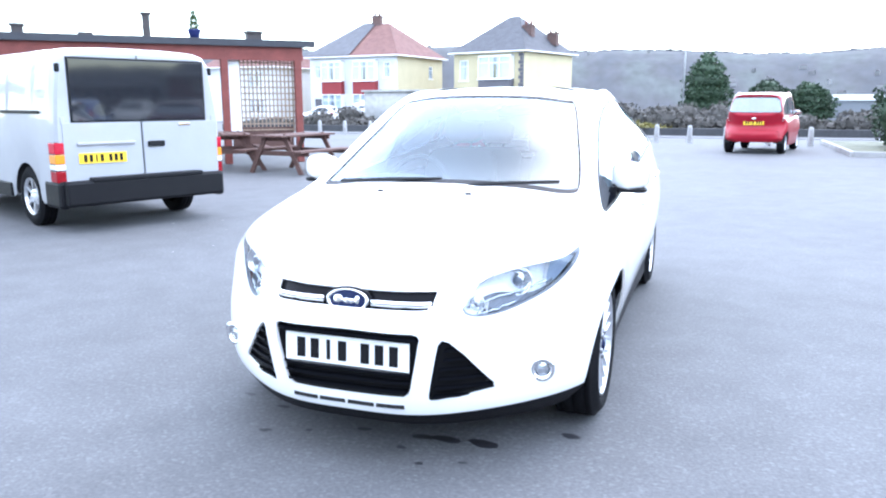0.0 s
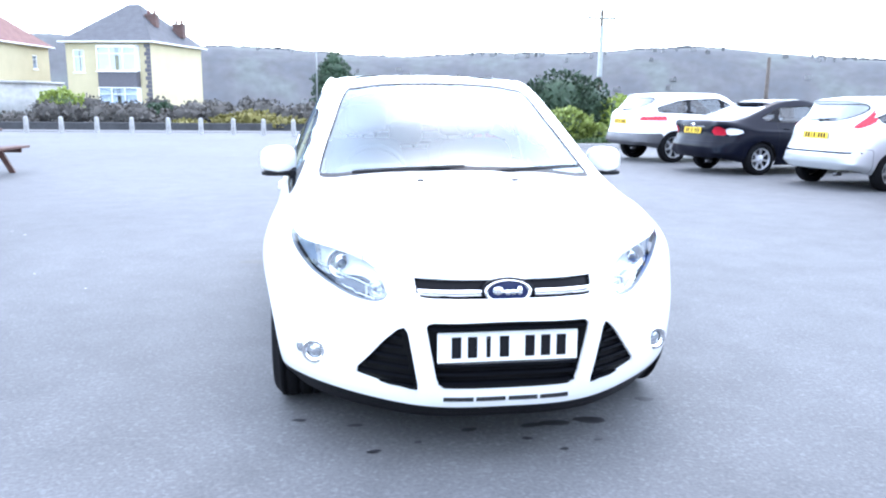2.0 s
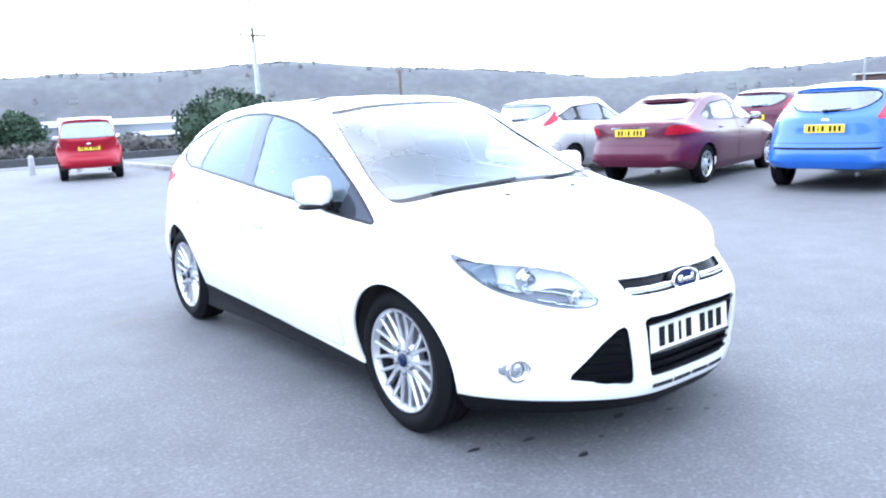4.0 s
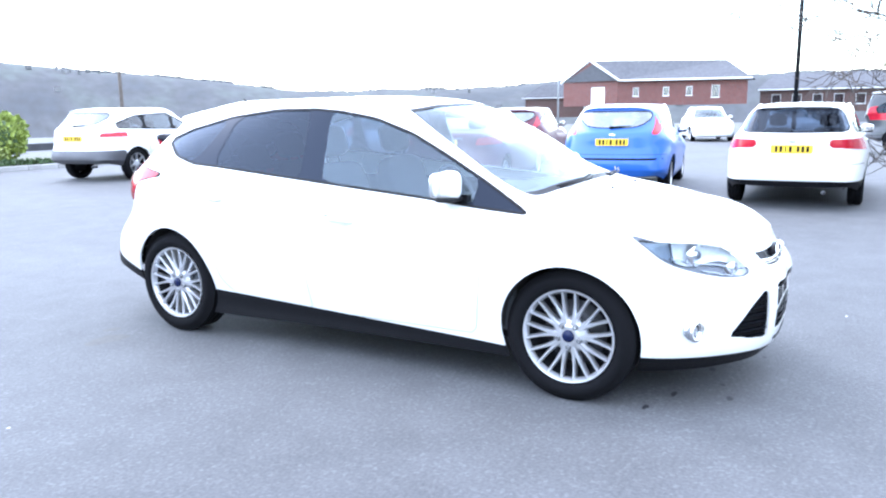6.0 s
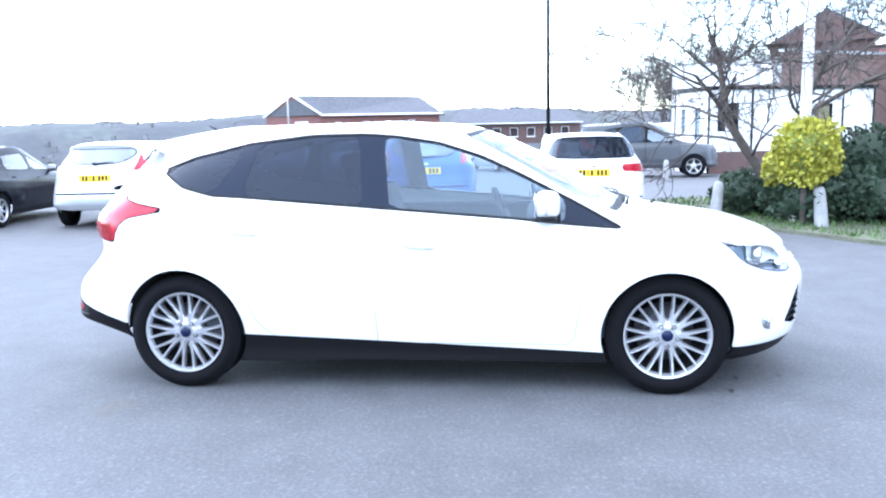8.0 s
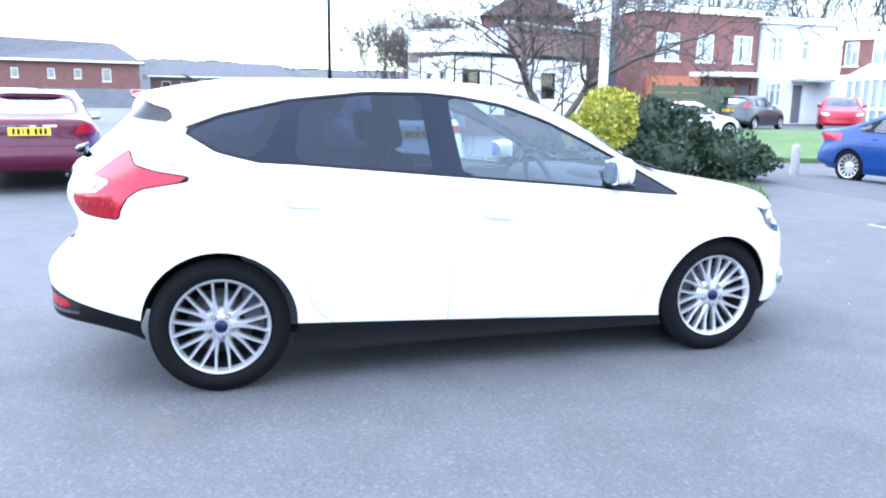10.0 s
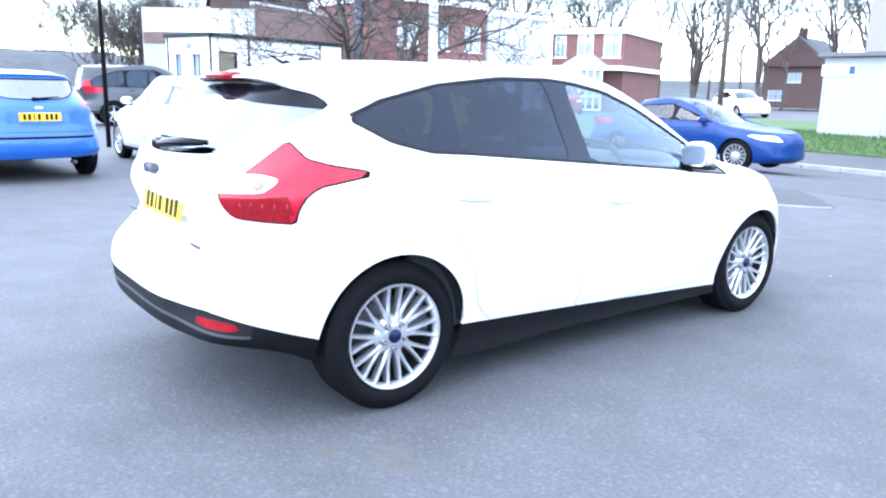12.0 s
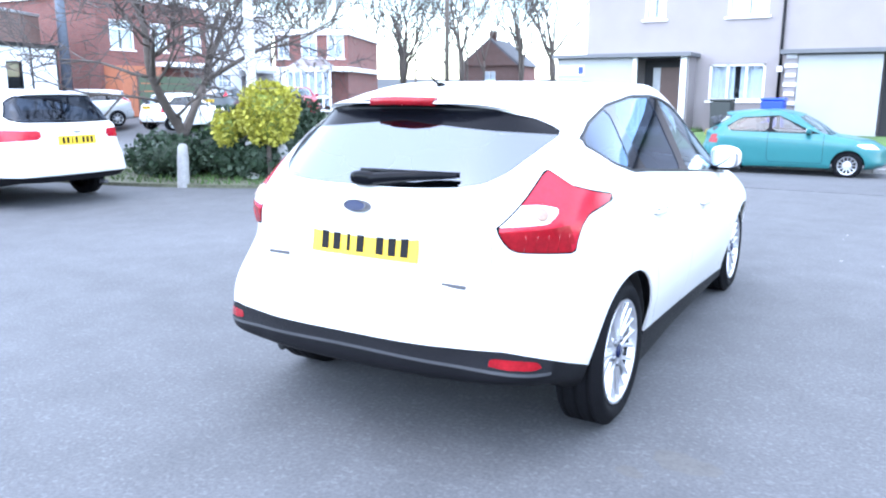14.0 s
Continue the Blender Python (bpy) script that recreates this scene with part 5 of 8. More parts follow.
vehicle("off_road_car", "dark silver off-road estate car with tall windows", at_rear_axle(22.4, -3.25, 0, -96, 2.88), OFFROAD, PA["grey"],
        [("red_lens", [(.74, 1.0), (1.0, 1.0), (1.0, 1.4), (.76, 1.4)])], tyre=.38, rim=.25, spokes=5, skirt=(.52, .55, M["alloy_dark"]), dark_glass=True)
vehicle("saloon_car", "royal blue saloon car parked beside the kerb", at_rear_axle(8.1, -11.5, -.16, 186, 2.754), SALOON, PA["royal"], TAIL_SALOON, spokes=14, rim=.235, tyre=.325,
        head=[(.48, .62), (.80, .66), (.86, .76), (.55, .74)])
vehicle("small_hatchback", "turquoise three-door hatchback parked at the kerb", at_rear_axle(1.25, -13.65, -.29, 181, 2.3), SMALL, PA["turq"],
        [("red_dark", [(.60, .66), (.9, .66), (.9, .84), (.62, .84)])], doors=1, tyre=.275, rim=.185, spokes=12, head=[(.45, .60), (.72, .62), (.76, .70), (.48, .70)])

# ---------------------------------------------------------------- ground, valley and hills


def step(a, b, t):
    t = min(1.0, max(0.0, (t - a) / (b - a)))
    return t * t * (3 - 2 * t)


def land(x, y):
    """Height of the ground."""
    z = -.28 * step(-8.6, -13.4, y)
    z += .48 * step(-14.6, -18.4, y)
    r = math.hypot(x, y)
    a = math.degrees(math.atan2(y, x))
    z -= .012 * max(0, y - 26) * step(24, 30, y)
    if r > 75:
        north = step(-35, -5, a) * (1 - step(150, 175, a))
        z += north * (-26 * step(75, 320, r))
        crest = 4.1 - 1.9 * step(70, 30, a) + .30 * math.sin(a * .13) + .10 * math.sin(a * .41 + 1) + .03 * math.sin(a * 1.7)
        z += (north * (26 + math.tan(radians(crest)) * 1500) + (1 - north) * 26) * step(420, 1500, r)
        z += north * 2 * noise.noise((x * .006, y * .006, 3)) * step(150, 500, r) + 10 * step(1500, 4000, r)
    return z


def hill_mat():
    """Winter hillside: woods, fields and hedges as mottling that runs up the slope, with distance haze tinted into the
    colours.
    """
    m = mat("hillside", (.036, .039, .043), .95, vary=.15, scale=.004, fine=.02)
    nt = m.node_tree
    tc = next(n for n in nt.nodes if n.type == "TEX_COORD")
    hsv = next(n for n in nt.nodes if n.type == "HUE_SAT")
    sep, at2, ln, cmb = (nt.nodes.new("ShaderNode" + k) for k in ("SeparateXYZ", "Math", "VectorMath", "CombineXYZ"))
    at2.operation, ln.operation = "ARCTAN2", "LENGTH"
    nt.links.new(tc.outputs["Object"], sep.inputs[0])
    nt.links.new(sep.outputs["Y"], at2.inputs[0])
    nt.links.new(sep.outputs["X"], at2.inputs[1])
    nt.links.new(tc.outputs["Object"], ln.inputs[0])
    k1, k2 = nt.nodes.new("ShaderNodeMath"), nt.nodes.new("ShaderNodeMath")
    k1.operation = k2.operation = "MULTIPLY"
    k1.inputs[1].default_value, k2.inputs[1].default_value = 55.0, .011
    nt.links.new(at2.outputs[0], k1.inputs[0])
    nt.links.new(ln.outputs["Value"], k2.inputs[0])
    nt.links.new(k1.outputs[0], cmb.inputs["X"])
    nt.links.new(k2.outputs[0], cmb.inputs["Y"])
    big, small = nt.nodes.new("ShaderNodeTexNoise"), nt.nodes.new("ShaderNodeTexNoise")
    for n, sc in ((big, .28), (small, 1.3)):
        n.inputs["Scale"].default_value, n.inputs["Detail"].default_value = sc, 5.0
        nt.links.new(cmb.outputs[0], n.inputs["Vector"])
    # Bluish ramp colours: field and wood tones with painted haze.
    ramp = nt.nodes.new("ShaderNodeValToRGB")
    ramp.color_ramp.elements[0].position, ramp.color_ramp.elements[0].color = .38, (.010, .013, .019, 1)
    ramp.color_ramp.elements[1].position, ramp.color_ramp.elements[1].color = .64, (.027, .035, .033, 1)
    mid_c = ramp.color_ramp.elements.new(.50)
    mid_c.color = (.020, .021, .026, 1)
    nt.links.new(big.outputs["Fac"], ramp.inputs[0])
    mr = nt.nodes.new("ShaderNodeMapRange")
    mr.inputs["From Min"].default_value, mr.inputs["From Max"].default_value = .3, .7
    mr.inputs["To Min"].default_value, mr.inputs["To Max"].default_value = .55, 1.5
    nt.links.new(small.outputs["Fac"], mr.inputs["Value"])
    nt.links.new(ramp.outputs["Color"], hsv.inputs["Color"])
    nt.links.new(mr.outputs[0], hsv.inputs["Value"])
    return m


M["hill"] = hill_mat()
M["grass"] = mat("grass_blades", (.060, .112, .030), .9, vary=.4, scale=1.2, fine=25, bump=.6, island=.35)
M["verge"] = mat("verge_soil", (.10, .105, .07), .95, vary=.45, scale=1.5, fine=30, bump=.8)
M["paving"] = tarmac("pavement_asphalt", (.072, .073, .078))
M["kerb"] = mat("kerb_concrete", (.30, .295, .29), .9, vary=.3, scale=3, fine=50, bump=.5, island=.2)
M["concrete"] = mat("painted_concrete", (.62, .62, .61), .8, vary=.2, scale=5, fine=60, bump=.4)
M["old_white"] = mat("worn_white_paint", (.30, .30, .30), .85, vary=.3, scale=6, fine=60, bump=.5)
M["porch_lead"] = mat("grey_roof_edge", (.11, .115, .125), .6, vary=.15)
M["render_pink"] = mat("pebbledash", (.27, .243, .242), .95, vary=.1, scale=1.0, fine=70, bump=.8)
M["render_white"] = mat("white_render", (.52, .52, .53), .9, vary=.1, scale=.8, fine=60, bump=.5)
M["render_cream"] = mat("cream_render", (.46, .40, .26), .9, vary=.12, scale=.8, fine=60, bump=.4)
M["panel_white"] = mat("white_panel", (.72, .73, .74), .6, vary=.06, scale=1.5)
M["upvc"] = mat("white_frame", (.78, .78, .78), .45, vary=.04)
M["slate"] = mat("grey_roof_tiles", (.085, .086, .097), .85, vary=.3, scale=2, fine=14, bump=.6)
M["red_tile"] = mat("red_roof_tiles", (.17, .085, .075), .85, vary=.3, scale=2, fine=14, bump=.6)
M["wood"] = mat("weathered_brown_wood", (.085, .042, .034), .8, vary=.35, scale=4, fine=40, bump=.6)
M["red_wood"] = mat("red_brown_stain", (.17, .04, .032), .7, vary=.25, scale=4, fine=40, bump=.4)
M["bark"] = mat("bark", (.085, .07, .06), .95, vary=.4, scale=8, fine=60, bump=1.0)
M["twig"] = mat("twigs", (.075, .062, .056), .95, vary=.3)
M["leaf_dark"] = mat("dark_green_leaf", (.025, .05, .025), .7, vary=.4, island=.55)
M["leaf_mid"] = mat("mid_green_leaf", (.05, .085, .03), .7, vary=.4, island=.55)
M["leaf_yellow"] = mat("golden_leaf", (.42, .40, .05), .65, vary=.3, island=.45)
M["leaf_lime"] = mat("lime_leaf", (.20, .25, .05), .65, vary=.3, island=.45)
M["flue"] = mat("blue_grey_flue", (.09, .105, .135), .5, .3, vary=.2)
M["metal_grey"] = mat("galvanised_metal", (.35, .36, .37), .5, .6, vary=.2)
# Near-black colour that paints the gloom of unlit rooms behind openings.
M["painted_dark"] = mat("painted_dark_interior", (.03, .03, .033), .9)


def brick_mat(name, c1, c2, mortar):
    m = mat(name, c1, .9, vary=.2, scale=1.5, fine=40, bump=.5)
    nt = m.node_tree
    br = nt.nodes.new("ShaderNodeTexBrick")
    br.inputs["Color1"].default_value, br.inputs["Color2"].default_value, br.inputs["Mortar"].default_value = (*c1, 1), (*c2, 1), (*mortar, 1)
    br.inputs["Scale"].default_value, br.inputs["Brick Width"].default_value, br.inputs["Row Height"].default_value, br.inputs["Mortar Size"].default_value = 1.0, .225, .075, .008
    mp = nt.nodes.new("ShaderNodeMapping")
    mp.inputs["Rotation"].default_value = (radians(90), 0, 0)
    tc = nt.nodes.new("ShaderNodeTexCoord")
    sep, comb, add = nt.nodes.new("ShaderNodeSeparateXYZ"), nt.nodes.new("ShaderNodeCombineXYZ"), nt.nodes.new("ShaderNodeMath")
    nt.links.new(tc.outputs["Object"], sep.inputs[0])
    nt.links.new(sep.outputs["X"], add.inputs[0])
    nt.links.new(sep.outputs["Y"], add.inputs[1])
    nt.links.new(add.outputs[0], comb.inputs["X"])
    nt.links.new(sep.outputs["Z"], comb.inputs["Y"])
    nt.links.new(comb.outputs[0], br.inputs["Vector"])
    hsv = next(n for n in nt.nodes if n.type == "HUE_SAT")
    nt.links.new(br.outputs["Color"], hsv.inputs["Color"])
    return m


M["dark_stone"] = mat("dark_wall_stone", (.045, .046, .05), .9, vary=.35, scale=2, fine=20, bump=.6)
M["scrub"] = mat("winter_scrub", (.078, .072, .066), .9, vary=.35, island=.5)
M["gorse"] = mat("yellow_flowering_bush", (.13, .115, .03), .8, vary=.3, island=.45)
M["brick"] = brick_mat("red_brick", (.20, .068, .055), (.15, .052, .045), (.14, .12, .115))
M["brick_brown"] = brick_mat("brown_brick", (.165, .092, .076), (.13, .074, .062), (.15, .13, .12))
M["brick_dark"] = brick_mat("dark_brick", (.11, .052, .044), (.085, .043, .038), (.13, .115, .11))

radii = [0] + [1.5 * i for i in range(1, 31)] + [45 * 1.13 ** k for k in range(1, 36)]
SEG = 160
gv, gf, gm = [(0, 0, 0)], [], []
for r in radii[1:]:
    for k in range(SEG):
        a = 2 * math.pi * k / SEG
        x, y = r * math.cos(a), r * math.sin(a)
        gv.append((x, y, land(x, y)))
for j in range(len(radii) - 1):
    for k in range(SEG):
        k2 = (k + 1) % SEG
        if j == 0:
            gf.append((0, 1 + k, 1 + k2))
        else:
            o = 1 + (j - 1) * SEG
            gf.append((o + k, o + SEG + k, o + SEG + k2, o + k2))
        gm.append(0 if radii[j] < 74 else 1)
ground = ob_from("ground", gv, gf, [M["asphalt"], M["hill"]])
ground.data.polygons.foreach_set("material_index", gm)
tagged(ground, "worn grey tarmac car park running out to hills", "ground", kind="structure")


def patch(name, label, x0, x1, y0, y1, dz, material, n=12, rz=0.0, kind="structure", cat="ground"):
    """A thin layer that follows the ground."""
    vs, fs = [], []
    cx, cy, c, s = (x0 + x1) / 2, (y0 + y1) / 2, math.cos(radians(rz)), math.sin(radians(rz))
    for j in range(n + 1):
        for i in range(n + 1):
            dx, dy = x0 + (x1 - x0) * i / n - cx, y0 + (y1 - y0) * j / n - cy
            x, y = cx + c * dx - s * dy, cy + s * dx + c * dy
            vs.append((x, y, land(x, y) + dz))
    for j in range(n):
        for i in range(n):
            o = j * (n + 1) + i
            fs.append((o, o + 1, o + n + 2, o + n + 1))
    per = [i for i in range(n + 1)] + [i * (n + 1) + n for i in range(1, n + 1)] + [n * (n + 1) + i for i in range(n - 1, -1, -1)] + [i * (n + 1) for i in range(n - 1, 0, -1)]
    o = len(vs)
    vs += [(vs[i][0], vs[i][1], vs[i][2] - dz - .1) for i in per]
    m = len(per)
    for k in range(m):
        fs.append((per[k], o + k, o + (k + 1) % m, per[(k + 1) % m]))
    return tagged(ob_from(name, vs, fs, material, smooth=False), label, cat, kind=kind)


def kerb_line(pts, parent, stone=.9, w=.13, h=.11):
    """Kerb stones end to end along a line, each a part sharing one mesh per length."""
    me = None
    for (xa, ya), (xb, yb) in zip(pts, pts[1:]):
        L = math.hypot(xb - xa, yb - ya)
        n = max(1, round(L / stone))
        for i in range(n):
            t = (i + .5) / n
            x, y = xa + (xb - xa) * t, ya + (yb - ya) * t
            if me is None:
                bm = nb()
                box(bm, (1, w, h + .1), (0, 0, (h - .1) / 2), bevel=.015)
                k = part("kerb_stone", bm, M["kerb"], parent)
                me = k.data
            else:
                k = new("kerb_stone", me)
                k.parent = parent
            k.matrix_basis = pose(x, y, land(x, y), 0, 0, math.degrees(math.atan2(yb - ya, xb - xa))) @ Matrix.Diagonal((L / n - .012, 1, 1, 1))


# far side of the road: kerb, pavement, grass bank
pv = patch("pavement", "dark tarmac pavement beside the road", -22, 9.2, -16.1, -14.45, .10, M["paving"], 24)
kerb_line([(-22, -14.4), (9.2, -14.4), (10.4, -15.2), (10.8, -17)], pv)
lawn = patch("lawn", "mown green grass verge", 3.2, 22, -30, -16.15, .13, M["grass"], 20, cat="grass")
patch("lawn", "mown green grass verge by the houses", -20, 3.15, -18.5, -16.15, .12, M["grass"], 16, cat="grass")
patch("lawn", "green grass corner beside the road", 13, 17.5, -17.4, -14.6, .14, M["grass"], 6, -25, cat="grass")


def grass_tufts(x0, x1, y0, y1, n, dz, seed):
    rnd = random.Random(seed)
    vs, fs = [], []
    for _ in range(n):
        x, y = rnd.uniform(x0, x1), rnd.uniform(y0, y1)
        z = land(x, y) + dz
        a, h, w = rnd.uniform(0, 6.28), rnd.uniform(.04, .11), rnd.uniform(.008, .02)
        dx, dy = math.cos(a) * w, math.sin(a) * w
        o = len(vs)
        vs += [(x - dx, y - dy, z), (x + dx, y + dy, z), (x + rnd.uniform(-.04, .04), y + rnd.uniform(-.04, .04), z + h)]
        fs.append((o, o + 1, o + 2))
    return tagged(ob_from("grass", vs, fs, M["grass"], smooth=False), "short green grass blades on the verge", "grass", kind="stuff")


grass_tufts(3.2, 12, -20, -16.15, 9000, .13, 5)

# ---------------------------------------------------------------- plants


def leaves(clumps, n, size, seed, shell=.35):
    """Many small bent leaves over rounded clumps (x, y, z, rx, ry, rz)."""
    rnd = random.Random(seed)
    vs, fs = [], []
    wts = [c[3] * c[4] + c[3] * c[5] for c in clumps]
    for _ in range(n):
        c = rnd.choices(clumps, wts)[0]
        d = Vector((rnd.gauss(0, 1), rnd.gauss(0, 1), rnd.gauss(0, 1))).normalized()
        k = 1 - shell * rnd.random() ** 1.5 + .14 * noise.noise(Vector((d.x * 2.3 + c[0], d.y * 2.3 + c[1], d.z * 2.3 + c[2])) )* 2
        p = Vector((c[0] + d.x * c[3] * k, c[1] + d.y * c[4] * k, max(.02, c[2] + d.z * c[5] * k)))
        a = (d + Vector((rnd.uniform(-1, 1), rnd.uniform(-1, 1), rnd.uniform(-.4, 1)))).normalized()
        b = a.orthogonal().normalized()
        b.rotate(Euler((rnd.uniform(0, 6), rnd.uniform(0, 6), 0)))
        s = size * rnd.uniform(.6, 1.4)
        o = len(vs)
        t = a.cross(b).normalized() * s * .5
        vs += [p - a * s * .5, p + t, p + a * s * .6 + b * s * .15, p - t]
        fs.append((o, o + 1, o + 2, o + 3))
    return vs, fs


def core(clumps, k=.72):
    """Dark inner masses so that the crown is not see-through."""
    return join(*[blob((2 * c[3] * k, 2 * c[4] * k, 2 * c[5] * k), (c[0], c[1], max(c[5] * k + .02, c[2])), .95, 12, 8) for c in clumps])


def shrub(name, label, x, y, clumps, n, size, material, seed, stem=True, inner=None):
    s = empty(name, pose(x, y, land(x, y)), label, "shrub")
    ob_from("foliage", *leaves(clumps, n, size, seed), material, s, smooth=False)
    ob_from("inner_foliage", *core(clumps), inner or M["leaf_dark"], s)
    if stem:
        ob_from("stem", *tube([(clumps[0][0], clumps[0][1], -.15), (clumps[0][0] + .03, clumps[0][1], clumps[0][2])], [.05, .03]), M["bark"], s)
    return s


def bare_tree(name, label, m, height, seed, trunk_r=.16, levels=5, spread=.55, first=.25, lean=(0, 0), fork=3, density=3, rise=.12, fine=.004, arms=()):
    """A leafless tree: tapered trunk, limbs and many fine twigs."""
    rnd = random.Random(seed)
    t = empty(name, m, label, "tree")
    limbs, twigs = [], []

    def grow(p, d, L, r, lev):
        n = 4
        pts, rs = [p.copy()], [r]
        for i in range(n):
            d = (d + Vector((rnd.gauss(0, .16), rnd.gauss(0, .16), rnd.gauss(.03, .1)))).normalized()
            p = p + d * L / n
            pts.append(p.copy())
            rs.append(r * (1 - .45 * (i + 1) / n))
        (limbs if lev < 2 else twigs).append((pts, rs, lev))
        if lev >= levels:
            return
        k = fork if lev == 0 else density
        for i in range(k):
            j = n if i == 0 else rnd.randint(2, n)
            ax = d.orthogonal().normalized()
            ax.rotate(Matrix.Rotation(rnd.uniform(0, 6.283), 3, d))
            ang = rnd.uniform(.35, 1.0) * spread * (1.3 if lev else 1.5)
            nd = d.copy()
            nd.rotate(Matrix.Rotation(ang, 3, ax))
            nd.z += rise
            grow(pts[j], nd.normalized(), L * rnd.uniform(.55, .82) if lev else height * rnd.uniform(.26, .36), max(fine, rs[j] * rnd.uniform(.75, .95)), lev + 1)
    d0 = Vector((lean[0], lean[1], 1)).normalized()
    if arms:
        for arm, r0, r1, n in arms:
            P = [Vector(q) for q in spline(arm, 4)]
            limbs.append((P, [r0 + (r1 - r0) * k / (len(P) - 1) for k in range(len(P))], 0))
            for i in range(n):
                k = int(len(P) * (.42 + .56 * i / n))
                out = Vector((rnd.gauss(0, .8), rnd.gauss(0, .8), rnd.uniform(-.02, .45))) + (P[min(k + 1, len(P) - 1)] - P[k - 1]).normalized() * .35
                grow(P[k], out.normalized(), height * rnd.uniform(.20, .32), r1 * rnd.uniform(.7, 1.0), 1)
    else:
        grow(Vector((0, 0, -.1)), d0, height * first + .1, trunk_r, 0)
    ob_from("trunk", *join(*[tube(p, r, 9 if l == 0 else 6) for p, r, l in limbs]), M["bark"], t)
    ob_from("fine_branching", *join(*[tube(p[::2] if l > 3 else p, r[::2] if l > 3 else r, 4 if l < 4 else 3) for p, r, l in twigs]), M["twig"], t, smooth=False)
    return t


# planted corner by the road: hedge, golden ball, bare tree, lamp column, bollards
isl = [(10.2, -2.9), (8.7, -3.05), (7.2, -3.55), (5.7, -4.35), (4.5, -5.15), (4.9, -6.3), (6.6, -7.2), (8.8, -7.4), (11.2, -6.4), (12, -4.6), (11.4, -3.2)]
IS = spline([(a, b) for a, b in isl], 5, closed=True)
iv = [(a, b, land(a, b) + .05) for a, b in IS] + [(a, b, land(a, b) - .1) for a, b in IS]
n_ = len(IS)
tagged(ob_from("planting_bed", iv, [tuple(range(n_))] + [(i, n_ + i, n_ + (i + 1) % n_, (i + 1) % n_) for i in range(n_)], M["verge"], smooth=False),
       "bare soil and short grass planting bed", "bed", kind="structure")
rnd = random.Random(8)
tv, tf = [], []
for _ in range(5000):
    x, y = rnd.uniform(4.4, 12), rnd.uniform(-7.4, -2.9)
    if polygon(IS, lambda V: V[:, 0], lambda V: V[:, 1])(np.array([[x, y]]))[0] > -.03:
        continue
    a, h, w = rnd.uniform(0, 6.28), rnd.uniform(.03, .10), rnd.uniform(.008, .02)
    z = land(x, y) + .05
    o = len(tv)
    tv += [(x - math.cos(a) * w, y - math.sin(a) * w, z), (x + math.cos(a) * w, y + math.sin(a) * w, z), (x + rnd.uniform(-.04, .04), y + rnd.uniform(-.04, .04), z + h)]
    tf.append((o, o + 1, o + 2))
tagged(ob_from("grass", tv, tf, M["grass"], smooth=False), "patchy short grass round the shrubs", "grass", kind="stuff")
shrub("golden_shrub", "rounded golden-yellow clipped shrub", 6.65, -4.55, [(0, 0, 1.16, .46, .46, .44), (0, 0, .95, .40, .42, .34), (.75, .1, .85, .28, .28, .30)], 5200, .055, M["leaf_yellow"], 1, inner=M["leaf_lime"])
shrub("juniper_shrub", "low spreading dark green juniper", 7.5, -5.0, [(-.5, .3, .38, .5, .45, .38), (-.75, -.75, .42, .5, .45, .40), (-.2, -.6, .45, .8, .7, .42), (.8, .1, .4, .7, .6, .40), (.9, .9, .38, .55, .45, .36), (0, .35, .35, .6, .45, .33), (1.5, .6, .35, .6, .6, .38)], 6500, .075, M["leaf_dark"], 2)
shrub("juniper_shrub", "wide dark green juniper with drooping branches", 8.1, -6.5, [(0, 0, .70, 1.0, .85, .62), (-.35, .6, 1.0, .55, .6, .50), (-.8, -.7, .45, .85, .7, .42), (.6, .3, .7, .8, .7, .5), (-.6, -1.25, .35, .75, .6, .32)], 8500, .075, M["leaf_dark"], 3)
bare_tree("bare_tree", "leafless spreading tree with a low forked trunk", pose(8.5, -4.5, .03), 4.2, 61, .12, 5, .78, density=3, rise=.0, fine=.0075,
          arms=[([(0, 0, -.1), (.0, .0, .35), (.02, .03, .72), (.03, .36, 1.22), (-.05, .66, 1.75), (-.1, .74, 2.35), (-.05, .95, 3.0)], .115, .036, 8),
                ([(.02, .02, .66), (.05, -.26, 1.08), (.1, -.56, 1.5), (.05, -.78, 2.1), (-.1, -1.05, 2.8)], .080, .033, 8),
                ([(-.02, .58, 1.6), (-.5, .95, 1.95), (-1.05, 1.35, 2.25)], .050, .024, 7),
                ([(.1, -.60, 1.58), (-.35, -1.15, 2.0), (-.6, -1.85, 2.35)], .048, .024, 7)])
lp = empty("lamp_column", pose(7.1, -4.68, land(7.1, -4.68)), "tall white-painted lamp column", "lamp post")
ob_from("column", *tube([(0, 0, -.2), (0, 0, 1.0), (0, 0, 7.5)], [.085, .08, .06], 14), M["concrete"], lp)
ob_from("base", *tube([(-.02, .05, -.1), (-.02, .05, .62), (-.02, .05, .68)], [.14, .12, .08], 14), M["concrete"], lp)


def bollard(x, y, h=.66, tilt=0.0, seed=0):
    o = ob_from("bollard", *lathe([(0, h), (.05, h - .01), (.075, h - .05), (.085, h - .2), (.095, 0), (.095, -.1)], 14), M["old_white"])
    o.data.transform(Matrix.Rotation(radians(-90), 4, "Y"))
    o.matrix_world = pose(x, y, land(x, y), tilt, tilt * .5, seed * 40)
    return tagged(o, "short white-painted concrete bollard", "bollard", "bollards beside the car park")


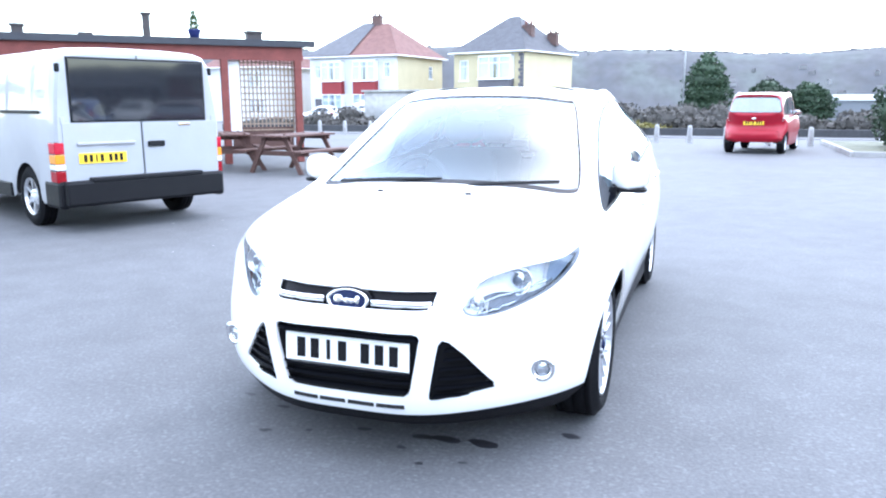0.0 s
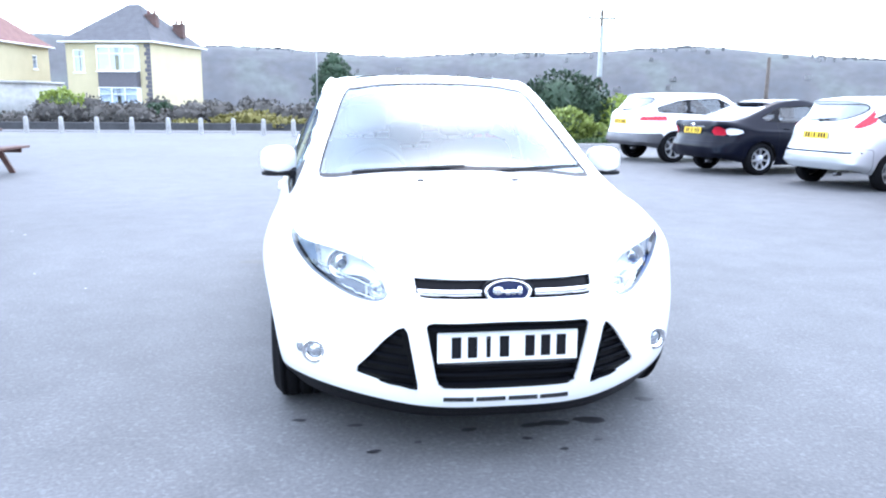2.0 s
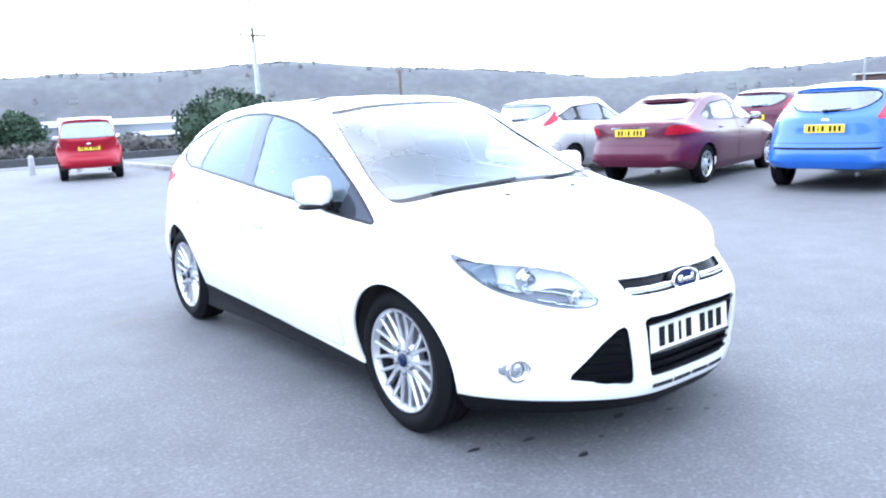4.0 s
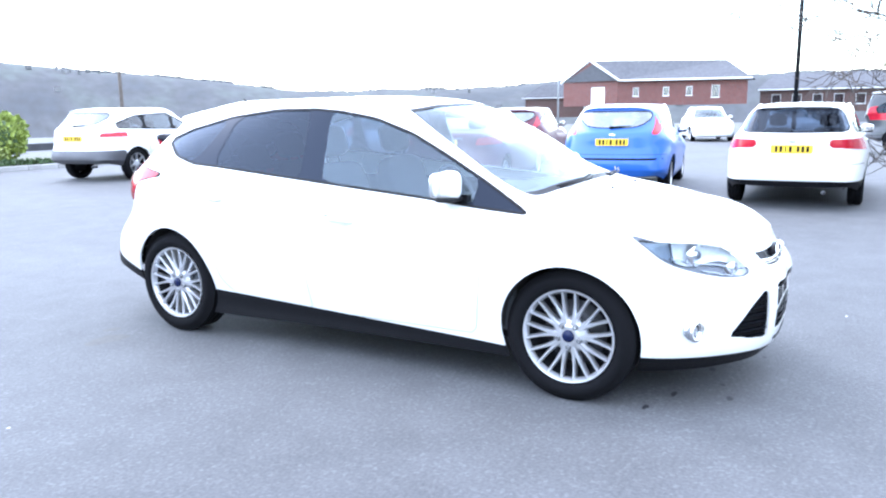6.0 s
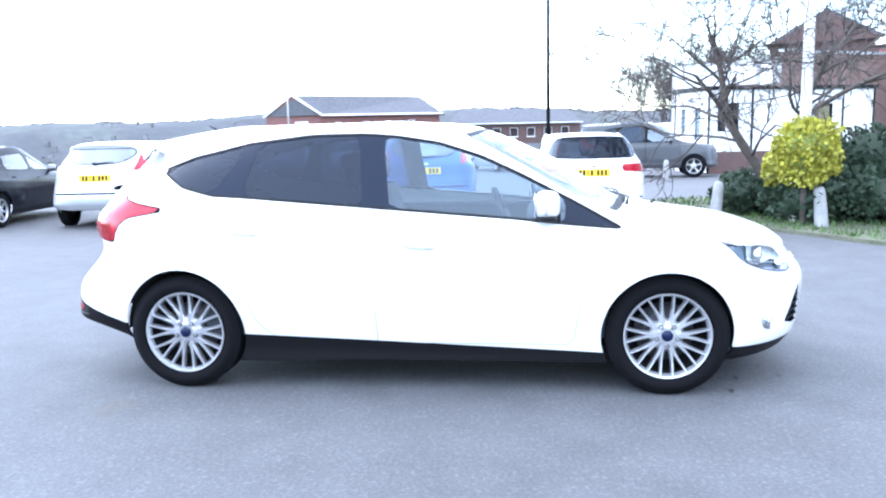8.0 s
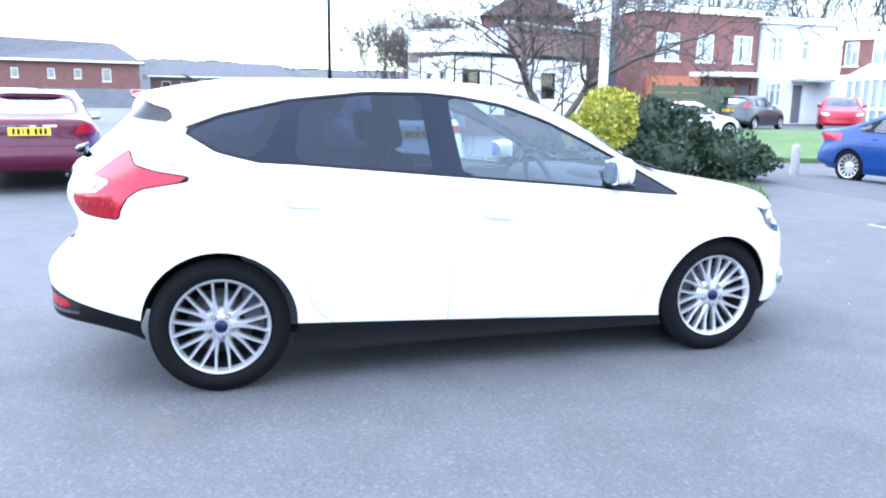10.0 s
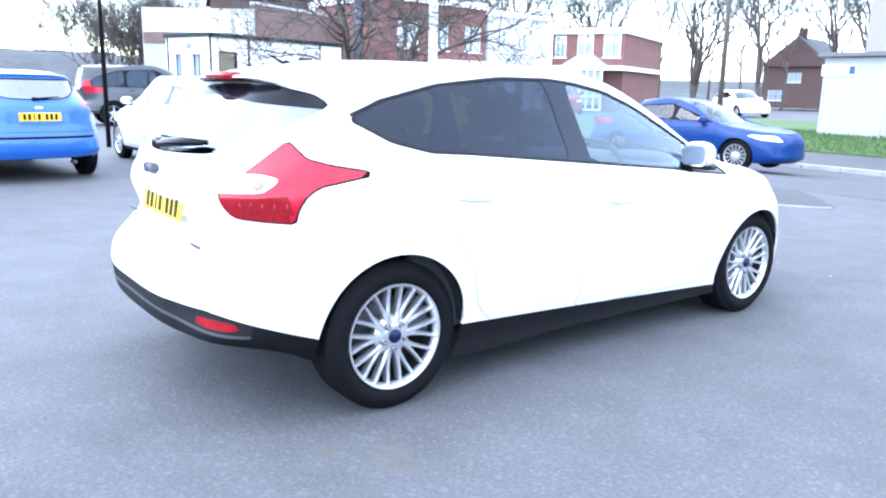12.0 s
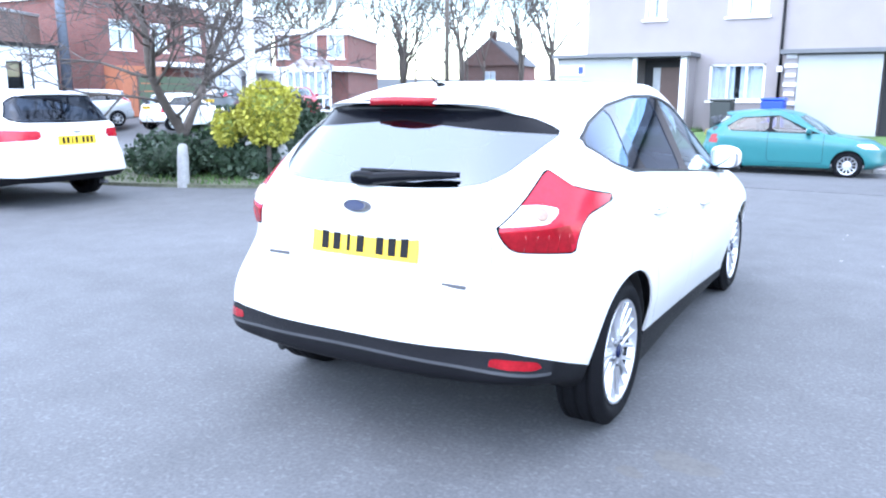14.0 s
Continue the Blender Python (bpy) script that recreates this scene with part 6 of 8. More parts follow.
bollard(7.45, -3.5, .66, 5)
bollard(6.45, -4.75, .62, 9, 2)
for x, y in ((16.6, -3.6), (20.5, -5.0), (8.4, -9.7)):
    bollard(x, y, .62)
line = spline([(-16.5, 25.7), (-11, 25.6), (-5.6, 25.3), (-1.5, 23.7), (1.2, 22.4), (4.6, 21.8)], 40)
acc, last = 0.0, line[0]
bollard(*line[0])
for p_ in line[1:]:
    acc += float(np.hypot(*(p_ - last)))
    last = p_
    if acc > 1.22:
        bollard(float(p_[0]), float(p_[1]), .60, random.Random(acc).uniform(-2, 2))
        acc = 0.0

# bed with shrubs at the car park's far corner
bed = patch("planting_bed", "raised bed of soil and grass inside a kerb", 4.75, 11.5, 17.2, 23.5, .10, M["verge"], 6, cat="bed")
kerb_line([(4.7, 23.5), (4.65, 17.15), (11.5, 17.1)], bed, h=.13)
shrub("lime_shrub", "loose lime-green leafy shrub", 6.8, 18.3, [(0, 0, .6, .75, .6, .55), (.5, .2, .5, .6, .5, .45), (-.5, .1, .4, .5, .5, .35), (1.0, .1, .35, .5, .4, .3)], 3600, .11, M["leaf_lime"], 6, inner=M["leaf_mid"])
shrub("laurel_shrub", "tall dense dark green shrub", 7.2, 20.4, [(0, 0, 1.3, 1.2, 1.0, 1.15), (-.9, .1, 1.1, .8, .8, .95), (.9, .1, 1.2, .9, .9, 1.05), (0, -.2, .7, 1.3, .9, .6)], 6000, .11, M["leaf_dark"], 7)
shrub("lime_shrub", "pale green leafy shrub", 9.2, 20.2, [(0, 0, .8, .8, .7, .75), (.5, .2, 1.0, .5, .5, .5)], 2200, .11, M["leaf_lime"], 8, inner=M["leaf_mid"])
shrub("ground_cover", "low green ground cover plant", 8.2, 17.75, [(0, 0, .12, 1.4, .35, .14), (-1.6, .3, .1, 1.0, .4, .12)], 1800, .09, M["leaf_mid"], 9, stem=False)


def conifer(name, label, x, y, z, h, r, seed):
    t = empty(name, pose(x, y, z), label, "tree")
    cl = [(0, 0, h * f, r * k, r * k, h * .16) for f, k in ((.14, .86), (.32, 1.0), (.5, 1.0), (.66, .92), (.80, .70), (.91, .40))]
    ob_from("crown", *leaves(cl, 7000, .22, seed, .45), M["leaf_dark"], t, smooth=False)
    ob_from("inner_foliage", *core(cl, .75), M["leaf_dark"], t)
    ob_from("trunk", *tube([(0, 0, -1), (0, 0, h * .7)], [.2, .06]), M["bark"], t)


conifer("conifer", "tall dense green conifer", .4, 71.6, land(.1, 71.6) - .5, 6.5, 2.3, 21)
conifer("conifer", "broad dark green conifer", 5.9, 74, land(9.5, 74) - .5, 4.2, 2.7, 22)
conifer("conifer", "broad dark green conifer beside another", 9.3, 74, land(13, 74) - .5, 4.0, 2.5, 23)


def pole(name, label, x, y, z, h, r, arm=0.0, material="bark"):
    p = empty(name, pose(x, y, z), label, "pole")
    ob_from("shaft", *tube([(0, 0, -.5), (0, 0, h)], [r, r * .7], 10), M[material], p)
    if arm:
        ob_from("cross_arm", *boxm((arm, .07, .07), (0, 0, h - .25)), M[material], p, smooth=False)
        for dx in (-arm / 2 + .05, arm / 2 - .05):
            ob_from("insulator", *tube([(dx, 0, h - .22), (dx, 0, h - .08)], .025), M["concrete"], p)
    return p


tp_ = pole("telegraph_pole", "weathered telegraph pole with a cross arm and lamp", 9.08, 21.8, 0, 4.5, .085, 1.0)
ob_from("mast", *tube([(0, 0, 4.4), (0, 0, 5.45)], .035, 8), M["metal_grey"], tp_)
ob_from("lamp_head", *blob((.34, .16, .10), (-.06, 0, 5.48), .7, 14, 8), M["metal_grey"], tp_)
ob_from("cable_box", *boxm((.13, .12, 1.75), (-.03, -.11, 3.1)), M["metal_grey"], tp_, smooth=False)
pole("telegraph_pole", "slim dark pole carrying a small box", 18.1, 25.9, 0, 3.3, .10)
pole("lamp_post", "tall slim black lamp post", 13.6, -1.05, 0, 8.0, .05, material="black_trim")
pole("lamp_post", "tall thin grey lamp post", 32.5, 11.4, 0, 6.6, .05, material="metal_grey")
pole("lamp_post", "tall thin grey street lamp post", -1.2, 60, land(-1, 60), 12, .07, material="metal_grey")
pole("telegraph_pole", "tall brown telegraph pole beside the grass", 18.5, -30.5, .2, 9, .14)

# hedge and low wall beyond the bollards, road
patch("road", "grey tarmac road behind the bollards", -45, 14, 26.4, 29.0, .012, M["paving"], 24)
def scrub_row(name, label, y, x0, x1, h, material, n, seed):
    """A ragged row of bushes of uneven height."""
    r_ = random.Random(seed)
    hd = empty(name, pose(0, y, land(0, y)), label, "bushes")
    hc = []
    x = x0
    while x < x1:
        k = r_.uniform(.55, 1.25)
        hc.append((x, r_.uniform(-.6, .6), h * k * .5, r_.uniform(.7, 1.3), .6, h * k * .5))
        x += r_.uniform(.8, 1.6)
    ob_from("foliage", *leaves(hc, n, .16, seed), material, hd, smooth=False)
    ob_from("inner_foliage", *core(hc, .8), material, hd)


scrub_row("hedge", "ragged brown winter scrub behind the wall", 31.5, -22, 12, 1.0, M["scrub"], 9000, 31)
scrub_row("flowering_bushes", "low yellow flowering bushes behind the wall", 30.4, -6.5, -1.0, .75, M["gorse"], 1500, 32)
scrub_row("thicket", "taller brown leafless thicket on the slope", 46, -24, 2, 1.4, M["scrub"], 7000, 35)
bm = nb()
box(bm, (44, .25, .42), (-1.0, 29.45, .10 + land(-6, 29.4)), bevel=.02)
tagged(part("boundary_wall", bm, M["dark_stone"]), "low dark stone wall behind the road", "wall", kind="structure")
shrub("round_shrub", "rounded green garden shrub", -12.6, 33, [(0, 0, .9, 1.0, .9, .85)], 1500, .14, M["leaf_lime"], 33, inner=M["leaf_mid"])
shrub("round_shrub", "low dark green garden shrub", -8.2, 33, [(0, 0, .6, .9, .8, .55)], 1200, .14, M["leaf_dark"], 34)

# woods and houses on the hills
rnd = random.Random(77)
# The woods' blue-grey colour has the haze of distance painted in.
M["woods"] = mat("hazed_winter_woods", (.034, .037, .045), .95, vary=.25, scale=.006, fine=.03, island=.2)
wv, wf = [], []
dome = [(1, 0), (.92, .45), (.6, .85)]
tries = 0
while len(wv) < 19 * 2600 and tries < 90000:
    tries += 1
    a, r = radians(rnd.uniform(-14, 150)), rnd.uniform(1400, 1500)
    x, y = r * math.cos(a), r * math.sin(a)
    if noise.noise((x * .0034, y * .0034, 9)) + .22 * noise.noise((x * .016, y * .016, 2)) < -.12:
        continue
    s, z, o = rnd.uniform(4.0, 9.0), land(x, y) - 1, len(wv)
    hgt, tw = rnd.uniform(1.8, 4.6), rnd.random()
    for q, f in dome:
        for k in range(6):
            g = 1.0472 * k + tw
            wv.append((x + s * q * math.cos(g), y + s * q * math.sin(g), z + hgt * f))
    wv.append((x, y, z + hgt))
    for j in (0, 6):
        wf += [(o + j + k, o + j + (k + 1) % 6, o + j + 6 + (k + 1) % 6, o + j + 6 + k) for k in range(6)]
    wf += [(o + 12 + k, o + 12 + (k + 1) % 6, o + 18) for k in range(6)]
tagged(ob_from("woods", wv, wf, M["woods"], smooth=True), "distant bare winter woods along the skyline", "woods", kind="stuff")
hv, hr = [], []
for _ in range(420):
    a, r = radians(rnd.uniform(-5, 125)), rnd.choice((rnd.uniform(760, 1100), rnd.uniform(1050, 1290)))
    x, y = r * math.cos(a), r * math.sin(a)
    if noise.noise((x * .005, y * .005, 4)) < .05:
        continue
    w_, d_, h_ = rnd.uniform(4, 9), rnd.uniform(3, 5), rnd.uniform(1.6, 3.0)
    m = pose(x, y, land(x, y) + 2, 0, 0, rnd.uniform(0, 180))
    hv.append(moved(boxm((w_, d_, h_ + 2), (0, 0, 0)), m))
    hr.append(([tuple(m @ Vector(v)) for v in ((-w_ / 2, -d_ / 2, h_ / 2 + 1), (w_ / 2, -d_ / 2, h_ / 2 + 1), (w_ / 2, d_ / 2, h_ / 2 + 1), (-w_ / 2, d_ / 2, h_ / 2 + 1), (-w_ / 2, 0, h_ / 2 + 2.6), (w_ / 2, 0, h_ / 2 + 2.6))],
               [(0, 1, 5, 4), (2, 3, 4, 5), (0, 4, 3), (1, 2, 5)]))
far_h = ob_from("distant_houses", *join(*hv), mat("pale_house_walls", (.15, .15, .155), .9, island=.7), smooth=False)
tagged(far_h, "pale houses scattered over the far hills", "houses", kind="stuff")
tagged(ob_from("distant_roofs", *join(*hr), mat("far_roofs", (.07, .066, .072), .9, island=.5), smooth=False), "grey roofs of the far houses", "roofs", kind="stuff")


# stains and marks on the tarmac
M["oil"] = mat("oil_stain", (.012, .012, .016), .6, vary=.3, scale=20)
M["rust"] = mat("rust_stain", (.087, .085, .083), .9, vary=.25, scale=12, fine=50)
M["chip"] = mat("pale_litter", (.5, .5, .5), .8)


def stain(x, y, r, material, seed, label, n=11, ax=1.5):
    rnd = random.Random(seed)
    pts = [(x, y, land(x, y) + .0007)]
    for k in range(n):
        a = 2 * math.pi * k / n
        q = r * (1 + .16 * math.sin(2 * a + seed) + .10 * math.sin(3 * a + 2 * seed) + rnd.uniform(-.08, .08))
        pts.append((x + q * ax * math.cos(a), y + q * .8 * math.sin(a), land(x, y) + .0006))
    o = ob_from("stain", pts, [(0, 1 + k, 1 + (k + 1) % n) for k in range(n)], material, smooth=False)
    return tagged(o, label, "stain", "marks on the tarmac")


for i, (x, y, r) in enumerate(((-.08, -1.86, .022), (.19, -1.85, .03), (.29, -1.84, .04), (.45, -1.83, .045), (.14, -1.97, .016), (.26, -2.08, .014), (-.48, -2.01, .02), (.42, -2.02, .013),
                                (-.54, -1.76, .02), (-.77, -1.68, .02), (.78, -1.64, .03), (-.3, -1.95, .012), (1.9, -4.6, .02), (-1.9, 3.7, .018))):
    stain(x, y, r, M["oil"], i, "small dark oil spot on the tarmac")
stain(-1.22, 1.58, .11, M["rust"], 40, "faint rusty stain on the tarmac", 26, 1.1)
stain(-1.05, 1.75, .05, M["rust"], 41, "faint rusty stain on the tarmac", 22, 1.1)
rnd = random.Random(12)
for i in range(26):
    a, q = rnd.uniform(2.4, 5.6), rnd.uniform(2.4, 5.2)
    stain(q * math.cos(a), q * math.sin(a) * 1.15, rnd.uniform(.006, .013), M["chip"], 60 + i, "tiny pale fleck of litter", 6, 1.2)

# worn patch and the edge of the road
PP = spline([(2.75, -6.15), (2.9, -7.2), (2.35, -7.75), (1.75, -7.35), (1.25, -6.75), (1.12, -6.42), (1.5, -6.12), (1.95, -5.92), (2.35, -5.85)], 5, closed=True)
rnd = random.Random(4)
PP = [(float(a) + rnd.uniform(-.03, .03), float(b) + rnd.uniform(-.03, .03)) for a, b in PP]
n_ = len(PP)
tagged(ob_from("road_patch", [(a, b, .012) for a, b in PP] + [(a, b, -.02) for a, b in PP], [tuple(range(n_))] + [(i, n_ + i, n_ + (i + 1) % n_, (i + 1) % n_) for i in range(n_)], tarmac("patch_tarmac", (.050, .051, .055)), smooth=False),
       "dark worn patch in the tarmac", "patch", kind="structure")
edge_p = [(2.6, -5.86), (2.2, -5.84), (1.9, -5.94), (1.5, -6.10), (1.22, -6.28), (1.08, -6.45)]
tagged(ob_from("patch_edge", *sweep_bar([(a, b, .012) for a, b in edge_p], .02, .045), M["kerb"], smooth=False), "pale broken edge of the worn patch", "edge", kind="structure")
M["old_tarmac"] = tarmac("road_tarmac", (.070, .072, .078))
patch("road", "older darker strip of road surface", -14, 26, -13.05, -7.9, .004, M["old_tarmac"], 40, cat="road")

# ---------------------------------------------------------------- buildings


def wall(parent, name, L, h, holes, material, m, th=.25):
    """A wall L long and h high (outer face at y = 0, inner towards +y) with openings (x0, x1, z0, z1) right through."""
    xs = sorted({0, L, *[v for q in holes for v in q[:2]]})
    zs = sorted({0, h, *[v for q in holes for v in q[2:]]})
    nx, nz = len(xs) - 1, len(zs) - 1
    solid = {(i, k) for i in range(nx) for k in range(nz)
             if not any(q[0] < (xs[i] + xs[i + 1]) / 2 < q[1] and q[2] < (zs[k] + zs[k + 1]) / 2 < q[3] for q in holes)}
    vs, idx, fs = [], {}, []

    def vid(i, j, k):
        if (i, j, k) not in idx:
            idx[i, j, k] = len(vs)
            vs.append((xs[i], th * j, zs[k]))
        return idx[i, j, k]
    for i, k in sorted(solid):
        fs.append((vid(i, 0, k), vid(i + 1, 0, k), vid(i + 1, 0, k + 1), vid(i, 0, k + 1)))
        fs.append((vid(i + 1, 1, k), vid(i, 1, k), vid(i, 1, k + 1), vid(i + 1, 1, k + 1)))
        for di, dk, e in ((-1, 0, ((0, 0), (0, 1))), (1, 0, ((1, 1), (1, 0))), (0, -1, ((1, 0), (0, 0))), (0, 1, ((0, 1), (1, 1)))):
            if (i + di, k + dk) not in solid:
                (a, b), (c, d) = e
                fs.append((vid(i + a, 0, k + b), vid(i + c, 0, k + d), vid(i + c, 1, k + d), vid(i + a, 1, k + b)))
    o = ob_from(name, vs, fs, material, parent, smooth=False)
    o.matrix_basis = m
    return o


def window(parent, m, x0, x1, z0, z1, lights=2, transom=.0, frame_m=None, sill=True, curtain=True, name="window"):
    """Frame bars, panes and a sill in an opening of a wall with the pose m."""
    fm = frame_m or M["upvc"]
    w, h, t = x1 - x0, z1 - z0, .06
    wn_ = new(name)
    wn_.parent = parent
    wn_.matrix_basis = m @ Matrix.Translation((x0, .06, z0))
    pcs = [boxm((w, .07, t), (w / 2, 0, t / 2)), boxm((w, .07, t), (w / 2, 0, h - t / 2)), boxm((t, .07, h), (t / 2, 0, h / 2)), boxm((t, .07, h), (w - t / 2, 0, h / 2))]
    for i in range(1, lights):
        pcs.append(boxm((t, .07, h), (w * i / lights, 0, h / 2)))
    if transom:
        pcs.append(boxm((w, .07, t * .8), (w / 2, 0, h * transom)))
    ob_from("frame", *join(*pcs), fm, wn_, smooth=False)
    for i in range(lights):
        ob_from("pane", *boxm((w / lights - t, .01, h - 2 * t), (w * (i + .5) / lights, .015, h / 2)), M["house_glass"], wn_, smooth=False)
    if sill:
        ob_from("sill", *boxm((w + .16, .16, .06), (w / 2, -.05, -.03)), fm, wn_, smooth=False)
    if curtain:
        for i in (0, 1):
            n = 10
            pts = [(w * (.02 + i * .53) + w * .43 * k / n, .10 + .02 * (k % 2), 0) for k in range(n + 1)]
            vs = [(a, b, z) for a, b, _ in pts for z in (.05, h - .05)]
            ob_from("curtain", vs, [(2 * k, 2 * k + 2, 2 * k + 3, 2 * k + 1) for k in range(n)], M["net_curtain"], wn_, smooth=False)
    return wn_


M["house_glass"] = glass("window_glass", (.88, .92, .96), clear=.92)
M["roof_glass"] = glass("pale_roof_glazing", (.9, .92, .95), .3, clear=.85, ior=2.4)
M["net_curtain"] = mat("net_curtain", (.78, .79, .80), .9, vary=.15, scale=3, fine=30)
M["wood_pale"] = mat("pale_trellis_wood", (.26, .19, .14), .85, vary=.3, scale=4, fine=40)
M["grey_panel"] = mat("dark_grey_cladding", (.10, .095, .11), .8, vary=.15)
M["red_panel"] = mat("dark_red_cladding", (.22, .025, .03), .8, vary=.15)


def hip_roof(parent, w, d, z, rise, over, material, ridge=None, gable=False):
    """Tiled roof in four slopes with thick eaves; ridge: its length."""
    r = ridge if ridge is not None else max(.2, w - d)
    if gable:
        r = w + 2 * over
    cx, cy = w / 2, d / 2
    P = [(-over, -over, z), (w + over, -over, z), (w + over, d + over, z), (-over, d + over, z), (cx - r / 2, cy, z + rise), (cx + r / 2, cy, z + rise)]
    faces = [((P[0], P[1], P[5], P[4]), "x"), ((P[2], P[3], P[4], P[5]), "x"), ((P[1], P[2], P[5]), "y"), ((P[3], P[0], P[4]), "y")]
    ro = ob_from("roof", [(q[0], q[1], q[2] - .03) for q in P], [(0, 3, 2, 1), (0, 1, 5, 4), (2, 3, 4, 5), (1, 2, 5), (3, 0, 4)], material, parent, smooth=False)
    for quad, _ in faces:
        rows = max(6, int(rise / .16))
        a, b = Vector(quad[0]), Vector(quad[1])
        c, d_ = (Vector(quad[2]), Vector(quad[3])) if len(quad) == 4 else (Vector(quad[2]), Vector(quad[2]))
        n = (b - a).cross(c - a).normalized()
        for k in range(rows):
            t0, t1 = k / rows, (k + 1) / rows
            lo, hi = n * .035, n * .005
            ob_from("tile_course", [a.lerp(d_, t0) + lo, b.lerp(c, t0) + lo, b.lerp(c, t1) + hi, a.lerp(d_, t1) + hi, a.lerp(d_, t0) - n * .01, b.lerp(c, t0) - n * .01],
                    [(0, 1, 2, 3), (4, 5, 1, 0)], material, ro, smooth=False)
    g = .09
    ob_from("gutter", *join(boxm((w + 2 * over, g, g), (cx, -over - g / 2, z - .02)), boxm((w + 2 * over, g, g), (cx, d + over + g / 2, z - .02)),
                            boxm((g, d + 2 * over, g), (-over - g / 2, cy, z - .02)), boxm((g, d + 2 * over, g), (w + over + g / 2, cy, z - .02))), M["upvc"] if not gable else M["black_trim"], ro, smooth=False)
    return ro


def chimney(parent, x, y, z, h, material, pots=2):
    c = ob_from("chimney", *join(boxm((.9, .5, h), (x, y, z + h / 2)), boxm((1.0, .6, .12), (x, y, z + h - .1))), material, parent, smooth=False)
    for i in range(pots):
        ob_from("chimney_pot", *tube([(x - .25 + .5 * i, y, z + h), (x - .25 + .5 * i, y, z + h + .35)], [.12, .10], 10), M["red_tile"], c)


def shell_house(name, label, m, w, d, h, fm, front, right=(), left=(), sm=None, group=""):
    """Four walls with openings; front faces -y."""
    hs = empty(name, m, label, "house", group)
    sides = [("front_wall", w, pose(0, 0, 0), front, fm), ("side_wall", d - .5, pose(w, .25, 0, 0, 0, 90), right, sm or fm), ("back_wall", w, pose(w, d, 0, 0, 0, 180), (), sm or fm), ("side_wall", d - .5, pose(0, d - .25, 0, 0, 0, -90), left, sm or fm)]
    for nm, L, mm, hl_, mt in sides:
        wall(hs, nm, L, h, [q[:4] for q in hl_], mt, mm)
        for q in hl_:
            kind_ = q[4] if len(q) > 4 else 2
            if kind_ == "door":
                dr = ob_from("door", *boxm((q[1] - q[0], .06, q[3] - q[2]), ((q[0] + q[1]) / 2, .12, (q[2] + q[3]) / 2)), M["grey_panel"], hs, smooth=False)
                dr.matrix_basis = mm
                ob_from("handle", *blob((.04, .05, .12), (q[0] + .12, .07, q[2] + 1.0), .8), M["chrome"], dr)
            else:
                window(hs, mm, *q[:4], lights=kind_, transom=.7)
    # Added unseen slab and sheet, coloured dark to paint the unlit rooms.
    ob_from("upper_floor", *boxm((w - .6, d - .6, .2), (w / 2, d / 2, h - .12)), M["painted_dark"], hs, smooth=False)
    ob_from("party_wall", *boxm((w - 2.4, .1, h - .3), (w / 2, d / 2, h / 2 - .1)), M["painted_dark"], hs, smooth=False)
    return hs


def bay(parent, x0, x1, z0, z1, panel, mid, deep=.55):
    """Two-storey bay: windows below and above with a coloured panel between."""
    w = x1 - x0
    by_ = ob_from("bay", *join(boxm((w, deep, .12), ((x0 + x1) / 2, -deep / 2, z1 + .06)), boxm((w, deep, z0), ((x0 + x1) / 2, -deep / 2, z0 / 2))), M["render_white"], parent, smooth=False)
    ob_from("bay_panel", *boxm((w, deep - .04, mid[1] - mid[0]), ((x0 + x1) / 2, -deep / 2, (mid[0] + mid[1]) / 2)), panel, by_, smooth=False)
    for za, zb_ in ((z0, mid[0]), (mid[1], z1)):
        window(parent, pose(0, -deep - .03, 0), x0, x1, za, zb_, lights=3, transom=.72, curtain=True)
        for xc in (x0 + .03, x1 - .03):
            ob_from("bay_cheek", *boxm((.06, deep, zb_ - za), (xc, -deep / 2, (za + zb_) / 2)), M["upvc"], by_, smooth=False)
        ob_from("blind", *boxm((w - .2, .02, (zb_ - za) * .35), ((x0 + x1) / 2, -deep + .2, zb_ - (zb_ - za) * .2)), M["render_white"], by_, smooth=False)
    return by_


# pair of semi-detached houses and their neighbour across the road
zg = -.45
h1 = shell_house("semi_detached_house", "pair of white and cream houses with a red tiled hip roof", pose(-33.4, 57.5, zg, 0, 0, -8), 9.0, 8.5, 5.75, M["render_white"],
                 [(7.75, 8.5, 3.9, 5.2, 1), (.5, 1.2, 3.9, 5.1, 1), (.4, 1.3, .1, 2.1, "door"), (7.7, 8.6, .1, 2.1, "door")], right=[(5.6, 6.3, 3.9, 5.0, 1), (2.2, 3.0, .1, 2.1, "door")], sm=M["render_cream"])
hip_roof(h1, 9.0, 8.5, 5.75, 3.1, .35, M["red_tile"], ridge=2.6)
ob_from("roof_half", *[q for q in join(([(-.37, -.40, 5.80), (4.5, -.40, 5.80), (4.5, 4.2, 8.90), (3.15, 4.2, 8.90)], [(0, 1, 2, 3)]))], M["slate"], h1, smooth=False).location = (0, -.02, .05)
chimney(h1, 4.6, 4.2, 8.4, 1.15, M["brick_dark"])
bay(h1, 1.6, 3.7, .7, 5.3, M["red_panel"], (2.5, 3.65))
bay(h1, 4.9, 7.2, .7, 5.3, M["red_panel"], (2.5, 3.65))
h2 = shell_house("semi_detached_house", "cream rendered house with a grey hip roof", pose(-20.2, 59.0, zg, 0, 0, -18), 7.0, 8.2, 5.9, M["render_cream"],
                 [(.6, 1.5, 3.6, 5.3, 1)], right=[], sm=M["render_cream"])
hip_roof(h2, 7.0, 8.2, 5.9, 3.2, .35, M["slate"], ridge=.9)
chimney(h2, 5.6, 3.0, 7.2, 1.0, M["brick_dark"])
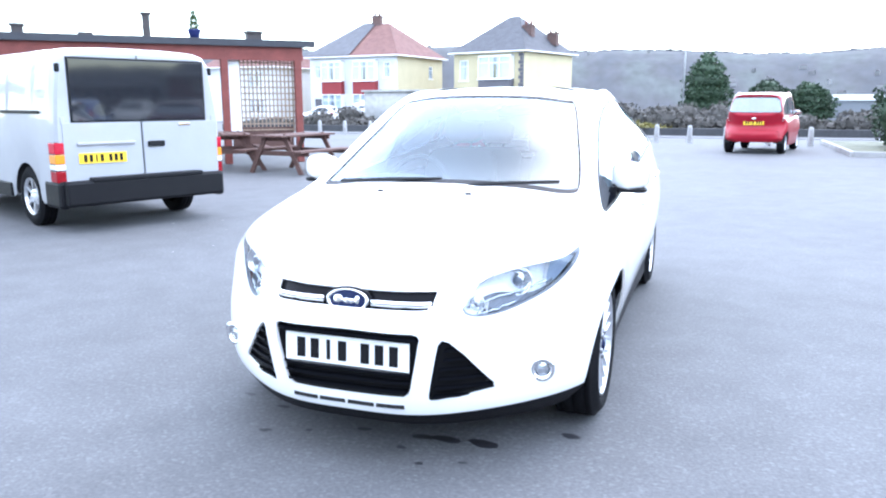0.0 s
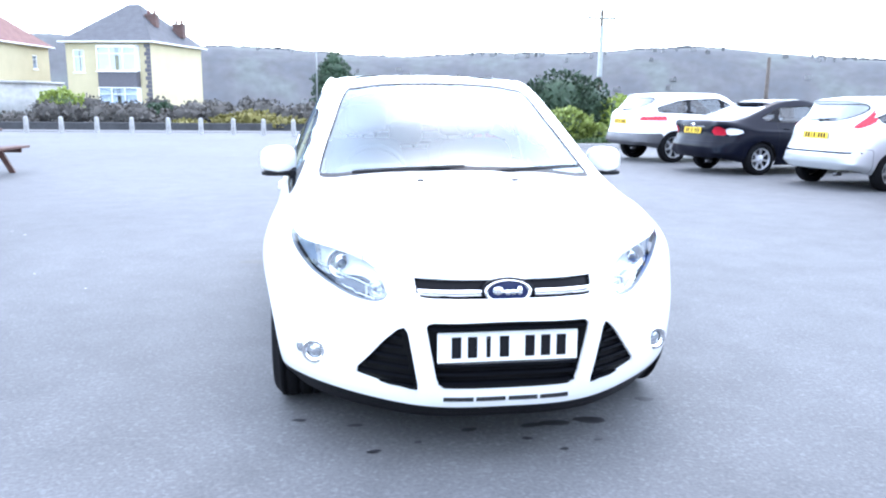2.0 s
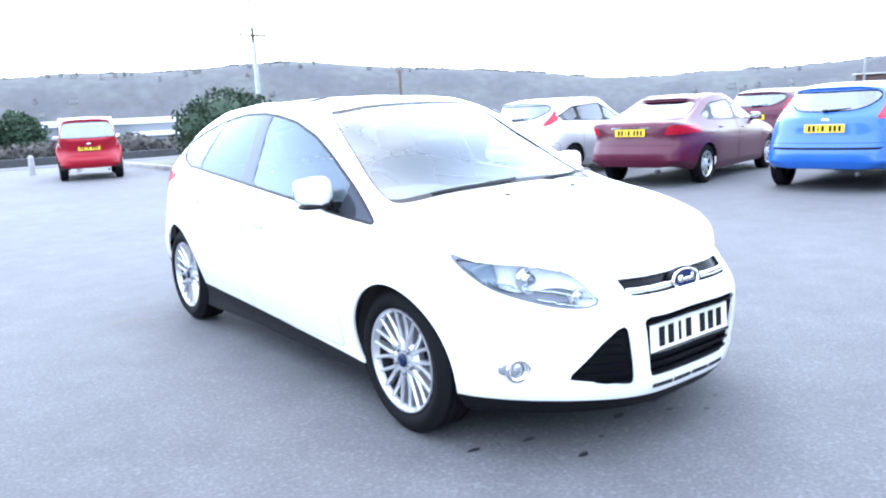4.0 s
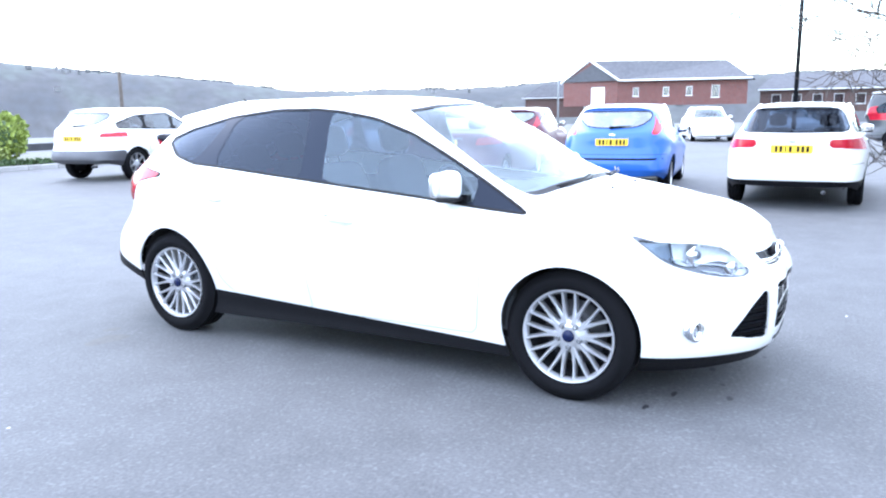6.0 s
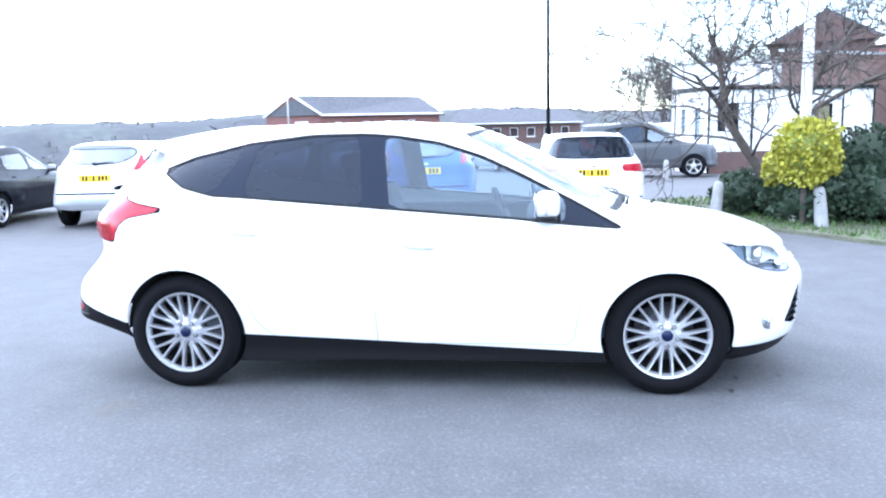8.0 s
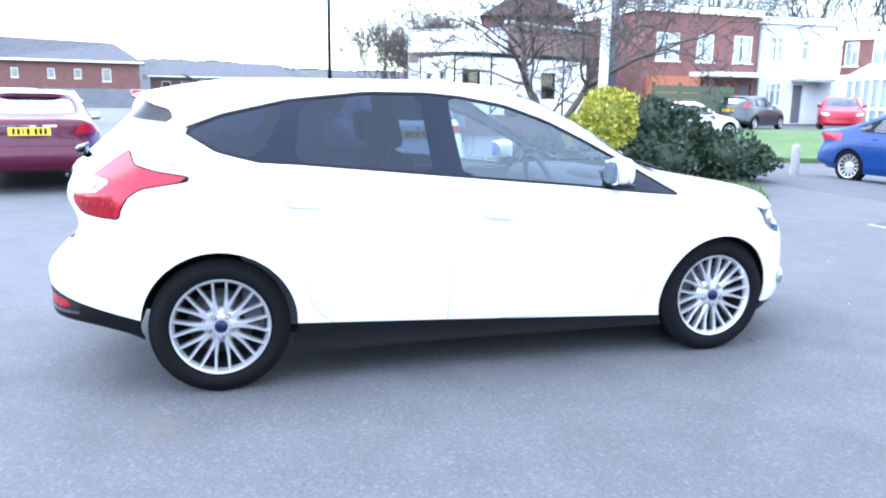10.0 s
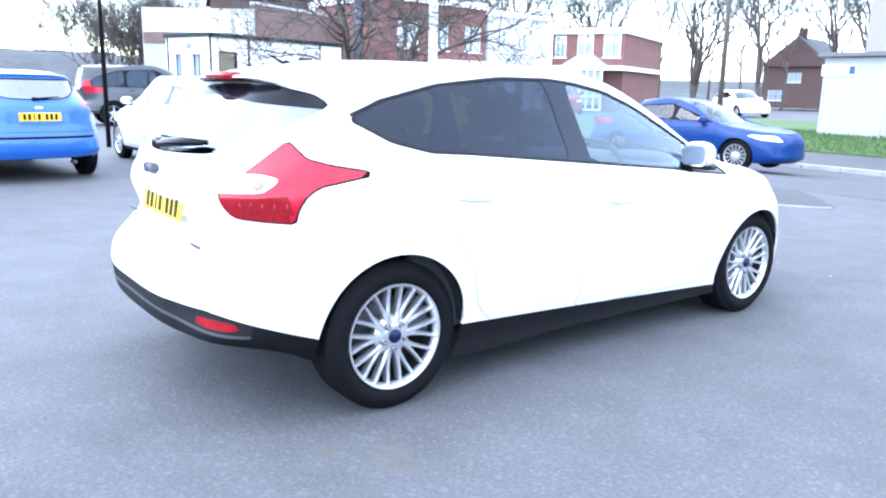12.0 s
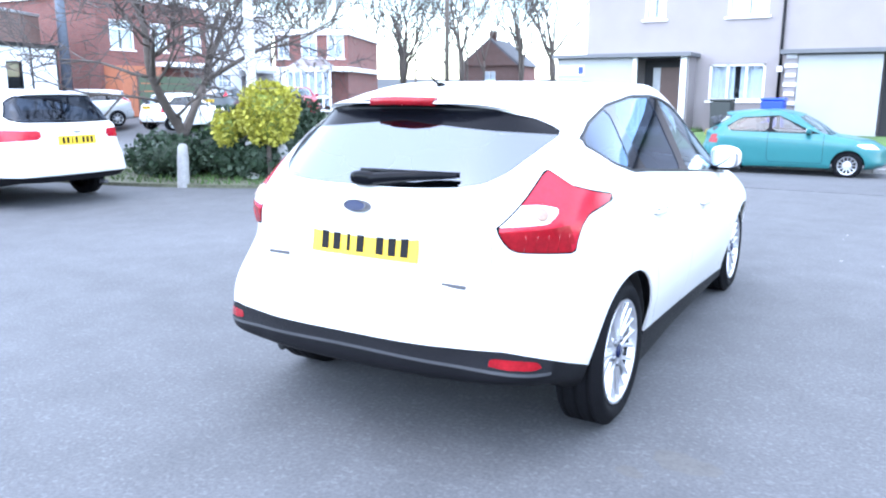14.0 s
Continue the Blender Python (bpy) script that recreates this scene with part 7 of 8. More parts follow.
chimney(h2, 6.5, 5.6, 6.6, 1.1, M["brick_dark"])
bay(h2, 2.9, 6.1, .7, 5.5, M["grey_panel"], (2.5, 3.7))
for i in range(19):
    ob_from("quoin", *boxm((.35 if i % 2 else .5, .04, .28), (6.85 if i % 2 else 6.78, -.02, .2 + .3 * i)), M["grey_panel"], h2, smooth=False)
h3 = shell_house("terraced_house", "white house with a pinkish tiled roof", pose(-44.5, 57, zg, 0, 0, -4), 8.0, 8.0, 5.0, M["render_white"], [(5.2, 6.8, .8, 2.2, 3), (5.2, 6.8, 3.2, 4.6, 3)], sm=M["render_white"])
hip_roof(h3, 8.0, 8.0, 5.0, 2.6, .3, M["red_tile"], ridge=3)
gar = ob_from("garage", *join(boxm((4.2, 4, 2.3), (0, 0, 1.15)), boxm((4.5, 4.3, .14), (0, 0, 2.37))), M["kerb"])
gar.matrix_world = pose(-19.5, 46, land(-19, 46), 0, 0, -8)
tagged(gar, "pale flat-roofed garage between the houses", "garage")

# public house terrace: dark fascia, red-brown posts, trellis
PM = pose(-7.75, 11.3, 0, 0, 0, 43)
pub = empty("pergola", PM, "red-brown timber pergola with a dark flat roof", "pergola")
ob_from("roof", *join(boxm((13.5, 3.9, .10), (-6.55, 1.95, 2.73)), boxm((13.56, .06, .15), (-6.55, -.03, 2.70))), mat("dark_fascia", (.035, .037, .045), .7, vary=.2), pub, smooth=False)
ob_from("beam", *boxm((13.2, .12, .30), (-6.65, .10, 2.475)), M["red_wood"], pub, smooth=False)
for x in (-.16, -1.82, -4.1, -6.4, -8.7, -11.0):
    bm = nb()
    box(bm, (.16, .16, 2.33), (x, .12, 1.165), bevel=.012)
    part("post", bm, M["red_wood"], pub)
ob_from("white_panel", *boxm((.24, .03, 1.75), (-1.60, .22, 1.45)), M["upvc"], pub, smooth=False)
ob_from("low_panel", *boxm((1.4, .03, .55), (-.98, .24, .55)), M["wood"], pub, smooth=False)
tr = empty("trellis", PM @ pose(-.86, .24, 0), "pale square wooden trellis panel", "trellis")
vm = hm = None
for i in range(14):
    o = new("upright_slat", vm) if vm else ob_from("upright_slat", *boxm((.032, .02, 1.62), (0, 0, 0)), M["wood_pale"], tr, smooth=False)
    vm = o.data
    o.parent = tr
    o.matrix_basis = Matrix.Translation((-.60 + i * .092, 0, 1.52))
for i in range(12):
    o = new("cross_slat", hm) if hm else ob_from("cross_slat", *boxm((1.26, .02, .03), (0, 0, 0)), M["wood_pale"], tr, smooth=False)
    hm = o.data
    o.parent = tr
    o.matrix_basis = Matrix.Translation((0, -.022, .76 + i * .138))
pb = empty("public_house", PM @ pose(0, 3.9, 0), "white-walled public house with dark windows", "building")
PW = [(10.3, 11.2, .9, 2.2), (8.0, 9.2, .9, 2.1), (3.0, 4.6, .9, 2.1)]
wall(pb, "front_wall", 12, 2.6, PW + [(6.2, 7.1, 0.05, 2.1)], M["render_white"], pose(-14, 0, 0))
for q in PW:
    window(pb, pose(-14, 0, 0), *q, lights=2, curtain=False)
ob_from("door", *boxm((.85, .06, 2.05), (-6.88, .12, 1.07)), M["grey_panel"], pb, smooth=False)
for x in (-2.12, -13.88):
    ob_from("side_wall", *boxm((.25, 7.5, 2.6), (x, 4.02, 1.3)), M["render_white"], pb, smooth=False)
ob_from("flat_roof", *boxm((12.3, 8.2, .14), (-8, 3.95, 2.68)), M["slate"], pb, smooth=False)
ob_from("back_wall", *boxm((12, .25, 2.6), (-8, 7.9, 1.3)), M["render_white"], pb, smooth=False)
# Added dark sheet: gloom behind the pub windows put into its colour.
ob_from("inner_wall", *boxm((11, .1, 2.5), (-8, 3, 1.27)), M["painted_dark"], pb, smooth=False)
tp = empty("topiary_pot", PM @ pose(-2.35, .7, 2.79), "clipped green cone in a blue pot", "pot plant")
ob_from("pot", *lathe([(0, 0), (.10, 0), (.145, .2), (.155, .22), (.13, .22), (.13, .19)], 18), mat("blue_glaze", (.02, .03, .12), .25), tp).rotation_euler = (0, radians(-90), 0)
ob_from("foliage", *leaves([(0, 0, .30, .11, .11, .11), (0, 0, .42, .085, .085, .10), (0, 0, .54, .05, .05, .09)], 600, .035, 5), M["leaf_mid"], tp, smooth=False)
M["vent_brown"] = mat("dark_brown_metal", (.05, .042, .042), .7, vary=.2)
for x, w_, h_ in ((-5.9, .22, .22), (-3.35, .16, .55), (-4.6, .24, .08), (-1.0, .34, .22)):
    v_ = ob_from("roof_vent", *join(boxm((w_, w_, h_), (0, 0, h_ / 2)), boxm((w_ + .06, w_ + .06, .05), (0, 0, h_))), M["vent_brown"], smooth=False)
    v_.matrix_world = PM @ pose(x, .9, 2.78)
    tagged(v_, "small dark metal vent on the flat roof", "vent")


def picnic_table(m):
    t = empty("picnic_table", m, "weathered brown wooden picnic table with benches", "table", "picnic tables")
    for i in range(5):
        bm = nb()
        box(bm, (.135, 1.75, .04), (-.30 + .15 * i, 0, .74), bevel=.006)
        part("top_plank", bm, M["wood"], t)
    for s in (-1, 1):
        for k in (0, 1):
            bm = nb()
            box(bm, (.13, 1.75, .04), (s * (.62 + .14 * k), 0, .45), bevel=.006)
            part("bench_plank", bm, M["wood"], t)
        for y in (-.62, .62):
            ob_from("leg", *moved(boxm((.09, .045, .88), (0, 0, 0)), pose(s * .42, y, .38, 0, s * -28, 0)), M["wood"], t, smooth=False)
    for y in (-.62, .62):
        ob_from("cross_brace", *boxm((1.55, .045, .09), (0, y + .045, .40)), M["wood"], t, smooth=False)
        ob_from("top_brace", *boxm((.74, .045, .08), (0, y + .045, .68)), M["wood"], t, smooth=False)
    return t


pt_ = picnic_table(pose(-6.75, 9.0, 0, 0, 0, -8))
copy_thing(pt_, pose(-8.35, 9.05, 0, 0, 0, 40))

# pebbledashed terrace beyond the far pavement
zp = .10
TM = pose(7.0, -19.7, zp, 0, 0, 180)
te = empty("terraced_house", TM, "pale pink pebbledashed terrace with white windows", "house")
holes = [(3.88, 5.44, 1.10, 2.16, 3), (4.28, 5.39, 3.5, 4.7, 2), (1.84, 2.47, 3.52, 4.7, 1), (1.95, 3.0, .05, 2.1, "door"), (8.6, 9.9, 3.5, 4.7, 2), (8.7, 9.6, .05, 2.1, "door"), (10.6, 12.1, 1.1, 2.16, 3)]
wall(te, "front_wall", 17, 5.4, [q[:4] for q in holes], M["render_pink"], pose(0, 0, 0))
for q in holes:
    if q[4] == "door":
        dr = ob_from("door", *boxm((q[1] - q[0], .06, q[3] - q[2]), ((q[0] + q[1]) / 2, .14, (q[2] + q[3]) / 2)), mat("brown_door", (.09, .05, .04), .5), te, smooth=False)
        ob_from("door_pane", *boxm((.22, .02, 1.0), ((q[0] + q[1]) / 2 - .15, .10, 1.35)), M["house_glass"], dr, smooth=False)
    else:
        window(te, pose(0, 0, 0), *q[:4], lights=q[4], transom=0)
for x0, L in ((0, 8), (17, 8)):
    ob_from("side_wall", *boxm((.25, 7.4, 5.4), (x0 + (.125 if x0 == 0 else -.125), 4.0, 2.7)), M["render_pink"], te, smooth=False)
ob_from("back_wall", *boxm((17, .25, 5.4), (8.5, 7.9, 2.7)), M["render_pink"], te, smooth=False)
hip_roof(te, 17, 8, 5.4, 1.8, .3, M["slate"], gable=True)
# Added backing sheet whose dark colour stands in for unlit terrace rooms.
ob_from("inner_wall", *boxm((16, .1, 5), (8.5, 2.5, 2.6)), M["painted_dark"], te, smooth=False)
ob_from("downpipe", *tube([(5.82, -.07, 5.3), (5.82, -.07, .1)], .04, 8), M["black_trim"], te)
ob_from("pipe_bracket", *boxm((.14, .1, .16), (5.82, -.07, 2.0)), M["upvc"], te, smooth=False)
M["porch_white"] = mat("grey_white_board", (.33, .335, .345), .7, vary=.08, scale=1.2)
po = empty("porch", pose(7.6, -18.6, zp, 0, 0, 180), "flat-roofed white porch with a dark open doorway", "porch")
ob_from("roof", *boxm((4.25, 1.5, .11), (2.06, .55, 2.42)), M["porch_lead"], po, smooth=False)
ob_from("front_panel", *boxm((2.40, .16, 2.2), (1.25, .08, 1.25)), M["porch_white"], po, smooth=False)
ob_from("side_panel", *boxm((.14, 1.0, 2.36), (.12, .62, 1.18)), M["panel_white"], po, smooth=False)
ob_from("plinth", *boxm((2.44, .18, .16), (1.25, .07, .08)), M["brick_dark"], po, smooth=False)
ob_from("post", *boxm((.12, .12, 2.36), (2.52, .06, 1.18)), M["upvc"], po, smooth=False)
ob_from("post", *boxm((.16, .12, 2.36), (3.95, .06, 1.18)), M["upvc"], po, smooth=False)
ob_from("side_return", *boxm((.10, .95, 2.36), (4.03, .62, 1.18)), M["render_pink"], po, smooth=False)
# Dark panel paints the shade at the back of the porch.
ob_from("dark_recess", *boxm((1.3, .06, 2.3), (3.24, .92, 1.16)), M["painted_dark"], po, smooth=False)
ob_from("inner_door", *boxm((.62, .05, 1.95), (3.40, .86, 1.1)), bpy.data.materials["brown_door"], po, smooth=False)
ob_from("door_glass", *boxm((.22, .03, .95), (2.98, .84, 1.6)), M["metal_grey"], po, smooth=False)
sg = ob_from("wall_sign", *boxm((.95, .02, .30), (0, 0, 0)), M["upvc"], smooth=False)
sg.matrix_world = pose(7.12, -18.578, 2.10, 0, 0, 180)
tagged(sg, "white notice board with a blue square", "sign")
ob_from("blue_square", *boxm((.16, .012, .22), (.36, -.012, 0)), mat("sign_blue", (.02, .05, .40), .4), sg, smooth=False)
for k in range(2):
    ob_from("text_bar", *boxm((.5, .01, .03), (-.12, -.012, .05 - .1 * k)), M["metal_grey"], sg, smooth=False)
pr2 = empty("porch", pose(.95, -18.6, zp, 0, 0, 180), "flat-roofed pale porch with a rendered side", "porch")
ob_from("roof", *boxm((2.9, 1.5, .11), (1.35, .55, 2.42)), M["porch_lead"], pr2, smooth=False)
ob_from("front_panel", *boxm((2.0, .14, 2.25), (1.35, .07, 1.2)), M["porch_white"], pr2, smooth=False)
ob_from("side_wall", *boxm((.3, 1.05, 2.36), (.18, .56, 1.18)), M["render_pink"], pr2, smooth=False)
for i in range(9):
    ob_from("brick", *boxm((.34 if i % 2 else .26, .05, .11), (.18, -.005, .3 + .25 * i)), M["render_white"], pr2, smooth=False)
# Dark panel stands in for the shaded door opening.
ob_from("doorway", *boxm((.5, .06, 2.2), (2.65, .5, 1.15)), M["painted_dark"], pr2, smooth=False)
hr_ = ob_from("handrail", *tube([(0, 0, 0), (0, 0, .95), (.06, -.02, 1.05), (.25, -.05, 1.08), (.85, -.10, .95), (.85, -.10, .1)], .028, 8), M["upvc"])
hr_.matrix_world = pose(5.65, -18.1, zp + .12, 0, 0, 200)
tagged(hr_, "white tubular metal handrail beside the steps", "handrail")
rp = empty("ramp", pose(5.0, -17.9, zp + .08, 0, 0, 180), "two pale concrete ramp slabs before the porch", "ramp")
for i in (0, 1):
    ob_from("slab", *moved(boxm((.55, 1.1, .09), (0, 0, 0)), pose(.3 + .62 * i, 0, .12, 10, 0, 0)), M["concrete"], rp, smooth=False)


def wheelie_bin(x, y, z, body, lid, rz, label):
    b = empty("wheelie_bin", pose(x, y, z, 0, 0, rz), label, "bin")
    bm = nb()
    box(bm, (.52, .58, .92), (0, 0, .52), bevel=.04, taper=1.12)
    part("bin_body", bm, body, b)
    bm = nb()
    box(bm, (.62, .70, .07), (0, 0, 1.02), bevel=.03)
    part("lid", bm, lid, b)
    for s in (-1, 1):
        ob_from("wheel", *moved(lathe([(0, .03), (.1, .03), (.1, -.03), (0, -.03)], 14), pose(.24 * s, .26, .1)), M["rubber"], b)


gb = mat("bin_grey", (.03, .035, .035), .6)
wheelie_bin(2.5, -18.7, zp + .10, gb, gb, 180, "dark grey wheelie bin by the wall")
wheelie_bin(1.05, -18.0, zp + .14, mat("bin_blue", (.01, .05, .40), .5), mat("bin_lid_blue", (.01, .06, .5), .5), 180, "bright blue recycling bin")

# brick and rendered houses across the junction
G2 = "houses across the junction"


def flat_house(label, a, b, depth, h, material, wins, z0=.25, porch=None, side=()):
    """A two-storey house with a shallow white-edged roof; front from a to b as seen from the car park."""
    L = math.hypot(b[0] - a[0], b[1] - a[1])
    rz = math.degrees(math.atan2(b[1] - a[1], b[0] - a[0]))
    hs = shell_house("flat_roofed_house", label, pose(a[0], a[1], z0, 0, 0, rz), L, depth, h, material, wins(L), right=side, group=G2)
    ob_from("roof_slab", *boxm((L + .3, depth + .3, .34), (L / 2, depth / 2, h + .17)), M["upvc"], hs, smooth=False)
    ob_from("roof_deck", *boxm((L + .1, depth + .1, .1), (L / 2, depth / 2, h + .36)), M["slate"], hs, smooth=False)
    return hs, L


w2_ = lambda L: [(L * .10, L * .26, 3.3, 4.6, 2), (L * .42, L * .60, 3.3, 4.6, 2), (L * .74, L * .92, 3.3, 4.6, 2), (L * .1, L * .3, .9, 2.2, 2)]
ha, La = flat_house("red brick house with white windows and a flat porch", (31.0, -19.2), (31.5, -26.3), 7, 5.6, M["brick"], lambda L: [(L * .45, L * .6, 3.2, 4.6, 1), (L * .78, L * .95, 3.2, 4.6, 1), (L * .1, L * .3, 3.2, 4.6, 1), (L * .86, L * .97, .05, 2.1, "door")])
ob_from("porch_roof", *boxm((La * .6, 1.4, .22), (La * .7, -.6, 2.55)), M["upvc"], ha, smooth=False)
ob_from("side_garage", *boxm((La * .34, 1.2, 2.4), (La * .2, -.6, 1.2)), mat("orange_brick", (.36, .13, .07), .9), ha, smooth=False)
hb, Lb = flat_house("pale rendered terraced house with small windows", (31.35, -26.45), (31.2, -31.0), 7, 5.3, M["render_white"], lambda L: [(L * .12, L * .30, 3.3, 4.6, 2), (L * .56, L * .66, 3.4, 4.5, 1), (L * .1, L * .32, .9, 2.2, 3), (L * .48, L * .62, .05, 2.1, "door")])
ob_from("porch_roof", *boxm((Lb * .42, 1.2, .14), (Lb * .66, -.5, 2.35)), M["metal_grey"], hb, smooth=False)
ob_from("porch_cheek", *boxm((.14, 1.1, 2.2), (Lb * .84, -.5, 1.15)), M["render_white"], hb, smooth=False)
hc_, Lc = flat_house("red brick house with white fascias and a conservatory", (31.6, -31.9), (27.4, -33.75), 9.0, 4.6, M["brick"], lambda L: [(L * .04, L * .2, 3.2, 4.5, 2), (L * .36, L * .58, 3.2, 4.6, 2), (L * .72, L * .95, 3.2, 4.6, 2)])
ob_from("string_course", *join(boxm((Lc + .5, 1.2, .26), (Lc / 2, -.45, 2.55)), boxm((.5, 9.2, .26), (Lc + .1, 4.5, 2.55))), M["upvc"], hc_, smooth=False)
ob_from("ground_floor_panel", *boxm((Lc * .45, .2, 2.5), (Lc * .25, -1.25, 1.3)), M["panel_white"], hc_, smooth=False)
cs = empty("conservatory", hc_.matrix_basis.copy(), "white-framed glass conservatory with a peaked roof", "conservatory")
for x in np.linspace(Lc * .36, Lc * .92, 7):
    ob_from("mullion", *boxm((.09, .09, 2.3), (float(x), -2.9, 1.25)), M["upvc"], cs, smooth=False)
for z in (.12, .9, 2.4):
    ob_from("rail", *boxm((Lc * .56 + .1, .1, .12), (Lc * .64, -2.9, z)), M["upvc"], cs, smooth=False)
ob_from("glazing", *boxm((Lc * .56, .02, 2.2), (Lc * .64, -2.86, 1.3)), M["house_glass"], cs, smooth=False)
ob_from("blind", *boxm((Lc * .54, .03, 1.9), (Lc * .64, -2.7, 1.35)), M["net_curtain"], cs, smooth=False)
cx0, cx1 = Lc * .33, Lc * .95
ob_from("roof", [(cx0, -3.1, 2.45), (cx1, -3.1, 2.45), (cx1, -1.4, 2.5), (cx0, -1.4, 2.5), ((cx0 + cx1) / 2 - .5, -2.1, 3.25), ((cx0 + cx1) / 2 + .5, -2.1, 3.25)],
        [(0, 1, 5, 4), (1, 2, 5), (2, 3, 4, 5), (3, 0, 4)], M["roof_glass"], cs, smooth=False)
fence = empty("garden_fence", pose(24.6, -19.2, .2, 0, 0, -72), "green horizontal-slatted wooden garden fence", "fence")
for i in range(6):
    ob_from("slat", *boxm((5.2, .03, .26), (-1.5, 0, .2 + .3 * i)), mat("green_stain", (.06, .085, .05), .8) if i == 0 else bpy.data.materials["green_stain"], fence, smooth=False)
for x in (-4.0, -2.4, -.8, .8):
    ob_from("post", *boxm((.1, .1, 1.95), (x, .07, .97)), M["wood"], fence, smooth=False)
h5 = shell_house("detached_house", "dark brick house with a steep gable and chimneys", pose(35.2, -62.3, .4, 0, 0, 190) @ Matrix.Scale(.76, 4), 7.4, 9, 4.7, M["brick_dark"], [(2.9, 4.4, 2.9, 4.0, 2), (.8, 2.4, .8, 2.0, 2)], sm=M["brick"])
ob_from("roof", [(-.4, -.4, 4.7), (7.8, -.4, 4.7), (7.8, 9.4, 4.7), (-.4, 9.4, 4.7), (3.7, -.4, 8.1), (3.7, 9.4, 8.1)], [(0, 4, 5, 3), (4, 1, 2, 5), (0, 1, 4), (2, 3, 5)], M["slate"], h5, smooth=False)
ob_from("gable", [(0, -.02, 4.7), (7.4, -.02, 4.7), (3.7, -.02, 7.85)], [(0, 1, 2)], M["brick_dark"], h5, smooth=False).location = (0, -.42, 0)
chimney(h5, 3.7, 1.2, 7.6, 1.4, M["brick_dark"])
chimney(h5, 1.8, 7.5, 5.9, 2.3, M["brick_dark"])

# portable cabin and the brick hall behind it
cab = empty("portable_cabin", pose(23.35, -6.9, .05, 0, 0, -73.5), "white portable cabin with black edging", "cabin")
CH, CL = 2.92, 6.65
cw = [(.38, 1.22, 1.45, 2.45), (4.2, 4.95, 1.35, 2.4)]
sw_ = [(.32, .85, 1.35, 2.4), (1.35, 1.95, 1.1, 2.4)]
wall(cab, "front_wall", CL, CH, cw, M["panel_white"], pose(0, 0, 0), .12)
wall(cab, "side_wall", 2.33, CH, sw_, M["panel_white"], pose(0, 2.45, 0, 0, 0, -90), .12)
for q in cw:
    window(cab, pose(0, 0, 0), *q, lights=1, frame_m=M["black_trim"], sill=False, curtain=False)
for q in sw_:
    window(cab, pose(0, 2.45, 0, 0, 0, -90), *q, lights=1, sill=False)
for x in (.03, 1.72, 5.35, CL - .03):
    ob_from("edge_strip", *boxm((.07, .03, CH), (x, -.016, CH / 2)), M["black_trim"], cab, smooth=False)
ob_from("edge_strip", *boxm((.03, .07, CH), (-.016, 2.42, CH / 2)), M["black_trim"], cab, smooth=False)
ob_from("roof", *boxm((CL + .14, 2.7, .13), (CL / 2, 1.25, CH + .065)), M["black_trim"], cab, smooth=False)
ob_from("side_wall", *boxm((.12, 2.3, CH), (CL - .06, 1.28, CH / 2)), M["panel_white"], cab, smooth=False)
ob_from("back_wall", *boxm((CL, .1, CH), (CL / 2, 2.5, CH / 2)), M["panel_white"], cab, smooth=False)
ob_from("plinth", *boxm((CL - .1, .1, .95), (CL / 2, -.08, .26)), M["brick_dark"], cab, smooth=False)
# Added dark sheet paints the cabin's unlit inside.
ob_from("inner_wall", *boxm((CL - .3, .06, CH - .2), (CL / 2, 1.5, CH / 2)), M["painted_dark"], cab, smooth=False)
ob_from("notice", *boxm((.26, .02, .26), (.85, .03, 1.62)), M["upvc"], cab, smooth=False)
for x, y in ((5.15, -.09), (-.08, 1.1)):
    ob_from("flood_lamp", *blob((.2, .14, .2), (x, y, 2.62), .5), M["metal_grey"], cab)
hall = empty("brick_hall", pose(29.3, -11.2, .05, 0, 0, -61), "red brick hall with a white fascia board", "building")
wall(hall, "front_wall", 7.2, 4.75, [], M["brick_brown"], pose(0, 0, 0))
wall(hall, "sign_wall", 5.0, 4.55, [], M["porch_white"], pose(-5.0 * math.cos(radians(67)), 5.0 * math.sin(radians(67)), 0, 0, 0, -67))
ob_from("side_wall", *boxm((.25, 4, 4.75), (7.07, 2.25, 2.375)), M["brick_brown"], hall, smooth=False)
ob_from("back_wall", *boxm((7.2, .25, 4.75), (3.6, 4.4, 2.375)), M["brick_brown"], hall, smooth=False)
ob_from("roof_deck", *boxm((6.7, 4.0, .2), (3.6, 2.2, 4.4)), M["slate"], hall, smooth=False)
ob_from("coping", *boxm((7.2, .30, .12), (3.62, .1, 4.82)), M["metal_grey"], hall, smooth=False)
SM = pose(-5.0 * math.cos(radians(67)), 5.0 * math.sin(radians(67)), 0, 0, 0, -67)
sb = ob_from("fascia_board", *boxm((3.75, .06, .92), (2.05, -.035, 3.98)), M["panel_white"], hall, smooth=False)
sb.matrix_basis = SM
for k in range(3):
    ob_from("text_bar", *boxm((.55, .012, .10), (.7 + .75 * k, -.072, 4.02)), M["metal_grey"], sb, smooth=False)
sq = ob_from("square_sign", *boxm((.62, .05, 1.05), (4.45, -.03, 3.75)), M["panel_white"], hall, smooth=False)
sq.matrix_basis = SM
ob_from("sign_mark", *moved(boxm((.3, .012, .12), (0, 0, 0)), pose(4.45, -.062, 3.8, 0, 35, 0)), M["metal_grey"], sq, smooth=False)
pw_ = ob_from("brick_band", *boxm((4.9, .05, .45), (2.5, -.03, 3.25)), M["brick_brown"], hall, smooth=False)
pw_.matrix_basis = SM
h6 = shell_house("detached_house", "brick house with a grey gabled roof behind the hall", pose(47.8, -16.2, .2, 0, 0, -110), 6.4, 8, 6.9, M["brick_dark"], [(1.2, 2.4, 4.6, 5.9, 2), (4.0, 5.2, 4.6, 5.9, 2)])
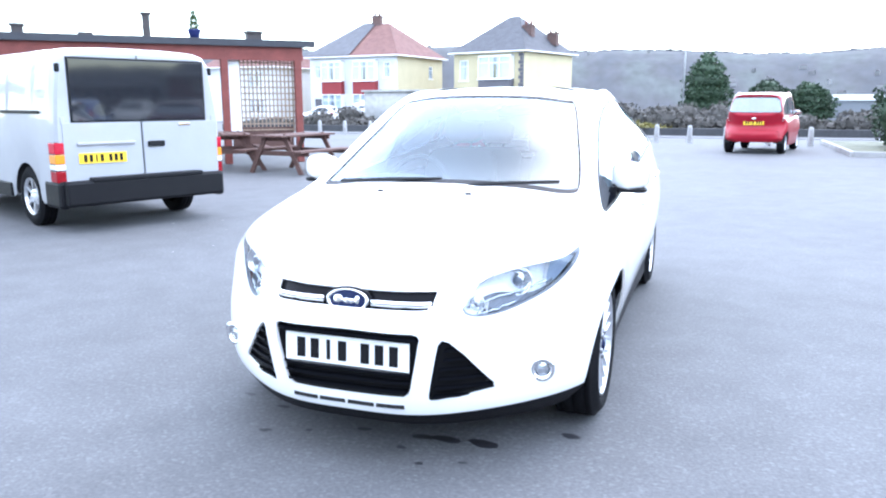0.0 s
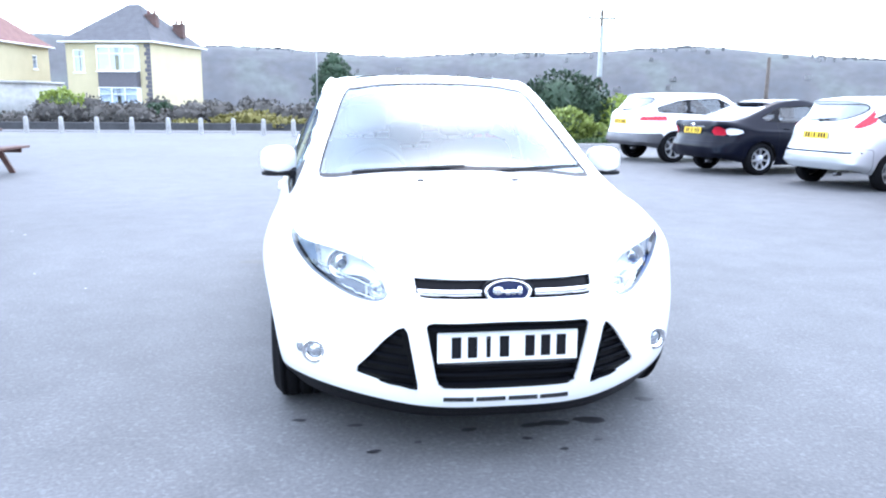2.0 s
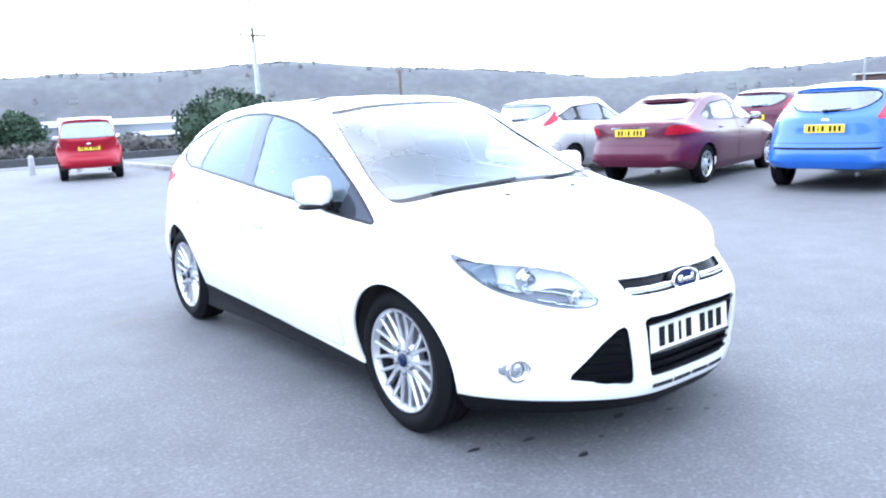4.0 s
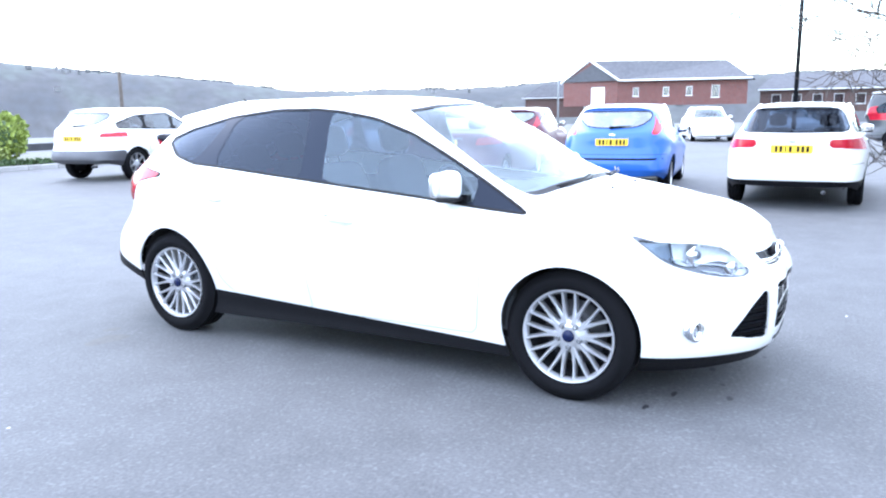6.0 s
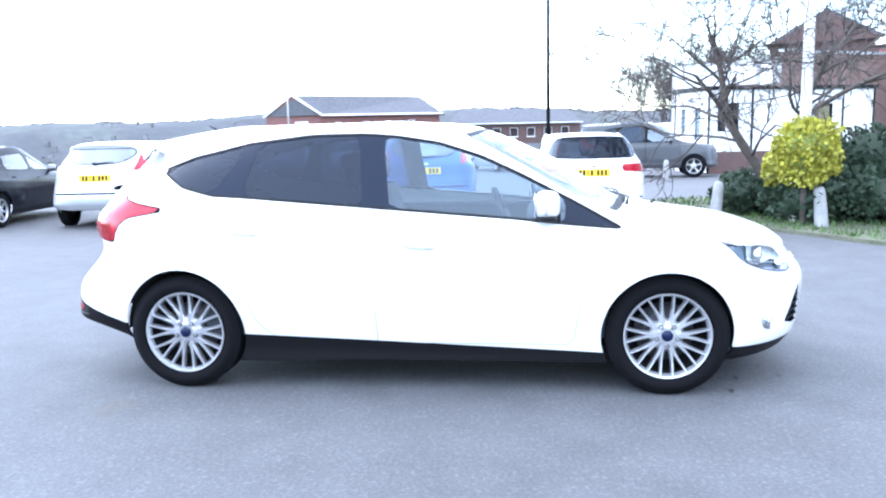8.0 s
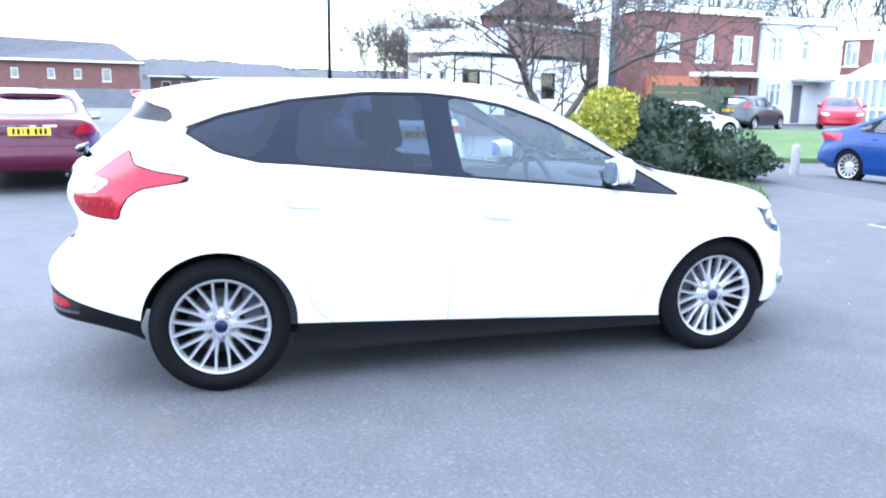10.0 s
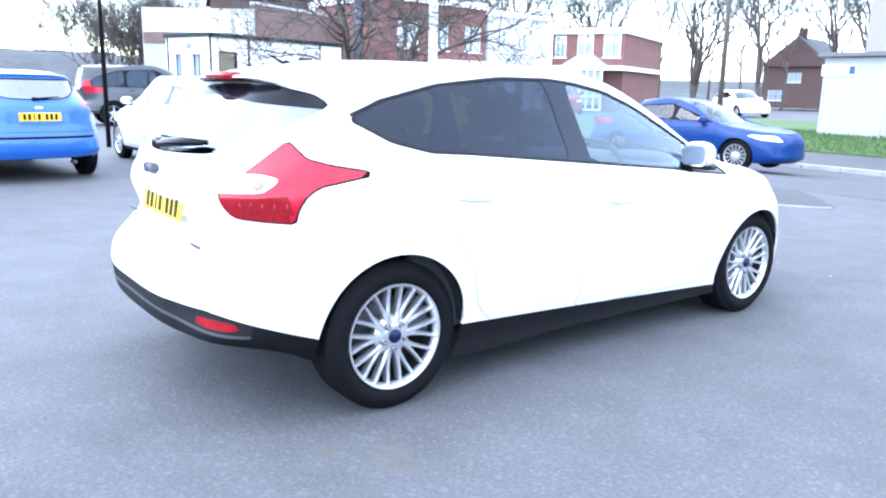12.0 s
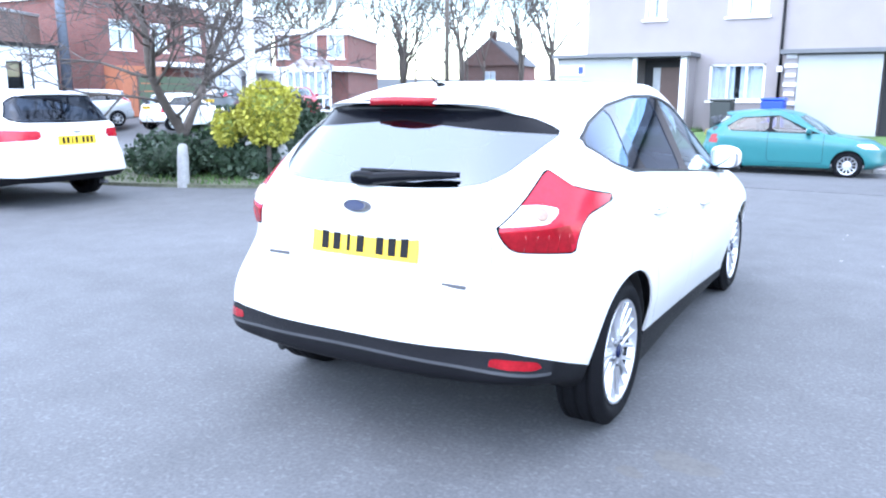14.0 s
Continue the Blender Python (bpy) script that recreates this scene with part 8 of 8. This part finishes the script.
ob_from("roof", [(-.3, -.4, 6.88), (6.7, -.4, 6.88), (6.7, 8.4, 6.88), (-.3, 8.4, 6.88), (3.2, -.4, 8.9), (3.2, 8.4, 8.9)], [(0, 4, 5, 3), (4, 1, 2, 5), (0, 1, 4), (2, 3, 5), (0, 3, 2, 1)], M["slate"], h6, smooth=False)
ob_from("gable", [(.05, -.43, 6.88), (6.35, -.43, 6.88), (3.2, -.43, 8.7)], [(0, 1, 2)], M["brick_dark"], h6, smooth=False)
far_w = empty("low_brick_building", pose(108, 45.5, .4, 0, 0, -70), "small brick building with a dark hipped roof", "building")
ob_from("front_wall", *boxm((9, 6, 3), (4.5, 3, 1.5)), M["brick_dark"], far_w, smooth=False)
hip_roof(far_w, 9, 6, 3, 2.2, .4, M["slate"], ridge=4)
fl_ = pole("flue", "tall blue-grey metal flue pipe", 31.4, -17.7, 0, 9.5, .26, material="flue")

# low brick building in the distance
K = 1.62
lbx = empty("low_brick_building", pose(-4.4 + K * 64.4, -2.07 + K * 23.3, 2.0, 0, 0, -85), "long low red brick building with a dark hipped roof", "building")
LW = [(2.0, 2.8, 1.2, 2.4), (6, 6.8, 1.2, 2.4), (9, 9.8, 1.2, 2.4), (12.2, 13.2, .9, 2.5)]
wall(lbx, "front_wall", 16.6, 3.4, LW, M["brick"], pose(7.2, 0, 0))
for q in LW:
    window(lbx, pose(7.2, 0, 0), *q, lights=1, curtain=False)
GM = pose(-1.6, 4, 0, 0, 0, -24.44)
wall(lbx, "gable_wall", 9.6, 3.4, [(5.0, 7.4, .1, 2.6)], M["brick"], GM)
ob_from("shutter", *boxm((2.4, .08, 2.5), (6.2, .1, 1.35)), M["upvc"], lbx, smooth=False).matrix_basis = GM
ob_from("roof", [(7.4, -.5, 3.4), (24.4, -.5, 3.3), (24.4, 9, 3.3), (-1.9, 4.1, 3.4), (2.8, 1.7, 6.3), (20.8, 4, 5.9)], [(0, 1, 5, 4), (3, 4, 5, 2), (1, 2, 5), (0, 4, 3)], M["slate"], lbx, smooth=False)
ob_from("bargeboard", *join(tube([(-2.0, 4.1, 3.3), (2.8, 1.6, 6.35)], .16), tube([(2.8, 1.6, 6.35), (7.4, -.6, 3.35)], .16), tube([(7.4, -.6, 3.35), (24.4, -.6, 3.25)], .13)), M["upvc"], lbx)
ob_from("gable", [(-1.6, 3.96, 3.4), (7.2, -.04, 3.4), (2.8, 1.66, 6.1)], [(0, 1, 2)], M["brick"], lbx, smooth=False)
lb2 = empty("low_brick_building", lbx.matrix_world @ pose(25.0, 10, -1.15), "long low building with a dark tiled roof", "building")
L2 = [(1.5 + 2.6 * k, 2.7 + 2.6 * k, 1.0, 2.4) for k in range(7)]
wall(lb2, "front_wall", 20, 3.1, L2, M["brick_dark"], pose(0, 0, 0))
for q in L2:
    window(lb2, pose(0, 0, 0), *q, lights=1, curtain=False)
ob_from("body", *boxm((19.6, 7, 3.0), (10, 3.9, 1.5)), M["brick_dark"], lb2, smooth=False)
ob_from("roof", [(-.4, -.5, 3.1), (20.4, -.5, 3.1), (20.4, 8, 3.1), (-.4, 8, 3.1), (1.5, 3.7, 5.3), (18.5, 3.7, 5.3)], [(0, 1, 5, 4), (2, 3, 4, 5), (1, 2, 5), (3, 0, 4)], M["slate"], lb2, smooth=False)
ob_from("gutter", *boxm((20.6, .12, .14), (10, -.55, 3.05)), M["upvc"], lb2, smooth=False)
ws = empty("white_shed", pose(24, 108, -1.0, 0, 0, -8), "long pale flat-roofed building in the valley", "building")
wall(ws, "front_wall", 26, 5.0, [(1.5 + 4.1 * k, 4.4 + 4.1 * k, 1.6, 3.4) for k in range(6)], mat("blue_grey_cladding", (.16, .17, .19), .7, vary=.15), pose(-13, -3.5, -2.5))
ob_from("body", *boxm((25.6, 6.4, 4.9), (0, .1, 0)), M["grey_panel"], ws, smooth=False)
ob_from("roof", *boxm((26.6, 7.6, .75), (0, 0, 2.85)), M["panel_white"], ws, smooth=False)
sd = empty("white_shed", pose(36, 103, -2.2, 0, 0, -14), "lower white-roofed building in the valley", "building")
wall(sd, "front_wall", 16, 4.2, [(1 + 3.0 * k, 3.2 + 3.0 * k, 1.2, 2.8) for k in range(5)], bpy.data.materials["blue_grey_cladding"], pose(-8, -3, -2.1))
ob_from("body", *boxm((15.6, 5.6, 4.1), (0, .1, 0)), M["grey_panel"], sd, smooth=False)
ob_from("roof", *boxm((16.6, 6.8, .55), (0, 0, 2.3)), M["panel_white"], sd, smooth=False)

# leafless trees behind the houses
t0 = bare_tree("bare_tree", "tall leafless tree behind the houses", pose(38, -56, 0), 15, 41, .26, 6, .5, .3, (0, 0), 4, 3, .12, .010)
for x, y, s, r in ((31, -55, 1.0, 40), (44, -50, 1.1, 90), (47, -43, .9, 150), (50, -36, 1.05, 200), (52, -28, 1.0, 260), (29, -63, .9, 20), (42, -62, 1.1, 310), (24.5, -60, .8, 75)):
    copy_thing(t0, pose(x, y, 0, 0, 0, r))
t2 = bare_tree("bare_tree", "slender tall leafless tree", pose(41, -48, 0), 14, 47, .15, 6, .42, .34, (0, 0), 4, 3, .16, .011)
rnd = random.Random(19)
for k in range(26):
    a = radians(-64 + 38 * k / 25 + rnd.uniform(-.8, .8))
    q = rnd.uniform(62, 84)
    copy_thing(t2, pose(q * math.cos(a) - 2, q * math.sin(a) + 2, 0, 0, 0, rnd.uniform(0, 360)) @ Matrix.Scale(rnd.uniform(.8, 1.15), 4))
t1 = bare_tree("bare_tree", "broad leafless tree with dense fine twigs", pose(55.5, -13.0, 0), 8.2, 43, .17, 7, .55, .12, (0, 0), 6, 3, .22, .013)
copy_thing(t1, pose(57, -11.6, 0, 0, 0, 120))
copy_thing(t1, pose(56, -12.3, 0, 0, 0, 60))
copy_thing(t1, pose(58, -14.4, 0, 0, 0, 310))
copy_thing(t1, pose(54, -14.6, 0, 0, 0, 250))
copy_thing(t1, pose(-14, -6, 0, 0, 0, 20))
copy_thing(t1, pose(-22, -2, 0, 0, 0, 200))
copy_thing(t1, pose(-15, -14, 0, 0, 0, 130))

# further parked cars
vehicle("hatchback_car", "dark grey hatchback parked on the road", at_rear_axle(24.6, -20.2, .2, -62, 2.64), HATCH, PA["dark"], TAIL_HATCH)
vehicle("hatchback_car", "red hatchback parked outside a house", at_rear_axle(25.5, -26.5, .25, 140, 2.64), dict(HATCH, roof=1.42), PA["red"], TAIL_HATCH, head=[(.5, .62), (.80, .66), (.84, .76), (.55, .72)])
vehicle("hatchback_car", "silver hatchback parked by a hedge", at_rear_axle(26.25, -16.1, .05, 70, 2.64), HATCH, PA["silver"], TAIL_HATCH)
vehicle("small_hatchback", "white small hatchback parked at the road", at_rear_axle(21.85, -15.0, .02, -95, 2.3), SMALL, PA["white"], [("red_lens", [(.60, .66), (.9, .66), (.9, .9), (.62, .9)])])
vehicle("hatchback_car", "white hatchback parked beyond the lawn", at_rear_axle(22.5, -37.5, .2, 150, 2.64), HATCH, PA["white"], TAIL_HATCH, head=[(.5, .62), (.80, .66), (.84, .76), (.55, .72)])
vehicle("hatchback_car", "dark hatchback parked beyond the lawn", at_rear_axle(14.5, -38.0, .2, 160, 2.64), HATCH, PA["dark"], TAIL_HATCH, head=[(.5, .62), (.80, .66), (.84, .76), (.55, .72)])
vehicle("hatchback_car", "white hatchback in the far car park", at_rear_axle(33, 4.5, 0, 200, 2.64), HATCH, PA["white"], TAIL_HATCH)
vehicle("hatchback_car", "silver blue hatchback in the far car park", at_rear_axle(31, 1.2, 0, 205, 2.64), HATCH, PA["silver"], TAIL_HATCH)
vehicle("estate_car", "white car in the far car park", at_rear_axle(36, 9, 0, 190, 2.97), ESTATE, PA["white"], TAIL_ESTATE)
vehicle("hatchback_car", "maroon hatchback behind the parked row", at_rear_axle(14.6, 5.8, 0, 10, 2.64), HATCH, PA["maroon"], TAIL_HATCH)
vehicle("van", "white van parked behind the lamp post", at_rear_axle(33, -6.0, 0, -80, 2.82), VAN, PA["white"], [("red_lens", [(.80, .8), (1.1, .8), (1.1, 1.1), (.80, 1.1)])], window_z=[(-.1, 1.8), (.7, 1.8), (.75, 1.3), (-.1, 1.3)], doors=1)
vehicle("small_hatchback", "white car parked in front of the cream house", at_rear_axle(-26.5, 48.5, land(-26, 48), 172, 2.3), SMALL, PA["white"], [("red_lens", [(.60, .66), (.9, .66), (.9, .9), (.62, .9)])])
vehicle("van", "small white van parked outside the houses", at_rear_axle(-21.0, 47.0, land(-21, 47), 170, 2.82), dict(VAN, roof=1.75, wtop=(-1.0, 1.65), rtop=(2.1, 1.7)), PA["white"], [("red_lens", [(.80, .8), (1.1, .8), (1.1, 1.1), (.80, 1.1)])], window_z=[(-.1, 1.6), (.7, 1.6), (.75, 1.3), (-.1, 1.3)], doors=1)
